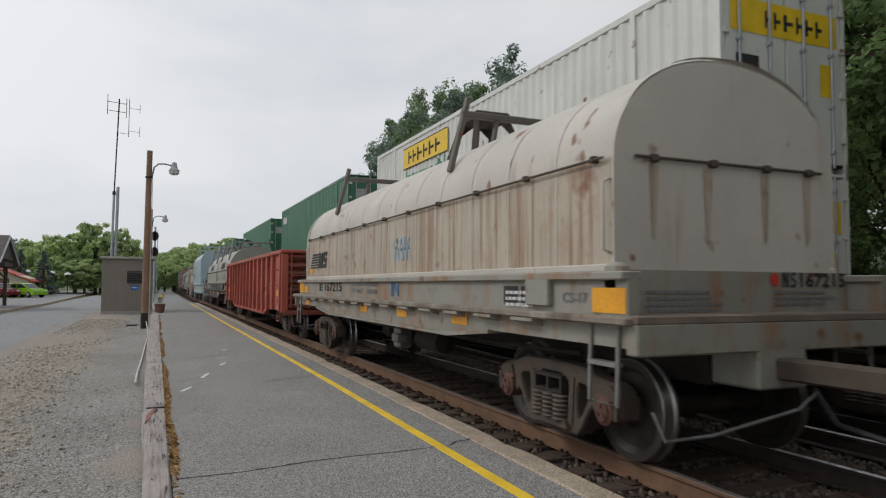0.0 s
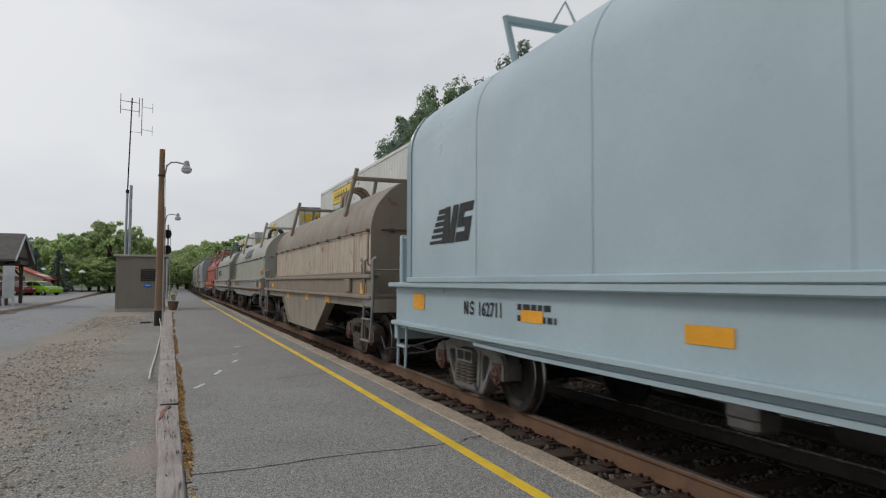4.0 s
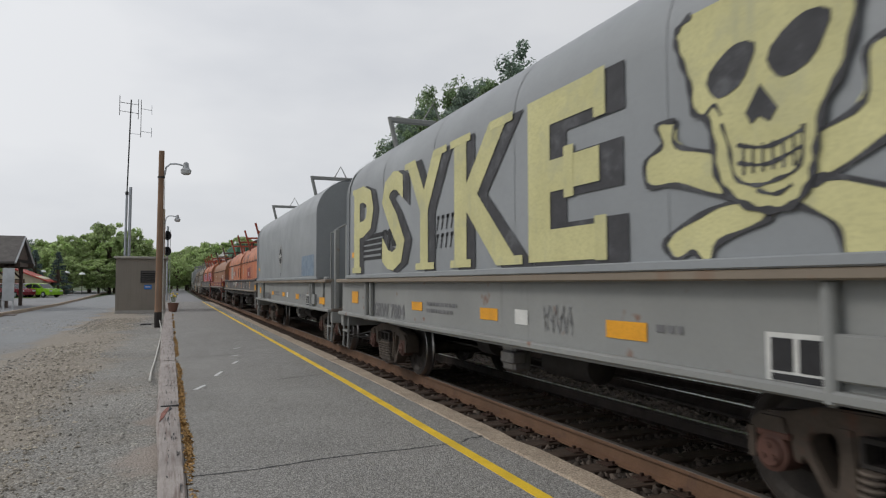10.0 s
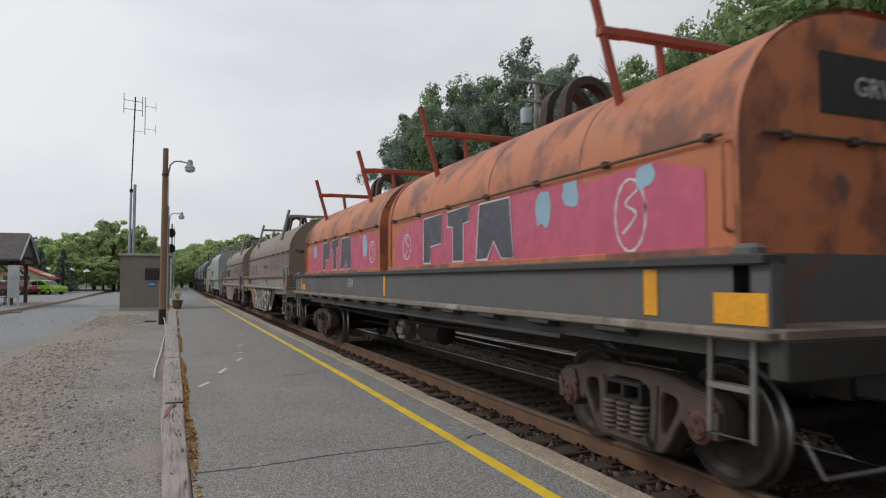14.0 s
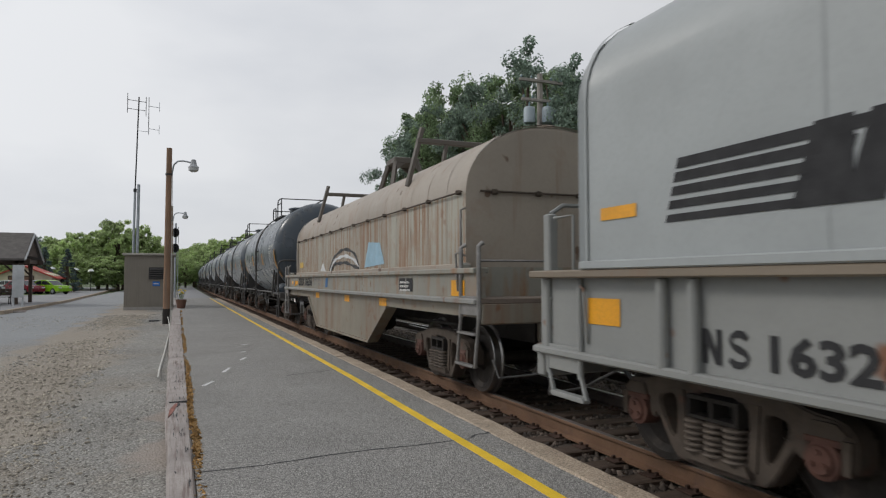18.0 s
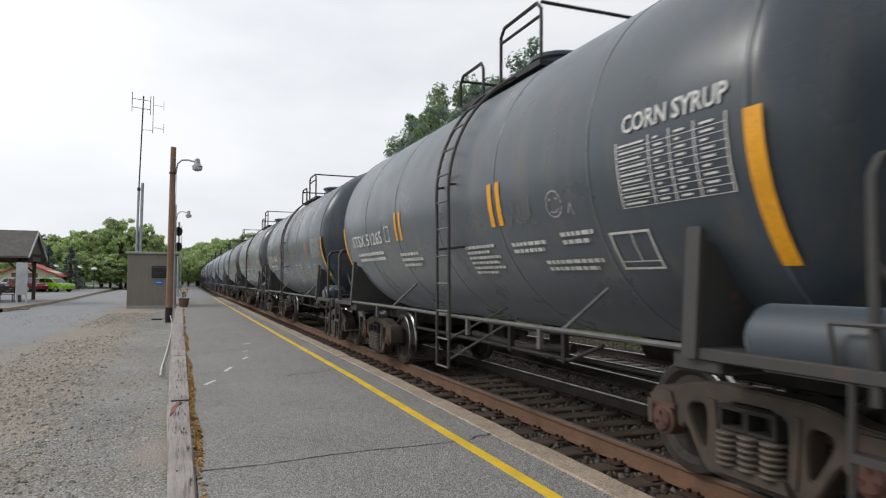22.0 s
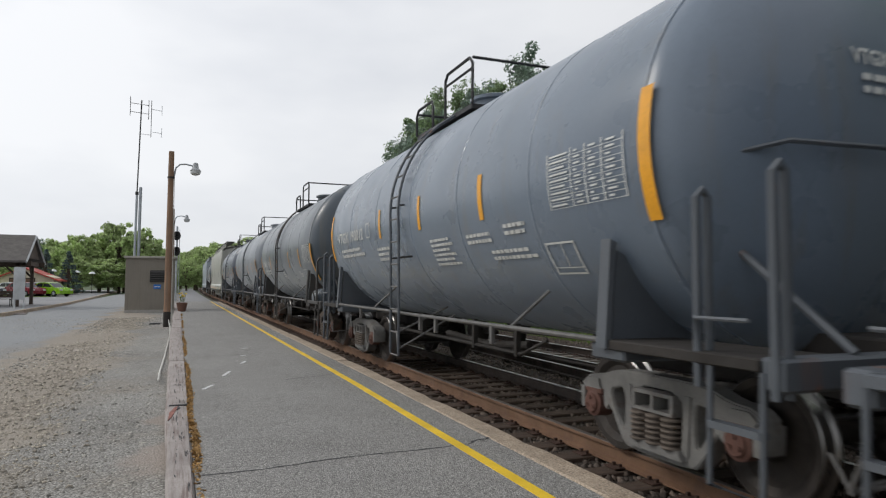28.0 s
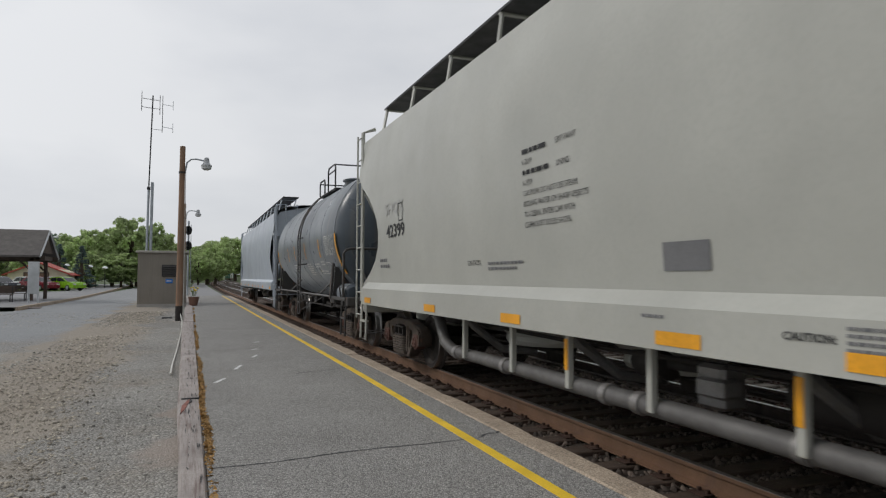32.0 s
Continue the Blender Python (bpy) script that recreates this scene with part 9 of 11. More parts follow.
fit_text(r, k["sill"], "612040", -4.14, -2.82, 1.33, 1.54, M_WHITE)
strokes(r, k["sill"], [[(-2.32 + 0.11 * math.cos(q * 0.45), 1.43 + 0.1 * math.sin(q * 0.45)) for q in range(15)]], 0.01, M_WHITE, "round_mark")
fit_text(r, k["sill"], "LD LMT", -1.62, -1.33, 1.47, 1.54, M_OFFWHITE)
fit_text(r, k["sill"], "LT WT", -1.6, -1.36, 1.34, 1.41, M_OFFWHITE)
fit_text(r, k["sill"], "164200", -1.04, -0.45, 1.47, 1.54, M_OFFWHITE)
fit_text(r, k["sill"], "78800", -0.95, -0.45, 1.34, 1.41, M_OFFWHITE)
strokes(r, k["sill"], [[(4.2, 1.36), (4.2, 1.54), (4.7, 1.54), (4.7, 1.36), (4.2, 1.36)], [(4.45, 1.36), (4.45, 1.54)]], 0.012, M_WHITE, "plate_mark", smooth=False)
fit_text(r, k["sill"], "GP79", 5.9, 6.3, 1.36, 1.52, M_OFFWHITE)
hand_text(r, k["wall"], "VEENER", 3.3, 5.8, 1.76, 2.14, M_GREYT, 43, 0.0)
hand_text(r, k["wall"], "RELICK", 0.4, 1.8, 1.85, 2.1, M_GREYT, 44, 0.0)
hand_text(r, k["wall"], "Distorted", -5.05, -2.95, 1.96, 2.18, M_G_GREEN, 41, 0.0)
for u in (-6.1, -5.45):
    strokes(r, k["wall"], [[(u + 0.27 * math.cos(q * 0.5), 2.13 + 0.1 * math.sin(q * 0.5)) for q in range(13)], [(u - 0.08, 2.2), (u - 0.05, 2.06)], [(u - 0.08, 2.2), (u + 0.08, 2.17), (u - 0.05, 2.13), (u + 0.1, 2.09), (u - 0.05, 2.06)]], 0.014, M_G_GREEN)
hand_text(r, k["wall"], "View", -2.78, -1.7, 1.98, 2.22, M_G_GREEN, 45, 0.0)
strokes(r, k["wall"], [[(u, 2.2), (u - 0.06, 2.0)] for u in (-1.5, -1.3, -1.12, -0.95, -0.78)], 0.016, M_G_GREEN, smooth=False)
hand_text(r, k["wall"], "all of you are bitter", -3.05, 0.05, 1.76, 1.9, M_G_GREEN, 42, 0.01, 0.012)
rects(r, k["wall"], [(-1.62, -1.54, 2.2, 2.32)], P_TAN_RUST, "rust_run", 0.006)
fit_text(r, k["web"], "JEN#", 2.6, 3.6, 0.88, 1.16, M_WHITE, name="graffiti")
rects(r, k["wall"], [(0.35, 0.85, 1.74, 1.83), (-hl + 0.85, -hl + 1.3, 1.74, 1.83)], M_REFLECT, "label", 0.008)

# 4: light blue, boxy hood
BOXY = dict(z0=1.58, sill_bottom=0.98, web_end=0.86, belly=0.84, gussets=False, reflect_low=False, seams=2.4)
r, hl, fr, rr_ = car_root(4, "coil_car", "light blue covered coil car with tall boxy hood", "coil car")
k = coil_car(4, r, hl, fr, rr_, "square", dict(BOXY, hood=P_BLUE, sill=P_BLUE, bracket=P_BLUE, rails=2.3, wide=False, wheel=True, wheel_y=-1.2, wheel_z=1.77, top=4.3, truck=M_TRUCK_GREY, step=P_BLUE))
railway_emblem(r, k["wall"], -hl + 0.8, 2.05, 0.45, M_BLACKT, 0.9)
number(r, k, "162711", u=-hl + 1.7, size=0.22)
bars(r, k["wall"], hl - 2.1, 2.55, 1.2, 5, 0.06, M_GREYT, 3)
end_text(r, k, ("FOR USE ON NS 162390", "THRU 162749"), 3.35, 0.15, y=-0.75)
letter(r, k["end"], "162711", 0.75, 1.48, 0.17, M_BLACKT, 1.0, 0.002, 0.012)

# 5: brown, fish-belly sides
FISH = dict(ext=0.86, end_ladder=True, belly=0.42, slope=1.0, belly_in=4.35, gussets=False, web_end=1.1, truck_in=1.44, reflect=(-0.38, 0.1, 0.5), z0=1.72)
r, hl, fr, rr_ = car_root(5, "coil_car", "brown covered coil car with deep fish-belly sides", "coil car")
k = coil_car(5, r, hl, fr, rr_, "round", dict(FISH, hood=P_BROWN_TAN, side=P_TAN_RUST, sill=P_BROWN_TAN, lower=P_BELLY, rail_paint=M_STEEL))

# 6: greenish grey
r, hl, fr, rr_ = car_root(6, "coil_car", "greenish grey covered coil car with a black brake wheel", "coil car")
k = coil_car(6, r, hl, fr, rr_, "round", dict(hood=P_GREEN_GREY, sill=P_SILL, ledge=P_LEDGE, wheel=True, wheel_z=2.35, wheel_y=-0.1, bracket=P_GREEN_GREY, seams=1.9))
railway_emblem(r, Arch(k), -1.85, 2.68, 0.44, M_G_SLATE, 3.1, 1.75)
mark_shapes(r, k["sill"], -4.12, -3.72, 1.38, 1.58, M_BLACKT)
fit_text(r, k["sill"], "167135", -3.5, -2.4, 1.38, 1.58, M_BLACKT)
bars(r, k["sill"], -2.04, 1.58, 1.1, 2, 0.06, M_GREYT, 6)
rects(r, k["sill"], [(-0.1, 0.25, 1.42, 1.6)], M_STEEL, "blank_plate")
bars(r, k["sill"], 1.96, 1.55, 0.9, 2, 0.05, M_GREYT, 16)
data_plates(r, k, 4.6)
fit_text(r, k["sill"], "CS-17", hl - 0.7, hl - 0.32, 1.42, 1.52, M_GREYT)
rects(r, k["wall"], [(hl - 1.55, hl - 0.6, 1.86, 2.06)], M_REFLECT, "label", 0.008)
bars(r, k["wall"], hl - 1.5, 1.95, 0.8, 2, 0.05, M_BLACKT, 3, lift=0.012)
fit_text(r, Face(hl + 0.06), "167135", 0.5, 1.2, 1.56, 1.7, M_BLACKT, 0.012)
bars(r, Face(hl + 0.06), -0.1, 1.5, 1.2, 4, 0.035, M_GREYT, 7, lift=0.012)

# 7: warm grey, emblem on side and end
r, hl, fr, rr_ = car_root(7, "coil_car", "warm grey covered coil car with railway emblem", "coil car")
k = coil_car(7, r, hl, fr, rr_, "round", dict(hood=P_WARM_GREY, sill=P_SILL, lower=P_WEB_DIM, reflect_low=False, reflect=(-0.31, 0.07, 0.52), wheel=True, wheel_z=2.3, rails=2.75, wide=True, rail_paint=P_WARM_GREY, bracket=P_GREY_BROWN, seams=2.6, rod=2.62))
railway_emblem(r, k["wall"], -5.6, 1.98, 0.4, M_BLACKT, 3.0, 1.2)
place_words(r, k["wall"], -3.1, 1.98, 0.18, M_BLACKT)
mark_shapes(r, k["sill"], -4.12, -3.72, 1.43, 1.64, M_BLACKT)
fit_text(r, k["sill"], "163945", -3.5, -2.4, 1.43, 1.64, M_BLACKT)
bars(r, k["sill"], -2.0, 1.58, 1.1, 2, 0.06, M_GREYT, 6)
railway_emblem(r, k["end"], -0.55, 3.2, 0.2, M_BLACKT, 1.6)
letter(r, k["end"], "CS30", -0.1, 3.0, 0.14, M_BLACKT, 1.0, 0.0, 0.012)
rects(r, k["end"], [(-1.2, -0.6, 1.75, 1.9)], M_REFLECT, "label", 0.012)

# 8: red
r, hl, fr, rr_ = car_root(8, "coil_car", "red covered coil car with many yellow reflectors", "coil car")
k = coil_car(8, r, hl, fr, rr_, "round", dict(hood=P_RED, sill=P_RED, bracket=P_RED, seams=1.9, belly=1.02, web_end=1.04, z0=1.67, ledge=P_LEDGE, reflect=(), loop="frame"))
rects(r, k["sill"], [(-3.72, -3.06, 1.39, 1.62)], M_G_BLUE, "repaint_patch", 0.005)
fit_text(r, k["sill"], "GRW", -3.68, -3.12, 1.41, 1.6, M_WHITE, 0.01)
fit_text(r, k["sill"], "80588", -3.02, -2.12, 1.41, 1.6, M_WHITE, 0.01)
bars(r, k["sill"], -1.95, 1.56, 0.9, 2, 0.06, M_OFFWHITE, 2)
rects(r, k["sill"], [(-0.8, 0.02, 1.43, 1.51), (1.5, 2.33, 1.43, 1.51), (3.05, 3.89, 1.43, 1.51)], M_REFLECT, "reflector", 0.008)
rects(r, k["web"], [(0.54, 1.37, 1.05, 1.14), (3.03, 3.84, 1.05, 1.14), (-3.6, -3.1, 1.05, 1.14)], M_REFLECT, "reflector", 0.008)
rects(r, k["sill"], [(u, u + 0.2, 1.54, 1.63) for u in (-0.8, -0.3, 0.1, 0.62, 1.02, 1.45, 1.87, 2.3, 2.72, 3.14, 3.6, 4.0)], P_TAN, "faded_square", 0.008)
shape(r, k["sill"], [(0.28, 1.53), (0.42, 1.53), (0.35, 1.63)], M_WHITE, "triangle_mark")
shape(r, k["wall"], [(-0.36, 1.9), (-0.26, 1.9), (-0.31, 1.8)], M_WHITE, "triangle_mark")
wild_tag(r, k["wall"], -3.75, -2.85, 1.87, 2.2, M_OFFWHITE, 0.02, 8)
wild_tag(r, k["wall"], -2.5, -1.4, 1.87, 2.18, M_OFFWHITE, 0.016, 9)
rects(r, k["wall"], [(-hl + 0.3, -hl + 0.75, 1.84, 1.96)], M_REFLECT, "label", 0.008)

# 9 to 11: boxy grey cars
def grey_boxy(i, label, num, emblem=True):
    r, hl, fr, rr_ = car_root(i, "coil_car", label, "coil car")
    k = coil_car(i, r, hl, fr, rr_, "square", dict(BOXY, hood=P_GREY_LIGHT if i == 17 else P_GREY, sill=P_GREY_SILL, flange=P_BROWN_TAN, bracket=P_GREY_SILL, rails=2.2 if i == 17 else 2.75, rail_paint=P_GREY_SILL, top=3.96 if i == 17 else 4.13, z0=1.66, sill_bottom=0.93 if i == 17 else 0.99, web_end=0.88 if i == 17 else 0.94, belly=0.86 if i == 17 else 0.92, brackets=(-0.36, 0.28), wheel=i in (10,), wheel_z=1.95, wheel_y=0.2, step=P_GREY_SILL, end_ladder=i == 17, marks_at=0.28 if i == 10 else 0.0))
    if emblem:
        railway_emblem(r, k["wall"], -4.68, 1.95, 0.46, M_BLACKT, 2.25, 1.3, 5, 0.26, 0.06) if i == 17 else railway_emblem(r, k["wall"], -4.68, 1.95, 0.46, M_BLACKT, 2.6, 1.15, 5, 0.2, 0.12)
        place_words(r, k["wall"], -1.48, 2.0, 0.185, M_BLACKT)
        railway_emblem(r, k["end"], -0.55, 3.25, 0.22, M_BLACKT, 1.5)
        letter(r, k["end"], "CS31A", -0.15, 3.0, 0.17, M_BLACKT, 1.0, 0.0, 0.012)
    if i == 17:
        mark_shapes(r, k["sill"], -4.45, -4.06, 1.0, 1.23, M_BLACKT)
    du = 0.28 if i == 10 else 0.0
    fit_text(r, k["sill"], num, (-3.9 if i == 17 else -4.45) + du, -2.83 + du, 1.0, 1.23, M_BLACKT if i == 17 else M_GREYT, bold=0.03)
    bars(r, k["sill"], -1.9 + du, 1.25, 1.2, 2, 0.06, M_GREYT, i)
    rects(r, k["sill"], [(0.65 + du, 0.92 + du, 1.14, 1.29)] + ([(3.77 + du, 4.2 + du, 0.97, 1.27)] if i != 9 else []), M_WHITE, "label", 0.008)
    if i == 9:
        part("blank_plate", Geo().box(3.8, 4.12, -1.53, -1.5, 1.2, 1.32), P_GREY_SILL, r)
    else:
        rects(r, k["sill"], [(3.81 + du, 3.96 + du, 1.05, 1.24), (4.0 + du, 4.16 + du, 1.05, 1.24), (3.81 + du, 4.16 + du, 0.995, 1.035)], M_BLACKT, "data_panel", 0.012)
    bars(r, k["sill"], 2.8 + du, 1.2, 0.32, 1, 0.07, M_GREYT, i + 20)
    fit_text(r, k["sill"], "CS31A", 4.92, 5.3, 1.11, 1.22, M_GREYT)
    rects(r, k["end"], [(-0.2, 0.15, 1.95, 2.12)], M_WHITE, "label", 0.012)
    rects(r, k["wall"], [(-hl + 0.25, -hl + 0.7, 2.03, 2.13)], M_REFLECT, "label", 0.008)
    shape(r, k["wall"], [(0.0, 1.86), (0.1, 1.86), (0.05, 1.76)], M_BLACKT, "triangle_mark")
    part("bolster_rib", Geo().box(4.46, 4.54, -1.58, -1.5, 0.9, 1.58, 0.02), P_GREY_SILL, r)
    for u in (4.72 + du, -4.85 + du, -4.53 + du):
        part("bolster_rib", Geo().box(u, u + 0.08, -1.58, -1.5, 0.9, 1.58, 0.02), P_GREY_SILL, r)
    return r, k, hl


r, k, hl = grey_boxy(9, "grey covered coil car with tall boxy hood and railway emblem", "GRW 8031")
r, k, hl = grey_boxy(10, "grey covered coil car with huge cream sprayed letters and a skull", "GRW 7804")
for ch, u0, u1 in (("P", -5.12, -3.85), ("S", -3.36, -2.23), ("Y", -2.13, -0.72), ("K", -0.38, 1.22), ("E", 1.42, 2.62)):
    fit_text(r, k["wall"], ch, u0 + 0.1, u1 + 0.3, 1.71, 3.26, M_G_SOOT, 0.010, 0.0, "graffiti", 0.05)
    fit_text(r, k["wall"], ch, u0, u1, 1.75, 3.28, M_G_CREAM, 0.018, 0.0, "graffiti", 0.025)
# serifs
for u0, u1, v0, v1 in ((-5.22, -4.62, 1.74, 1.84), (-5.22, -5.0, 3.2, 3.29), (-1.75, -1.05, 1.74, 1.83), (-2.22, -1.75, 3.2, 3.29), (-1.05, -0.62, 3.2, 3.29), (-0.5, 0.1, 1.74, 1.83), (-0.5, 0.1, 3.2, 3.29), (0.75, 1.3, 1.74, 1.83), (0.6, 1.12, 3.2, 3.29), (2.5, 2.66, 1.74, 2.1), (2.5, 2.66, 2.9, 3.29), (2.05, 2.2, 2.3, 2.75)):
    rects(r, k["wall"], [(u0, u1, v0, v1)], M_G_CREAM, "graffiti", 0.021)
# crossbones, then the skull over them
BONES = ([(3.45, 2.66), (3.25, 2.67), (3.31, 2.52), (3.13, 2.43), (3.15, 2.25), (3.44, 2.22), (3.95, 2.08), (3.9, 2.33), (3.45, 2.49)], [(4.1, 2.06), (3.74, 2.02), (3.32, 1.85), (3.43, 1.71), (3.58, 1.76), (3.73, 1.67), (3.81, 1.81), (4.2, 1.93)],
         [(5.12, 2.66), (4.96, 2.76), (4.80, 2.72), (4.78, 2.46), (4.45, 2.32), (4.45, 2.08), (4.86, 2.24), (5.2, 2.44)], [(4.35, 2.0), (4.6, 1.86), (4.67, 1.66), (4.84, 1.64), (4.92, 1.76), (5.1, 1.78), (5.05, 1.95), (4.54, 2.12)])
for poly in BONES:
    shape(r, k["wall"], soft_loop(poly, 1), M_G_CREAM, "graffiti", 0.014)
    strokes(r, k["wall"], [poly + poly[:1]], 0.02, M_G_SOOT, "graffiti", 0.017)
skull = [(3.62, 3.33), (3.5, 3.28), (3.47, 3.2), (3.52, 3.05), (3.59, 2.87), (3.62, 2.68), (3.74, 2.6), (3.79, 2.42), (3.81, 2.24), (3.91, 2.1), (4.06, 2.01), (4.22, 1.97), (4.37, 1.99), (4.46, 2.08), (4.5, 2.19), (4.52, 2.31), (4.57, 2.5), (4.68, 2.66), (4.76, 2.9), (4.78, 3.1), (4.7, 3.33)]
shape(r, k["wall"], skull, M_G_CREAM, "graffiti", 0.022)
strokes(r, k["wall"], [skull], 0.026, M_G_SOOT, "graffiti", 0.026)
for cx, cy, ra, rb in ((3.94, 2.86, 0.19, 0.14), (4.42, 2.87, 0.2, 0.15)):
    shape(r, k["wall"], [(cx + ra * math.cos(t) * (1 + 0.12 * math.sin(3 * t)), cy + rb * math.sin(t) + 0.06 * math.cos(t)) for t in [q * 0.4189 for q in range(15)]], M_G_SOOT, "graffiti", 0.026)
shape(r, k["wall"], [(4.16, 2.72), (4.05, 2.57), (4.09, 2.49), (4.15, 2.53), (4.22, 2.48), (4.28, 2.55)], M_G_SOOT, "graffiti", 0.026)
strokes(r, k["wall"], [[(3.86, 2.55), (3.92, 2.38), (3.96, 2.2), (4.1, 2.13), (4.25, 2.14), (4.41, 2.2), (4.44, 2.42)], [(3.98, 2.39), (4.2, 2.34), (4.43, 2.39)], [(3.98, 2.28), (4.2, 2.24), (4.43, 2.3)], [(4.12, 2.1), (4.25, 2.06), (4.36, 2.1)], [(3.72, 2.62), (3.8, 2.68), (3.86, 2.6)]], 0.014, M_G_SOOT, "graffiti", 0.026)
for a in (4.03, 4.1, 4.17, 4.24, 4.31, 4.38):
    strokes(r, k["wall"], [[(a, 2.37), (a, 2.2)]], 0.008, M_G_SOOT, "graffiti", 0.029, smooth=False)
wild_tag(r, k["sill"], 1.5, 2.0, 1.1, 1.35, M_GREYT, 0.008, 4)
r, k, hl = grey_boxy(11, "grey covered coil car with a round black and white roundel", "GRW 7780", False)
cx, cy = 0.02, 2.39
for rad, m, lf in ((0.35, M_OFFWHITE, 0.006), (0.235, M_BLACKT, 0.010)):
    shape(r, k["wall"], [(cx + rad * math.cos(t), cy + rad * math.sin(t)) for t in [q * 0.2618 for q in range(24)]], m, "emblem", lf)
fit_text(r, k["wall"], "GRW", cx - 0.2, cx + 0.2, cy - 0.07, cy + 0.07, M_WHITE, 0.014)
for q in range(14):
    t = 0.45 * q + 0.1
    shape(r, k["wall"], [(cx + a * math.cos(t + b), cy + a * math.sin(t + b)) for a, b in ((0.26, 0.0), (0.32, 0.0), (0.32, 0.22), (0.26, 0.22))], M_GREYT, "small_lettering", 0.012)
rects(r, k["wall"], [(3.6, 5.2, 1.74, 2.25)], M_G_SLATEBLUE, "repaint_patch", 0.006)
wild_tag(r, k["sill"], 3.2, 3.6, 1.1, 1.32, M_GREYT, 0.008, 5, 6)
wild_tag(r, k["sill"], 3.9, 4.4, 1.3, 1.45, M_GREYT, 0.008, 6, 8)

# 12: orange, two hoods
r, hl, fr, rr_ = car_root(12, "coil_car", "covered coil car with two faded orange hoods on a grey-brown frame", "coil car")
# black flange and web: hood's shadow gap and dark underside put into paint
k = coil_car(12, r, hl, fr, rr_, "round", dict(hood=P_ORANGE_RUST, side=P_ORANGE, sill=P_SLATE_SILL, flange=P_BLACK, lower=P_BLACK, ledge=P_LEDGE, sill_bottom=1.26, two=True, gap=0.45, bracket=P_RED, flare=True, loop_paint=M_LOOP, route=False, seams=1.8, belly=1.06, web_end=1.06, z0=1.74, rod=2.56, top=3.55, reflect_low=False, reflect=(), truck=M_TRUCK))
shape(r, k["wall"], [(2.64, 1.80), (4.12, 1.80), (4.06, 2.0), (3.97, 2.33), (3.82, 2.34), (3.56, 2.31), (3.5, 2.27), (3.2, 2.29), (2.9, 2.27), (2.67, 2.3)], M_G_DARKRED, "repaint_patch", 0.006)
fit_text(r, k["wall"], "GRW", 3.06, 3.54, 1.9, 2.1, M_WHITE, 0.012)
for ln in ([(1.02, 2.46), (1.07, 2.22), (1.39, 2.06), (1.68, 1.93), (1.9, 1.82), (2.16, 2.0), (2.44, 2.17), (2.66, 2.26)], [(1.79, 2.45), (2.09, 2.46), (2.29, 2.43), (2.29, 2.31), (2.09, 2.23), (1.96, 2.12)], [(2.1, 2.44), (2.3, 2.48), (2.6, 2.5), (2.93, 2.49)], [(4.51, 2.43), (4.53, 2.2), (4.43, 1.95), (4.29, 1.86), (4.17, 1.82)], [(3.5, 2.33), (3.6, 2.36), (3.75, 2.38)], [(-1.7, 2.4), (-1.66, 2.2), (-1.7, 2.05)], [(-2.95, 2.3), (-2.9, 2.0)]):
    strokes(r, k["wall"], [ln], 0.005, M_CRACK, "tar_line", 0.007)
shape(r, k["wall"], [(-6.4, 2.5), (-5.7, 2.52), (-5.05, 2.48), (-5.1, 2.1), (-4.95, 1.8), (-6.25, 1.8), (-6.3, 2.1)], M_OFFWHITE, "scrubbed_patch", 0.006, "chalky grey rubbed patch")
for u in (-6.1, -5.75, -5.4):
    strokes(r, k["wall"], [[(u, 2.4), (u + 0.12, 2.2), (u - 0.04, 2.05), (u + 0.16, 1.88)]], 0.02, M_GREYT)
fit_text(r, k["wall"], "GRW", -4.75, -4.08, 1.95, 2.22, M_WHITE, 0.012)
scuff(r, k["wall"], -3.75, 2.12, 0.62, 0.38, M_G_DARKRED, 71)
fit_text(r, k["sill"], "GRW", -2.1, -1.62, 1.42, 1.62, M_WHITE)
fit_text(r, k["sill"], "6977", -0.92, -0.17, 1.40, 1.62, M_WHITE)
rects(r, k["sill"], [(1.22, 1.30, 1.32, 1.63)], M_OFFWHITE, "worn_strip", 0.008)
for u in (-6.2, -1.16, 2.1, 5.9):
    rects(r, k["sill"], [(u, u + 0.11, 1.3, 1.64)], M_REFLECT, "reflector", 0.008)
    rects(r, k["sill"], [(u - 0.09, u - 0.02, 1.3, 1.64)], M_OFFWHITE, "worn_strip", 0.008)
for u in (-3.9, 4.15):
    rects(r, k["sill"], [(u, u + 0.2, 1.28, 1.64)], M_DARK, "stake_pocket", 0.009)
scuff(r, k["sill"], 0.3, 1.5, 0.9, 0.1, P_OXIDE, 72)
scuff(r, k["sill"], -0.2, 1.4, 0.5, 0.07, P_OXIDE, 73)
strokes(r, k["sill"], [[(3.38, 1.63), (3.38, 1.31)], [(3.16, 1.47), (3.38, 1.3), (3.6, 1.51)]], 0.022, M_WHITE, smooth=False)
strokes(r, k["sill"], [[(4.53, 1.3), (4.53, 1.6), (5.3, 1.6)], [(4.85, 1.6), (4.85, 1.38)], [(4.6, 1.4), (4.75, 1.4)]], 0.012, M_OFFWHITE, "plate_mark", smooth=False)
for u in (0.81, -2.02, -6.85):
    rects(r, k["wall"], [(u, u + 0.06, 1.79, 2.55)], M_OFFWHITE, "worn_strip", 0.006)
for u in (-1.2, -0.2):
    part("grab_iron", Geo().tube([(u, -1.27, 2.36), (u, -1.33, 2.34), (u, -1.33, 1.88), (u, -1.27, 1.86)], 0.014, 6), M_TRUCK, r)

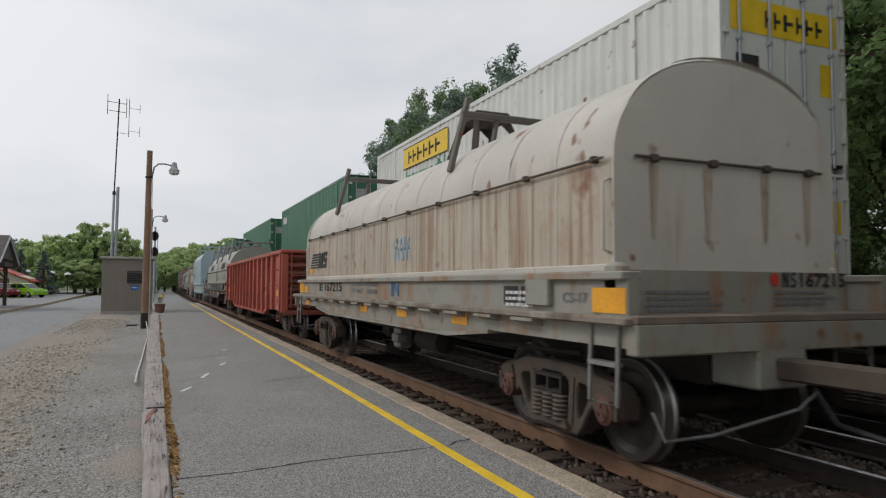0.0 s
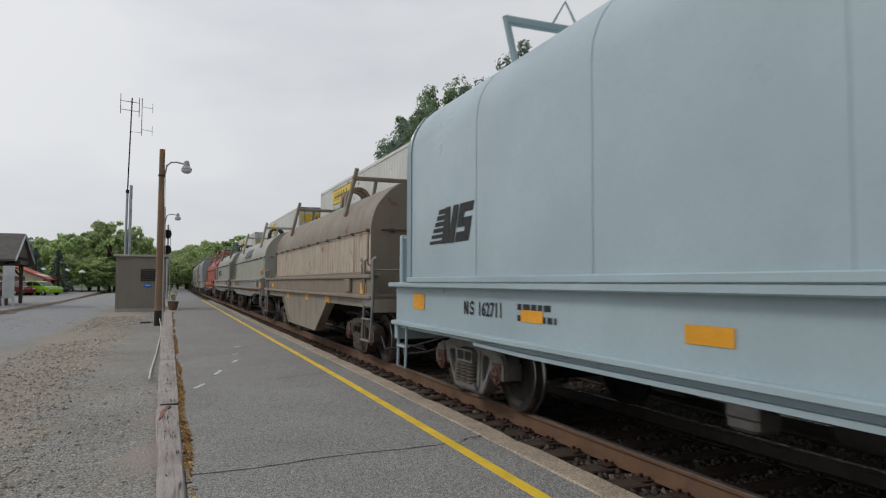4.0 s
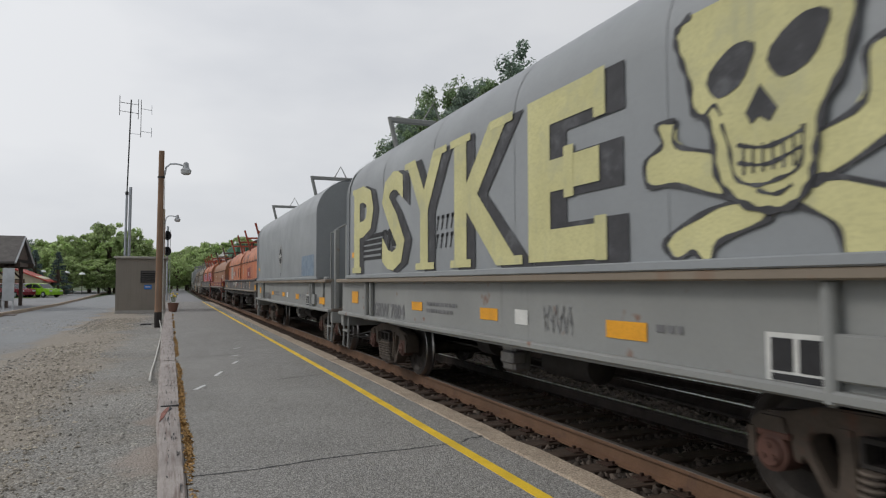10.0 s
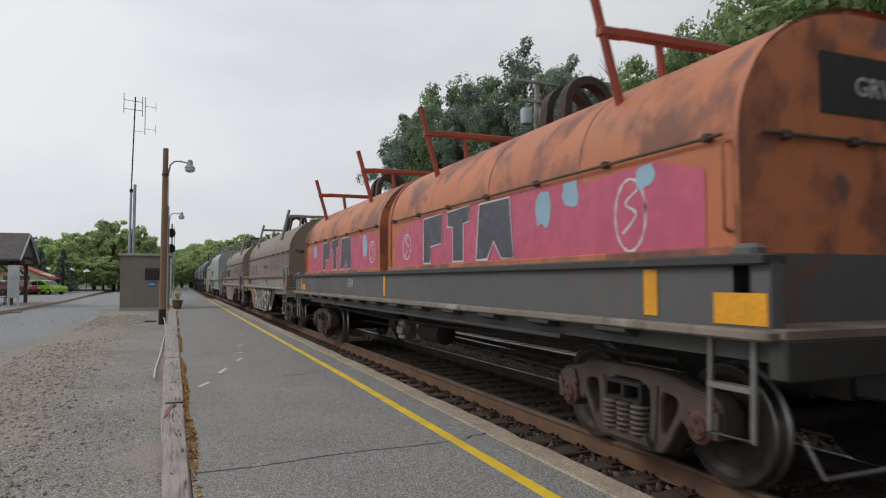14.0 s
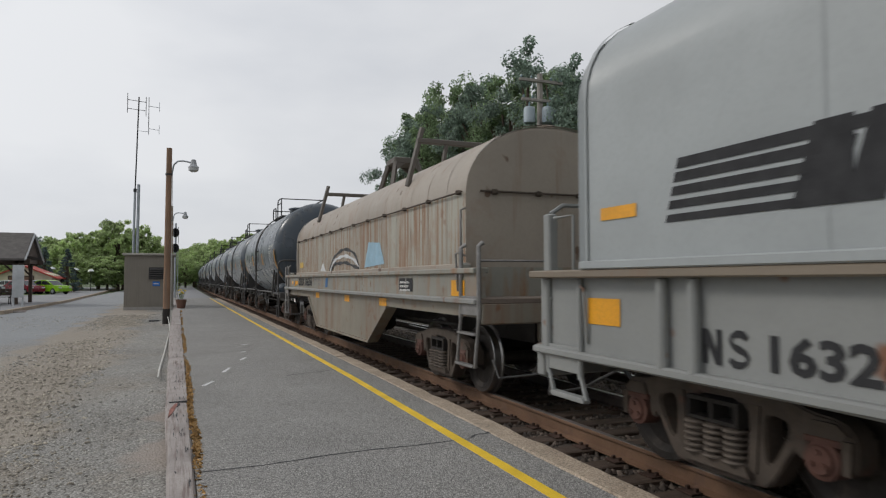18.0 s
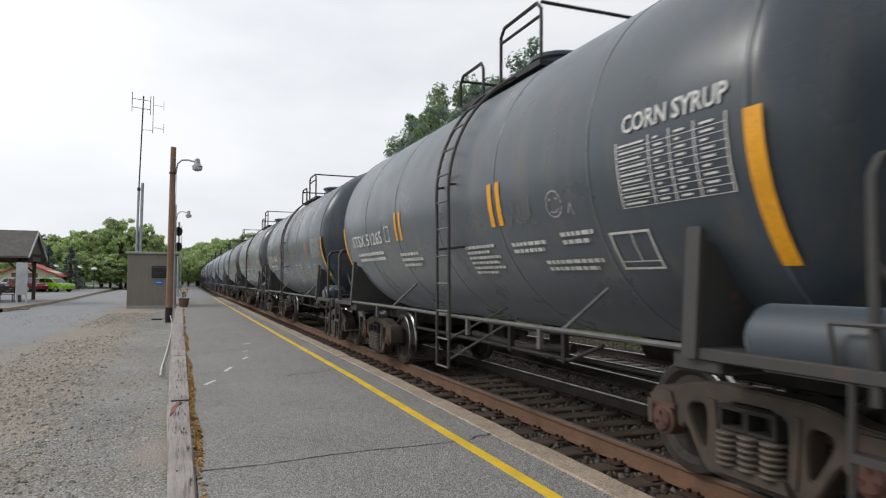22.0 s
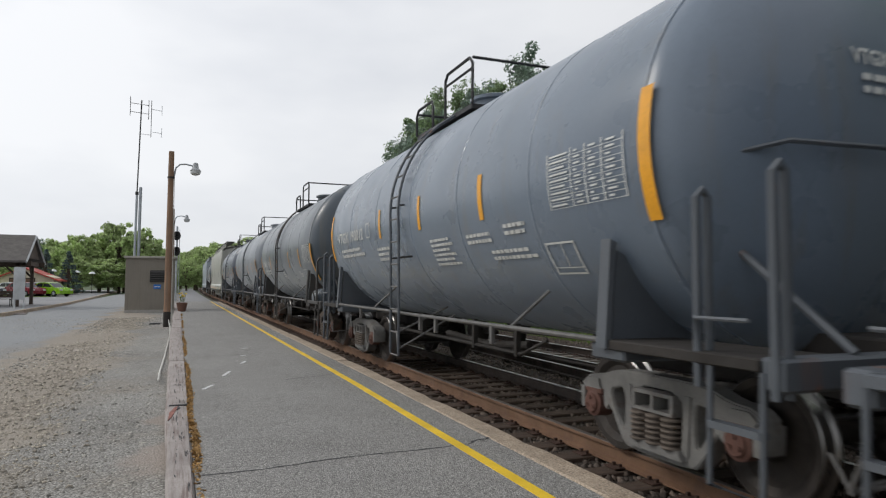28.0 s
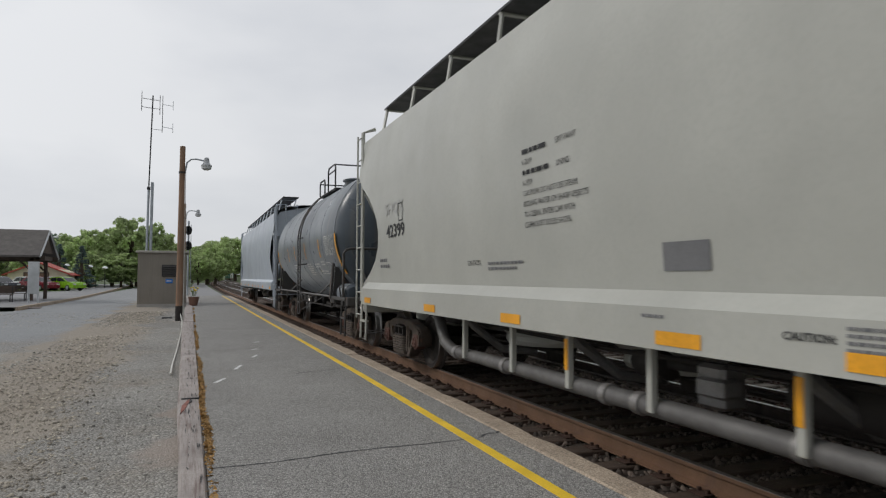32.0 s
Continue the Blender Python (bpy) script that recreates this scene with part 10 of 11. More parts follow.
# 13: brown
r, hl, fr, rr_ = car_root(13, "coil_car", "brown covered coil car with oxide red sill", "coil car")
# lower web painted black for the dark open space below the ledge
k = coil_car(13, r, hl, fr, rr_, "round", dict(hood=P_BROWN, sill=P_OXIDE, lower=P_BLACK, ledge=P_SILL, bracket=P_TRUNK, flare=True, loop_paint=M_LOOP, route=False, posts=True, seams=1.5, z0=1.66, belly=1.2, web_end=1.2, reflect_low=False, reflect=(), rod=2.42, top=3.42, gussets=False, rail_paint=P_OXIDE))
part("fish_belly_sill", Geo().prism([(-5.2, 1.2), (-4.3, 0.5), (4.3, 0.5), (5.2, 1.2)], -0.36, 0.36), P_TRUNK, r)
for x in (-3.6, -2.2, -0.8, 0.6, 2.0, 3.4):
    part("sill_brace", Geo().tube([(x, -1.45, 1.24), (x - 0.7, -0.4, 0.7)], 0.035, 6), M_UNDER, r)
part("small_plate", Geo().box(4.0, 4.22, -1.54, -1.52, 1.12, 1.22), M_OFFWHITE, r)
for q in (1, -1):
    for y in (-1.56, 1.56):
        sx = q * (hl + 0.16)
        part("corner_post", Geo().box(min(sx, sx + q * 0.075), max(sx, sx + q * 0.075), y - 0.03, y + 0.03, 0.82, 1.92, 0.012).tube([(sx + q * 0.06, y, 0.9), (sx + q * 0.06, y * 1.01, 0.36)], 0.02, 6), P_OXIDE, r)
        part("stirrup_step", Geo().tube([(sx + q * 0.06, y * 1.01, 0.74), (sx + q * 0.6, y * 1.01, 0.74)], 0.02, 6).tube([(sx + q * 0.06, y * 1.01, 0.38), (sx + q * 0.6, y * 1.01, 0.38), (sx + q * 0.6, y * 1.01, 1.2)], 0.02, 6), P_TRUNK, r)
fit_text(r, k["wall"], "GRW", -4.14, -3.45, 1.87, 2.16, M_WHITE)
fit_text(r, k["wall"], "GRW", 2.79, 3.49, 1.83, 2.15, M_WHITE)
fit_text(r, k["sill"], "GRW 7654", -5.2, -4.0, 1.42, 1.54, M_OFFWHITE)
fit_text(r, k["sill"], "FOR RESTRICTED LOADING ONLY", 3.7, 4.76, 1.47, 1.52, M_OFFWHITE)
fit_text(r, k["sill"], "SEE EQUIPMENT REGISTER", 3.82, 4.66, 1.39, 1.44, M_OFFWHITE)
fit_text(r, k["sill"], "L 52-7", 5.08, 5.32, 1.47, 1.53, M_WHITE)
fit_text(r, k["sill"], "IL 42-0", 5.08, 5.34, 1.39, 1.45, M_WHITE)
rects(r, k["sill"], [(5.36, 5.85, 1.33, 1.54)], M_G_BLACK, "repaint_patch", 0.006)
fit_text(r, k["sill"], "S41", 5.4, 5.7, 1.36, 1.5, M_WHITE, 0.012, 0.1, "graffiti")
rects(r, k["sill"], [(3.24, 3.65, 1.41, 1.51), (1.55, 1.99, 1.43, 1.53), (-0.53, -0.1, 1.43, 1.53), (-3.6, -3.2, 1.43, 1.53)], M_REFLECT, "reflector", 0.008)
bars(r, k["sill"], -2.4, 1.52, 0.8, 2, 0.05, M_OFFWHITE, 2)
bars(r, k["sill"], 1.15, 1.53, 0.3, 2, 0.04, M_OFFWHITE, 5)
shape(r, k["sill"], [(0.45, 1.43), (0.6, 1.43), (0.52, 1.53)], M_WHITE, "triangle_mark")
jb = part("jacking_box", Geo().box(4.89, 5.79, -1.5, -1.1, 0.96, 1.25, 0.02), P_OXIDE, r)
fit_text(jb, Side(-1.5), "PULL", 5.02, 5.18, 1.17, 1.21, M_WHITE)
fit_text(jb, Side(-1.5), "& JACK LIFT", 4.93, 5.25, 1.0, 1.04, M_WHITE)
fit_text(r, k["end"], "GRW", -0.2, 0.3, 2.75, 2.9, M_OFFWHITE, 0.012)

# 14: orange with pink and blue lettering
r, hl, fr, rr_ = car_root(14, "coil_car", "orange two-hood coil car covered with pink and blue graffiti", "coil car")
# flange and web black as on car 12, holding the shade there
k = coil_car(14, r, hl, fr, rr_, "round", dict(hood=P_ORANGE_RUST, side=P_ORANGE, sill=P_SLATE_SILL, flange=P_BLACK, lower=P_BLACK, ledge=P_LEDGE, sill_bottom=1.26, two=True, gap=0.45, bracket=P_RED, flare=True, loop_paint=M_LOOP, route=False, seams=1.8, belly=1.06, web_end=1.06, z0=1.74, rod=2.56, top=3.55, reflect_low=False, reflect=()))
for u0, u1 in ((0.35, 7.55), (-7.4, -0.75)):
    shape(r, k["wall"], [(u0, 1.79), (u1, 1.79), (u1, 2.35), (u1 - 0.5, 2.5), (u1 - 1.6, 2.46), (u1 - 2.4, 2.53), (u0 + 2.4, 2.5), (u0 + 1.4, 2.53), (u0 + 0.5, 2.44), (u0, 2.3)], M_G_PINK, "graffiti", 0.006)
for u0 in (1.75, -5.6):
    for j, (a, b) in enumerate(((0.0, 0.75), (0.95, 1.7), (1.9, 2.9))):
        a, b = u0 + a, u0 + b
        m = (a + b) / 2
        kq = ([(a, 1.81), (a + 0.3, 1.81), (a + 0.3, 2.05), (b, 2.08), (b, 2.5), (a, 2.48)], [(m - 0.18, 1.81), (m + 0.18, 1.81), (m + 0.18, 2.3), (b, 2.32), (b, 2.52), (a, 2.5), (a, 2.3), (m - 0.18, 2.28)], [(a, 1.81), (a + 0.32, 1.81), (m, 2.02), (b - 0.3, 1.81), (b, 1.81), (b - 0.1, 2.5), (a + 0.1, 2.5)])[j]
        shape(r, k["wall"], kq, M_G_SLATE, "graffiti", 0.010)
        strokes(r, k["wall"], [kq + kq[:1]], 0.014, M_G_WHITE, "graffiti", 0.013, smooth=False)
for u, v, w, h in ((5.3, 2.3, 0.35, 0.4), (5.8, 2.38, 0.3, 0.25), (6.9, 2.4, 0.25, 0.22), (-1.6, 2.25, 0.35, 0.45), (-6.6, 2.3, 0.4, 0.35)):
    scuff(r, k["wall"], u, v, w, h, M_G_SKY, int(u * 7) + 80, 0.010)
for u, h in ((6.7, 0.3), (0.95, 0.2), (-1.1, 0.2)):
    strokes(r, k["wall"], [[(u + 0.2 * math.cos(q * 0.55), 2.1 + h * math.sin(q * 0.55)) for q in range(13)], [(u - 0.1, 1.95), (u + 0.08, 2.1), (u - 0.06, 2.2), (u + 0.1, 2.3)]], 0.014, M_G_WHITE)
fit_text(r, k["sill"], "GRW", -2.1, -1.62, 1.42, 1.6, M_OFFWHITE)
rects(r, k["sill"], [(hl - 0.75, hl - 0.6, 1.3, 1.64), (0.4, 0.52, 1.3, 1.64), (-hl + 0.5, -hl + 0.62, 1.3, 1.64)], M_REFLECT, "reflector", 0.008)
rects(r, k["end"], [(-0.55, 0.75, 2.75, 3.2)], M_G_BLACK, "repaint_patch", 0.006)
fit_text(r, k["end"], "GRW", -0.2, 0.3, 2.9, 3.05, M_OFFWHITE, 0.012)

# 15 and 16: brown fish-belly cars with blue words
def brown_fish(i, num, label):
    r, hl, fr, rr_ = car_root(i, "coil_car", label, "coil car")
    k = coil_car(i, r, hl, fr, rr_, "round", dict(FISH, hood=P_BROWN_TAN, sill=P_SILL_STAINED, flange=P_TRUNK, ledge=P_SILL, lower=P_BELLY, rail_paint=M_STEEL, wheel=i == 16, wheel_z=2.25, wheel_y=-0.45, bracket=M_STEEL, seams=1.5, loop="frame", loop_paint=M_LOOP, rod=2.52, route=False))
    faded = i == 15
    ink = M_GREYT if faded else M_BLACKT
    railway_emblem(r, k["wall"], -5.5, 1.80, 0.46, ink, 3.15, 1.55, tilt=0.01, fan=0.0)
    fit_text(r, k["wall"], "Thoroughbred", -0.8, 0.65, 2.0, 2.2, M_BLACKT if faded else M_GREYT, slant=0.1)
    strokes(r, k["wall"], [[(-0.9, 1.85), (0.75, 1.84), (0.92, 2.44), (5.7, 2.42)]], 0.014, M_G_DARKRED, "red_line", smooth=False)
    for j, ch in enumerate("PROTECT III"):
        if ch != " ":
            u = 1.2 + j * 0.395
            fit_text(r, k["wall"], ch, u, u + (0.3 if ch != "I" else 0.13), 1.98, 2.36, M_G_BLUE_FADED, bold=0.04)
    mark_shapes(r, k["sill"], -4.68, -4.33, 1.40, 1.62, M_BLACKT)
    fit_text(r, k["sill"], num, -4.14, -3.1, 1.40, 1.62, M_BLACKT, bold=0.03)
    rects(r, k["sill"], [(-2.78, -1.82, 1.40, 1.63)], P_SILL, "repaint_patch", 0.004)
    fit_text(r, k["sill"], "LD LMT 226700", -2.72, -1.88, 1.53, 1.60, M_GREYT)
    fit_text(r, k["sill"], "LT WT    59000", -2.72, -1.88, 1.42, 1.49, M_GREYT)
    shape(r, k["sill"], [(-1.54, 1.42), (-1.54, 1.6), (-1.32, 1.6)], M_GREYT, "triangle_mark")
    data_plates(r, k, hl - 4.6)
    rects(r, k["wall"], [(-6.2, -5.6, 1.79, 1.95)], M_REFLECT_FADED, "label", 0.008, "faded yellow warning label")
    for j in range(3):
        rects(r, k["wall"], [(-6.12, -5.68, 1.815 + j * 0.04, 1.83 + j * 0.04)], M_GREYT, "small_lettering", 0.012)
    part("mounting_box", Geo().box(-5.76, -5.54, -1.53, -1.495, 1.49, 1.6, 0.008), P_SILL, r)
    rects(r, k["web"], [(-3.79, -3.33, 1.02, 1.14), (-0.05, 0.4, 0.76, 0.86)], M_REFLECT, "reflector", 0.01)
    part("roller_bracket", Geo().box(-5.5, -5.2, -1.56, -1.46, 1.02, 1.2, 0.03), P_BELLY, r)
    if not faded:
        rects(r, k["web"], [(3.05, 3.62, 0.86, 1.14)], M_WHITE, "label", 0.008)
        rects(r, k["web"], [(3.09, 3.31, 0.89, 1.11), (3.35, 3.58, 0.89, 1.11)], M_BLACKT, "data_panel", 0.012)
    # small square frame painted on the hood's shoulder
    arch = Arch(k)
    strokes(r, arch, [[(-5.85, 2.72), (-5.5, 2.72), (-5.5, 3.0), (-5.85, 3.0), (-5.85, 2.72)]], 0.022, M_OFFWHITE, "square_mark", 0.01, smooth=False)
    return r, k, hl


r, k, hl = brown_fish(15, "165865", "brown covered coil car with black and white graffiti on its belly")
shape(r, k["web"], [(-2.75, 1.24), (-2.45, 0.75), (-2.2, 0.46), (-1.85, 0.44), (-2.3, 1.25)], M_G_DARKRED, "graffiti", 0.006)
hand_text(r, k["web"], "HFS.", -2.62, -2.2, 1.0, 1.1, M_G_WHITE, 3, lift=0.012)
shape(r, k["web"], [(-2.35, 1.25), (-1.9, 0.44), (3.0, 0.44), (3.9, 0.9), (4.2, 1.25)], M_G_BLACK, "graffiti", 0.008)
for lets in ([[(-2.1, 1.15), (-1.75, 0.5)], [(-2.1, 1.15), (-1.5, 0.95), (-1.1, 0.48)], [(-1.85, 0.8), (-1.45, 0.72)]], [[(-0.85, 1.12), (-1.2, 0.9), (-1.15, 0.6), (-0.8, 0.5), (-0.65, 0.72), (-0.85, 0.75)]], [[(-0.5, 1.18), (-0.3, 0.7), (-0.1, 0.5), (0.12, 0.65), (0.1, 1.15)]],
             [[(0.35, 1.15), (0.75, 0.85), (0.7, 0.48)], [(1.1, 1.15), (0.75, 0.85)]], [[(1.75, 1.1), (1.35, 1.05), (1.3, 0.85), (1.7, 0.78), (1.75, 0.58), (1.3, 0.52)]], [[(2.1, 1.1), (2.5, 1.08)], [(2.3, 1.1), (2.25, 0.5)]], [[(2.9, 1.12), (2.8, 0.55), (3.3, 0.6)]]):
    strokes(r, k["web"], lets, 0.075, M_G_CHALK, "graffiti", 0.014, smooth=len(lets) == 1)
for u in (-5.13, -3.56, -2.39, -1.5, -0.54, 0.41, 1.33, 2.3, 3.3, 4.3, 5.3):
    part("pale_band", Geo().sheet([[Arch(k).at(u, v, 0.02), Arch(k).at(u + 0.045, v, 0.02)] for v in [k["zr"] + (k["top"] - k["zr"]) * j / 14 for j in range(14)]]).mesh("band", 40, False), M_OFFWHITE, r)
    rects(r, k["wall"], [(u + 0.003, u + 0.042, 1.74, k["zr"])], M_OFFWHITE, "pale_band", 0.02)
r, k, hl = brown_fish(16, "166041", "brown covered coil car with blue lettering and stained belly")
strokes(r, k["web"], [[(1.2, 0.7), (1.5, 1.1), (1.7, 0.8), (1.9, 1.1), (1.7, 0.65), (2.1, 0.75), (2.3, 1.05), (2.4, 0.7)]], 0.016, M_G_BLACK)

# 17: grey boxy with bubble letters
r, k, hl = grey_boxy(17, "grey covered coil car with pale blue bubble letters on its side", "163266")
for j, (u0, u1, top_) in enumerate(((1.81, 2.42, 2.05), (2.3, 2.95, 2.12), (2.85, 3.3, 2.02), (3.2, 3.8, 2.14), (3.7, 4.1, 2.1), (4.0, 4.35, 2.1))):
    m_ = (u0 + u1) / 2
    kq = [(u0, 1.73), (u0 + 0.02, top_ - 0.15), (u0 + 0.1, top_ - 0.03), (m_, top_), (u1 - 0.1, top_ - 0.03), (u1 - 0.02, top_ - 0.15), (u1, 1.73)]
    shape(r, k["wall"], kq, M_G_ICE, "graffiti", 0.006 + 0.001 * (j % 2))
    strokes(r, k["wall"], [kq], 0.011, M_G_BLUE, "graffiti", 0.010)
    strokes(r, k["wall"], [[(m_, 1.76), (m_ + 0.05, 1.92)]], 0.011, M_G_BLUE, "graffiti", 0.010)
wild_tag(r, k["sill"], 1.5, 2.4, 1.2, 1.48, M_G_WHITE, 0.012, 6, 10)
wild_tag(r, k["sill"], -1.9, -1.4, 1.1, 1.42, M_G_BLACK, 0.014, 7, 5)
wild_tag(r, k["sill"], 3.1, 3.45, 1.05, 1.42, M_GREYT, 0.008, 8, 5)

# 18: rusted cream
r, hl, fr, rr_ = car_root(18, "coil_car", "cream covered coil car with heavy rust streaks and deep belly", "coil car")
k = coil_car(18, r, hl, fr, rr_, "round", dict(FISH, hood=P_CREAM_TOP, side=P_CREAM, sill=P_SILL_STAINED, ledge=P_SILL, lower=P_BELLY, rail_paint=M_STEEL, bracket=P_GREY_BROWN, loop="frame", loop_paint=P_GREY_BROWN, seams=0.8, rod=2.72, top=3.66, route=False))
fit_text(r, k["sill"], "DLRX 166356", -5.06, -3.05, 1.39, 1.62, M_BLACKT, bold=0.03)
fit_text(r, k["sill"], "LD LMT", -2.75, -2.45, 1.52, 1.58, M_GREYT)
fit_text(r, k["sill"], "LT WT", -2.75, -2.48, 1.42, 1.48, M_GREYT)
fit_text(r, k["sill"], "223700", -2.25, -1.93, 1.52, 1.58, M_GREYT)
fit_text(r, k["sill"], "62300", -2.2, -1.93, 1.42, 1.48, M_GREYT)
data_plates(r, k, 4.4)
rects(r, k["wall"], [(-6.24, -5.66, 1.92, 2.08)], M_REFLECT_FADED, "label", 0.008)
rects(r, k["sill"], [(-6.25, -5.2, 1.42, 1.52)], M_REFLECT, "reflector", 0.012)
part("mounting_box", Geo().box(-5.86, -5.66, -1.535, -1.515, 1.41, 1.53, 0.006), P_SILL, r)
for q in range(3):
    strokes(r, k["wall"], [[(-1.95 + 0.12 * q, 1.78), (-1.55 + 0.1 * q, 2.05 - 0.06 * q), (-0.9, 2.2 - 0.13 * q), (-0.2, 2.24 - 0.15 * q), (0.6, 2.1 - 0.13 * q), (1.0, 1.8)]], 0.04, M_G_WHITE if q == 1 else M_G_BLACK, lift=0.008 + 0.002 * q)
shape(r, k["wall"], [(-3.1, 1.78), (-2.4, 1.78), (-2.75, 2.0)], M_G_WHITE, "graffiti", 0.006)
shape(r, k["wall"], [(1.4, 1.8), (2.8, 1.85), (2.5, 2.25), (1.7, 2.3)], M_G_SKY, "graffiti", 0.006)
shape(r, k["sill"], [(-1.35, 1.38), (-1.1, 1.38), (-1.05, 1.6), (-1.3, 1.6)], M_G_BLUE, "graffiti", 0.006)

# 19 to 32 and 34: tank cars
PAIR = ((1.67, 2.14, 2.61, 0.05), (1.87, 2.14, 2.61, 0.05), (-1.79, 2.17, 2.62, 0.05), (-1.57, 2.17, 2.62, 0.05))
LATE = ((-2.62, 2.1, 2.56, 0.045), (-1.12, 2.1, 2.57, 0.045), (0.9, 2.1, 2.57, 0.045), (3.18, 2.08, 2.56, 0.05))
DMI = ((-2.74, 2.06, 2.55, 0.045), (-1.09, 2.05, 2.55, 0.045), (1.58, 2.04, 2.53, 0.045), (3.5, 2.03, 2.53, 0.05))
FADED = ((-2.76, 2.13, 2.57, 0.045), (-0.79, 2.04, 2.52, 0.045), (1.67, 2.04, 2.5, 0.05), (3.6, 2.04, 2.5, 0.05))
GAT = ((-2.64, 2.06, 2.56, 0.045), (-0.53, 2.06, 2.55, 0.05), (1.5, 2.0, 2.5, 0.045), (3.45, 2.0, 2.5, 0.05))
ADM = ((-3.2, 2.03, 2.48, 0.045), (-0.95, 2.0, 2.45, 0.045), (1.6, 2.0, 2.46, 0.045), (3.6, 2.0, 2.47, 0.05))
ADM2 = ((-2.4, 2.14, 2.49, 0.045), (-0.02, 2.2, 2.52, 0.045), (1.67, 2.06, 2.49, 0.045), (3.45, 2.05, 2.5, 0.05))
SLATE = ((-1.55, 2.32, 2.8, 0.05), (0.42, 2.32, 2.8, 0.05), (2.48, 2.28, 2.79, 0.055))
TANKS = [
    (19, "black tank car lettered for corn syrup, with paired yellow stripes", dict(paint=P_TANK, mark="STSX 51487", word="CORN SYRUP", endmark="STSX 51487", two=True)),
    (20, "dusty black tank car with pale bold lettering high on its side", dict(paint=P_TANK_DUSTY, mark="STSX 52267", brand=True, endmark="STSX", two=True)),
    (21, "dusty black tank car lettered for corn syrup", dict(paint=P_TANK_DUSTY, mark="STSX 51294", word="CORN SYRUP", endmark="STSX 51294", two=True)),
    (22, "black tank car lettered for corn syrup, with small tags", dict(paint=P_TANK_DUSTY, mark="STSX 51265", word="CORN SYRUP", endmark="STSX 51265", two=True, tag=1)),
    (23, "dark tank car with single yellow stripes", dict(paint=P_TANK, mark="STSX 4566", endmark="STSX")),
    (24, "dusty black tank car with pale bold lettering and corn syrup stencil", dict(paint=P_TANK_DUSTY, mark="STSX 3132", brand=True, word="CORN SYRUP", endmark="STSX 3132", two=True, tag=2)),
    (25, "dark grey tank car with scrawled white tags", dict(paint=P_TANK_DUSTY, mark="ADMX 16845", endmark="ADMX 16845", tag=3)),
    (26, "blue-grey tank car with single yellow stripes", dict(paint=P_TANK_BLUE, mark="ADMX 17402", endmark="ADMX")),
    (27, "blue-grey tank car with a white scrawl and dark smears", dict(paint=P_TANK_BLUE, mark="ADMX 17591", endmark="ADMX", tag=4, ink=M_OFFWHITE)),
    (28, "blue-grey tank car with salmon and green graffiti", dict(paint=P_TANK_BLUE, mark="ADMX 19346", endmark="ADMX 19346", tag=5)),
    (29, "slate tank car with square end rails and grey trucks", dict(paint=P_TANK_BLUE, mark="VTGX 190012", endmark="VTGX", truck=M_TRUCK_GREY)),
    (30, "dark tank car with a data table and single stripes", dict(paint=P_TANK_DUSTY, mark="DMIX 190111", endmark="DMIX")),
    (31, "faded blue-grey tank car with dark smears by its ladder", dict(paint=P_TANK_PALE, mark="DMIX 191148", endmark="DMIX", ink=M_OFFWHITE)),
    (32, "dark slate tank car with faded lettering", dict(paint=P_TANK_SLATE, mark="GATX 73507", endmark="GATX 73507", ink=M_OFFWHITE, mark_end=-2.8)),
    (34, "black tank car behind the hopper, with single stripes", dict(paint=P_TANK_DUSTY, mark="", endmark="")),
]


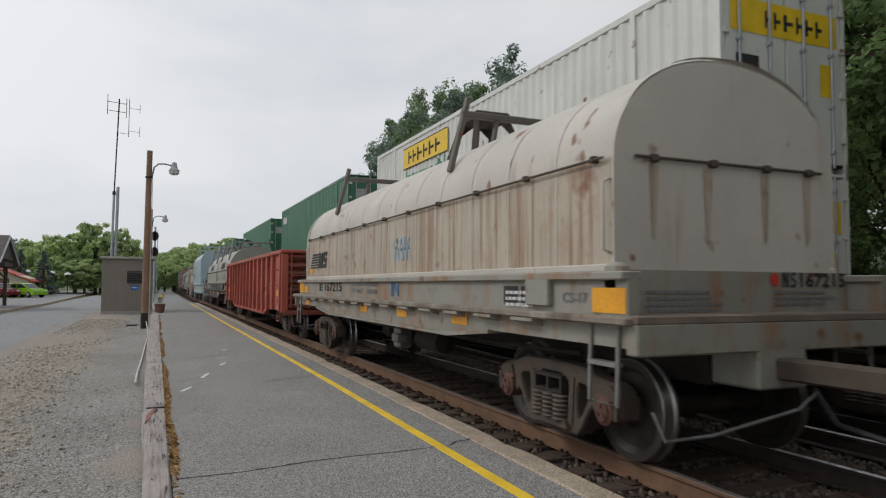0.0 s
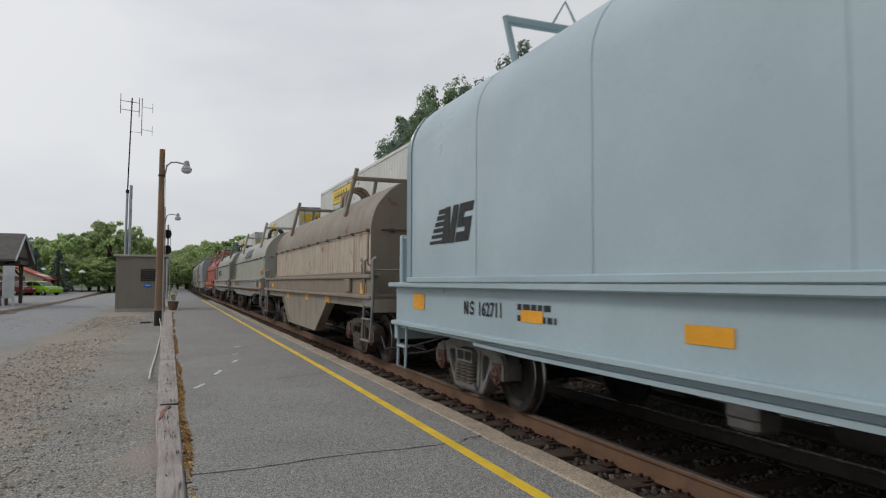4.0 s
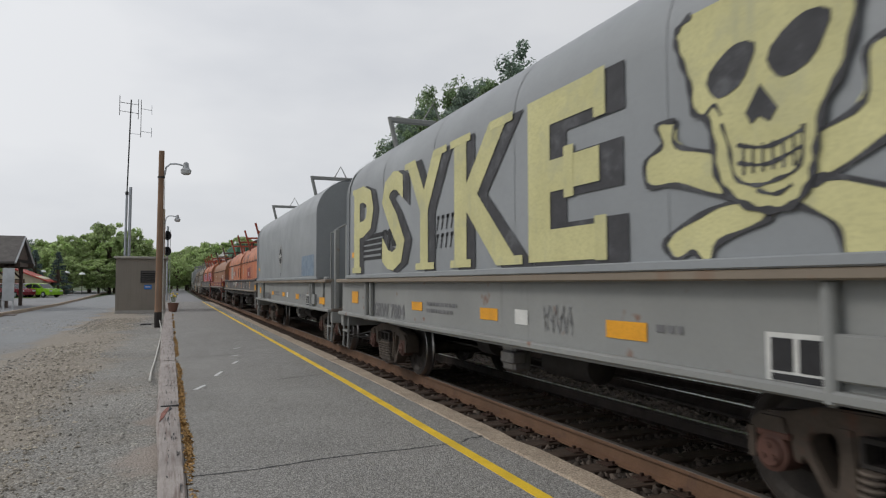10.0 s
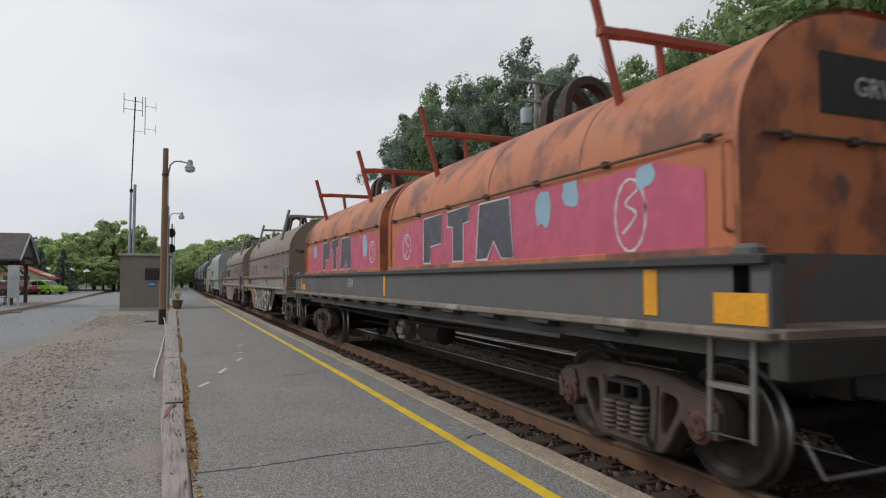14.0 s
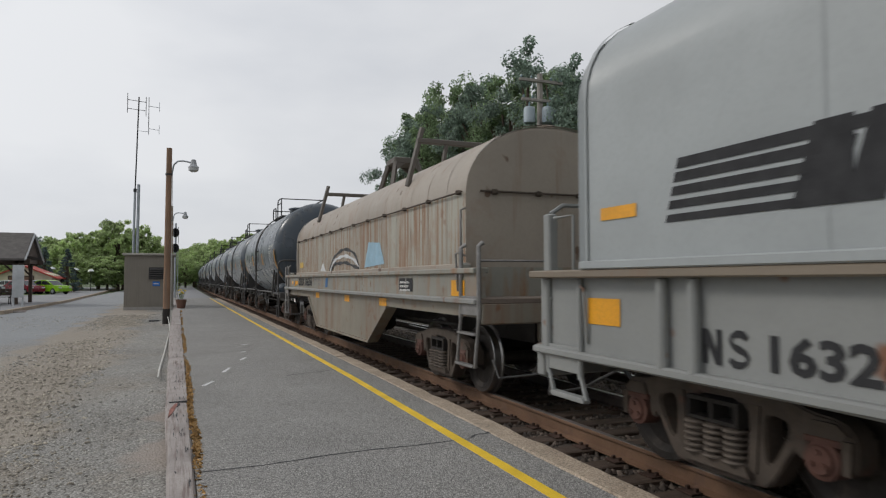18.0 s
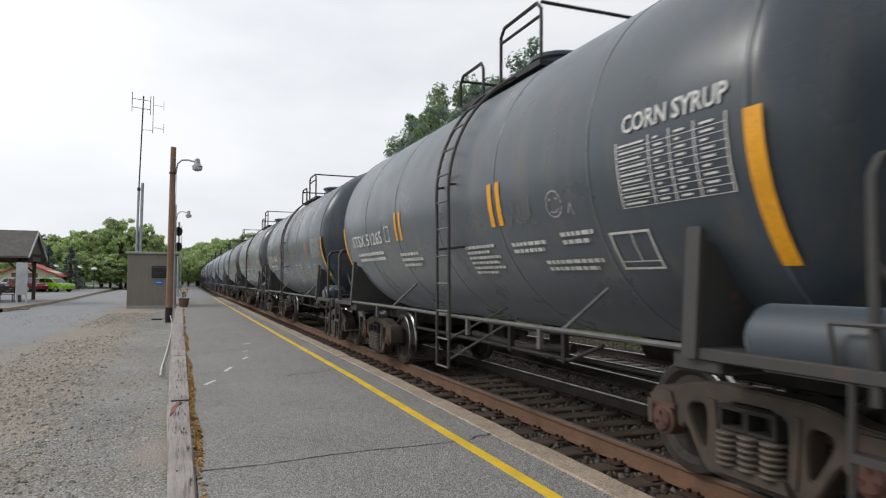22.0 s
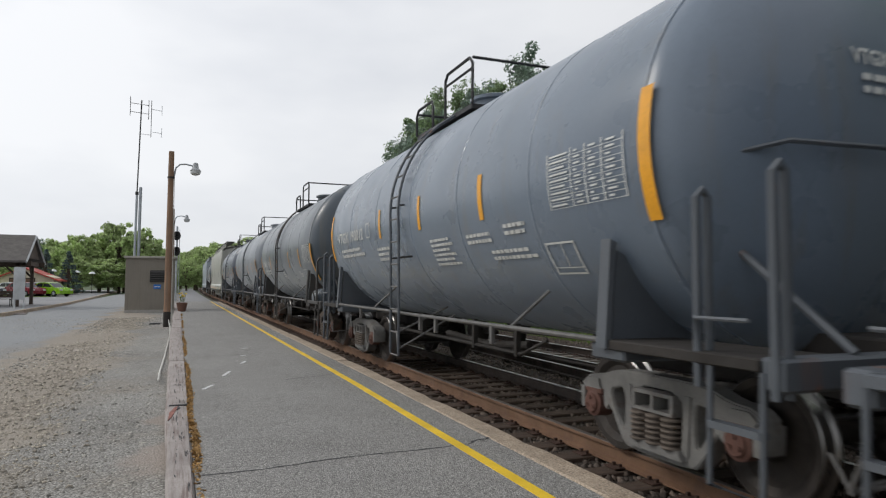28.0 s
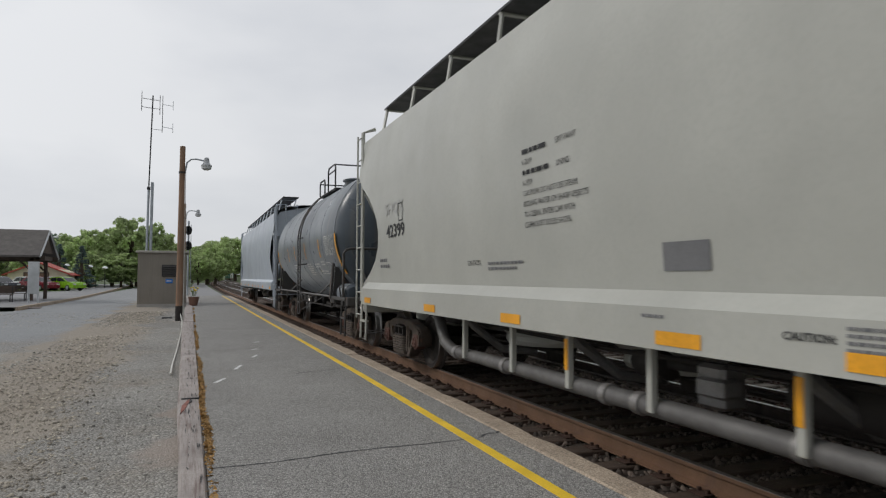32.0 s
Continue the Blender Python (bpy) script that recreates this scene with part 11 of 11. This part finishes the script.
def make_tank(i, label, c):
    r, hl, fr, rr_ = car_root(i, "tank_car", label, "tank car")
    up = 0.42 if i == 29 else 0.0
    ends = ((hl + 0.05, 1.6 + up, 2.6 + up, 0.07), (-hl + 0.03, 1.62 + up, 2.6 + up, 0.06))
    rows = PAIR if c.get("two") else SLATE if i == 29 else ADM if i in (26, 27, 28) else ADM2 if i == 25 else FADED if i == 31 else DMI if i == 30 else GAT if i == 32 else LATE
    c = dict(c, ladder={24: 0.43, 30: -0.3, 31: 0.62, 32: 0.4, 23: -0.55, 29: -0.43}.get(i, 0.5), table_at=4.17 if i in (25, 26, 27, 28, 30, 31, 32) else 3.97, stripes=ends + rows, up=0.2 if i == 29 else 0.1 if i == 24 else -0.12 if i in (28, 32) else 0.0)
    wall = tank_car(i, r, hl, fr, rr_, c)
    t = c.get("tag")
    if t == 1:
        strokes(r, wall, [[(2.05, 2.12), (2.2, 2.3), (2.12, 2.36), (2.25, 2.16), (2.4, 2.14)], [(2.3, 2.34), (2.35, 2.18), (2.5, 2.2), (2.5, 2.36)], [(2.5, 2.36), (2.56, 2.12), (2.62, 2.14)]], 0.008, M_GREYT, lift=0.014)
        strokes(r, wall, [[(2.98 + 0.13 * math.cos(q * 0.5), 2.26 + 0.12 * math.sin(q * 0.5)) for q in range(13)], [(2.9, 2.3), (2.94, 2.31)], [(3.02, 2.31), (3.06, 2.3)], [(2.92, 2.2), (2.98, 2.18), (3.04, 2.21)], [(3.2, 2.16), (3.24, 2.24), (3.28, 2.14)]], 0.007, M_OFFWHITE, lift=0.014)
    if t == 2:
        wild_tag(r, wall, 2.1, 3.3, 1.7, 2.0, M_OFFWHITE, 0.014, 32, 12, 0.014)
    if t == 3:
        wild_tag(r, wall, -2.4, -0.7, 1.7, 1.95, M_OFFWHITE, 0.016, 33, 14, 0.014)
        wild_tag(r, wall, 1.75, 3.3, 1.7, 2.1, M_OFFWHITE, 0.018, 34, 22, 0.014)
        wild_tag(r, wall, 1.15, 2.1, 2.5, 2.95, M_WHITE, 0.022, 35, 4, 0.014)
    if t == 4:
        wild_tag(r, wall, -1.7, -0.9, 2.5, 3.1, M_WHITE, 0.03, 36, 6, 0.014)
        for u in (0.9, 1.5):
            shape(r, wall, [(u, 3.3), (u + 0.35, 3.35), (u + 0.4, 2.7), (u + 0.25, 2.2), (u + 0.05, 2.5)], P_TANK, "smear", 0.012)
    if t == 5:
        rg = random.Random(37)
        for fill, n, ua, ub, va, vb in ((M_G_SALMON, 6, -2.75, -1.0, 1.3, 2.3), (M_G_GREEN_PALE, 6, 0.95, 3.6, 1.38, 2.36)):
            for j in range(n):
                w_ = (ub - ua) / n
                x0 = ua + j * w_
                lo, hi = va + rg.uniform(0.0, 0.12), vb - rg.uniform(0.0, 0.22)
                kq = [(x0 - 0.06, lo + 0.15), (x0 + w_ * 0.1, lo), (x0 + w_ * 0.8, lo - 0.02), (x0 + w_ * 1.12, lo + 0.16), (x0 + w_ * 1.0, (lo + hi) / 2), (x0 + w_ * 1.14, hi - 0.1), (x0 + w_ * 0.7, hi), (x0 + w_ * 0.15, hi - 0.03), (x0 - 0.08, hi - 0.16), (x0 + 0.02, (lo + hi) / 2)]
                shape(r, wall, kq, fill, "graffiti", 0.028 + 0.002 * (j % 2))
                strokes(r, wall, [kq + kq[:1]], 0.022, M_G_BLACK if n and fill is M_G_GREEN_PALE else M_G_PURPLE, "graffiti", 0.032 + 0.002 * (j % 2))
                strokes(r, wall, [[(x0 + w_ * 0.5, lo + 0.12), (x0 + w_ * 0.45, (lo + hi) / 2)]], 0.016, M_G_BLACK if fill is M_G_GREEN_PALE else M_G_PURPLE, "graffiti", 0.036)
    if i == 31:
        for poly in ([(-0.45, 2.52), (-0.24, 2.5), (-0.1, 2.2), (-0.12, 1.8), (-0.3, 1.3), (-0.55, 1.25), (-0.35, 1.75), (-0.42, 2.2)], [(1.02, 2.3), (1.08, 2.22), (1.05, 1.8), (0.95, 1.4), (0.9, 1.45), (0.98, 1.9)], [(0.62, 2.15), (0.72, 2.1), (0.75, 1.7), (0.6, 1.4), (0.58, 1.8)]):
            shape(r, wall, soft_loop(poly, 2), P_TANK_DUSTY, "smear", 0.012)


TODO = dict((i, (l, c)) for i, l, c in TANKS)
for i in range(19, 33):
    make_tank(i, *TODO[i])
r, hl, fr, rr_ = car_root(33, "hopper_car", "off-white covered hopper car with running boards and discharge pipe", "hopper car")
hopper(33, r, hl, fr, rr_, P_HOPPER)
make_tank(34, *TODO[34])
r, hl, fr, rr_ = car_root(35, "hopper_car", "pale blue-grey covered hopper car at the train's end", "hopper car")
hopper(35, r, hl, fr, rr_, P_HOPPER_GREY, False)

# ---- the double-stack train on the far track, running away ----
STACK = [(7.0, P_BOX_WHITE, P_BOX_WHITE), (-15.7, P_BOX_WHITE, P_BOX_GREEN), (-38.1, P_BOX_WHITE, P_BOX_WHITE), (-60.5, P_BOX_GREEN, P_BOX_GREEN), (27.0, P_BOX_GREEN, P_BOX_GREEN), (47.5, P_BOX_GREEN, P_BOX_WHITE), (70.0, P_BOX_GREEN, P_BOX_GREEN)]
BOXES = []
for j, (y, up_, low) in enumerate(STACK):
    BOXES.append((container(j, y, 0, up_, yellow=True), y + 8.0, 3.24))
    BOXES.append((container(j, y, 0, low, words=j == 1), y + 8.0, 0.36))
    w = thing("well_car", "low rusty brown well car carrying stacked containers", "well car", group="well cars of the far train")
    for s in (-1, 1):
        a, b = sorted((s * 1.36, s * 1.46))
        part("side_wall", Geo().prism([(-9.6, 1.1), (-8.6, 0.35), (8.6, 0.35), (9.6, 1.1), (9.6, 1.2), (-9.6, 1.2)], a, b), P_WELL, w)
        part("top_chord", Geo().box(-9.8, 9.8, a - 0.03, b + 0.03, 1.16, 1.28, 0.01), P_WELL, w)
    part("well_floor", Geo().box(-8.5, 8.5, -1.36, 1.36, 0.33, 0.42), P_WELL, w)
    for s in (-1, 1):
        part("end_platform", Geo().box(min(s * 8.4, s * 11.2), max(s * 8.4, s * 11.2), -1.35, 1.35, 1.0, 1.12, 0.02), P_WELL, w)
        part("draft_sill", Geo().box(min(s * 8.3, s * 11.2), max(s * 8.3, s * 11.2), -0.3, 0.3, 0.62, 1.02), P_WELL, w)
        truck(w, s * 9.9, -1)
    BOXES.append((w, y + 8.0, RAIL_Z))

# ---- kerb, timbers and ties: the pieces of the setting ----
kerb = thing("platform_kerb", "worn tan concrete kerb along the platform's track edge", "kerb", kind="structure")
kys = [-8.0, -4.6, -1.8, 0.9, 3.2, 5.6, 8.1, 10.4, 12.9, 15.4, 17.8]
while kys[-1] < 57:
    kys.append(kys[-1] + 2.45)
rk = random.Random(12)
for a, b in zip(kys, kys[1:]):
    e = rk.uniform(-0.006, 0.006)
    rows = []
    for j in range(9):
        y = a + 0.007 + (b - a - 0.014) * j / 8
        o = drawn_in(y) + e
        q = [rk.uniform(-0.006, 0.006) for _ in range(3)]
        end = 0.016 if j in (0, 8) else 0.0
        top = 0.010 + e * 0.5 - end + q[2] * 0.4
        rows.append([(PLAT_R + 0.004 + drawn_in(y), y, -0.32), (PLAT_R + 0.004 + drawn_in(y), y, top - 0.012), (PLAT_R + 0.016 + drawn_in(y), y, top), (3.092 + o + q[0], y, top), (3.118 + o + q[0], y, top - 0.026 + q[1]), (3.12 + o, y, -0.32)])
    g = Geo().sheet(rows)
    g.add(rows[0], [tuple(range(6))]).add(rows[-1], [tuple(range(5, -1, -1))])
    part("kerbstone", g, M_KERB, kerb)
edge = thing("timber_edge", "weathered grey timbers edging the platform beside the gravel", "timber edging", kind="structure")
tys = [-11.9, -6.75, -1.6, 3.55, 8.72, 13.8, 18.95, 24.0, 29.1, 34.2, 39.3, 44.4, 49.5, 54.6]
for a, b in zip(tys, tys[1:]):
    e = rk.uniform(-0.012, 0.012)
    n = 10
    rows = []
    for j in range(n + 1):
        y = a + 0.02 + (b - a - 0.04) * j / n
        q = [rk.uniform(-0.008, 0.008) for _ in range(4)]
        o = -0.055 - 0.006 * min(y, 22) + 0.04 * min(1.0, max(0.0, (9.0 - y) / 3.0))
        rows.append([(o + e + q[0], y, -0.25), (o - 0.004 + e + q[0], y, -0.02 + q[1]), (o + 0.018 + e, y, 0.012 + q[1]), (0.5 * o + 0.06, y, 0.018 + q[2]), (0.13 + e, y, 0.012 + q[3]), (0.148, y, -0.02), (0.148, y, -0.25)])
    g = Geo().sheet(rows)
    g.add(rows[0], [tuple(range(7))]).add(rows[-1], [tuple(range(6, -1, -1))])
    part("timber", g, M_TIMBER, edge)
    # drying checks along the grain and the odd cross split
    for j in range(26):
        x, y = rk.uniform(-0.02, 0.11), a + (b - a) * rk.random()
        k = rk.uniform(0.03, 0.16) * (0.25 if j % 9 == 0 else 1)
        w_ = rk.uniform(0.002, 0.005)
        if y < 22:
            part("check", Geo().prism([(x, y - k), (x + w_, y), (x + 0.01 * rk.uniform(-1, 1), y + k), (x - w_, y)], 0.018, 0.0245, "z"), M_CRACK, edge)
part("splinter", Geo().prism([(-0.072, 7.75), (-0.03, 7.98), (0.025, 8.5), (0.03, 8.62), (-0.005, 8.55), (-0.06, 8.2)], 0.0, 0.026, "z"), M_SPLIT, edge, "red-brown split in the timber's end")
part("splinter", Geo().prism([(0.02, 8.35), (0.05, 8.5), (0.04, 8.62), (0.02, 8.52)], 0.0, 0.03, "z"), M_CRACK, edge, "dark torn splinter")
part("end_joint", Geo().prism([(-0.07, 8.70), (0.13, 8.70), (0.13, 8.745), (-0.07, 8.73)], -0.02, 0.024, "z"), M_CRACK, edge)
for ti, (tx, x0, x1) in enumerate(((TRACK_1, 3.42, 6.12), (TRACK_2, 7.2, 9.86))):
    ties = thing("track_ties", "brown weathered wooden ties bedded in ballast", "railway ties", kind="structure")
    me = Geo().box(-1.32, 1.32, -0.115, 0.115, -0.12, 0.0, 0.012).mesh("tie")
    me2 = Geo()
    for j in range(130 if ti == 0 else 110):
        y = -6 + j * 0.52 + rk.uniform(-0.03, 0.03)
        part("tie", me, M_TIE_GREY if tx > 6 else M_TIE, ties, at=pose(tx + rk.uniform(-0.05, 0.05), y, -0.258 + rk.uniform(-0.006, 0.002), 0, 0, rk.uniform(-0.8, 0.8)))
        for s in (-1, 1):
            x = tx + s * 0.7535
            me2.box(x - 0.19, x + 0.17, y - 0.09, y + 0.09, -0.253, -0.243)
            for dx in (-0.105, 0.105):
                for dy in (-0.05, 0.05):
                    me2.box(x + dx - 0.016, x + dx + 0.016, y + dy - 0.012, y + dy + 0.012, -0.245, -0.215)
    tagged(part("tie_plate", me2.mesh("tie_plate", 0, False), M_TIE_PLATE, ties), kind="stuff")
    g = Geo()
    y = -6 + (130 if ti == 0 else 110) * 0.52
    while y < 300:
        g.box(tx - 1.3 + bend(y), tx + 1.3 + bend(y), y - 0.11, y + 0.11, -0.36, -0.25)
        y += 0.52
    tagged(part("far_tie", g.mesh("far_tie", 0, False), M_TIE, ties), kind="stuff")


# ---- motion ----
def along(track, y, z):
    return pose(track + bend(y), y, z, 0, 0, -90 - bend_angle(y))


def motions():
    ts = [0.5 * j for j in range(65)]
    mids = [(a + b) / 2 for a, b in CARS]
    for r, m in zip(ROOTS, mids):
        walk(r, [(t, along(TRACK_1, m - train_s(t), RAIL_Z)) for t in ts])
    for ob, y, z in BOXES:
        walk(ob, [(t, along(TRACK_2, y + 14.2 * t, z)) for t in (0, 2, 4, 6, 8, 10, 12, 14, 16, 18, 20, 22, 24, 26, 28, 30, 32)])
    for w, x, i in WHEELS:
        if i < 0:
            continue
        rows, last = [], None
        for f in range(0, 961):
            t = f / 30
            if -9 < mids[i] - train_s(t) < 24:
                a = math.degrees((train_s(t)) / 0.46) % 360
                rows.append((t, pose(x, 0, 0.46, 0, a, 0)))
        if not rows:
            continue
        if rows[0][0] > 0:
            rows.insert(0, (0.0, rows[0][1]))
        if rows[-1][0] < 32:
            rows.append((32.0, rows[-1][1]))
        walk(w, rows)


motions()
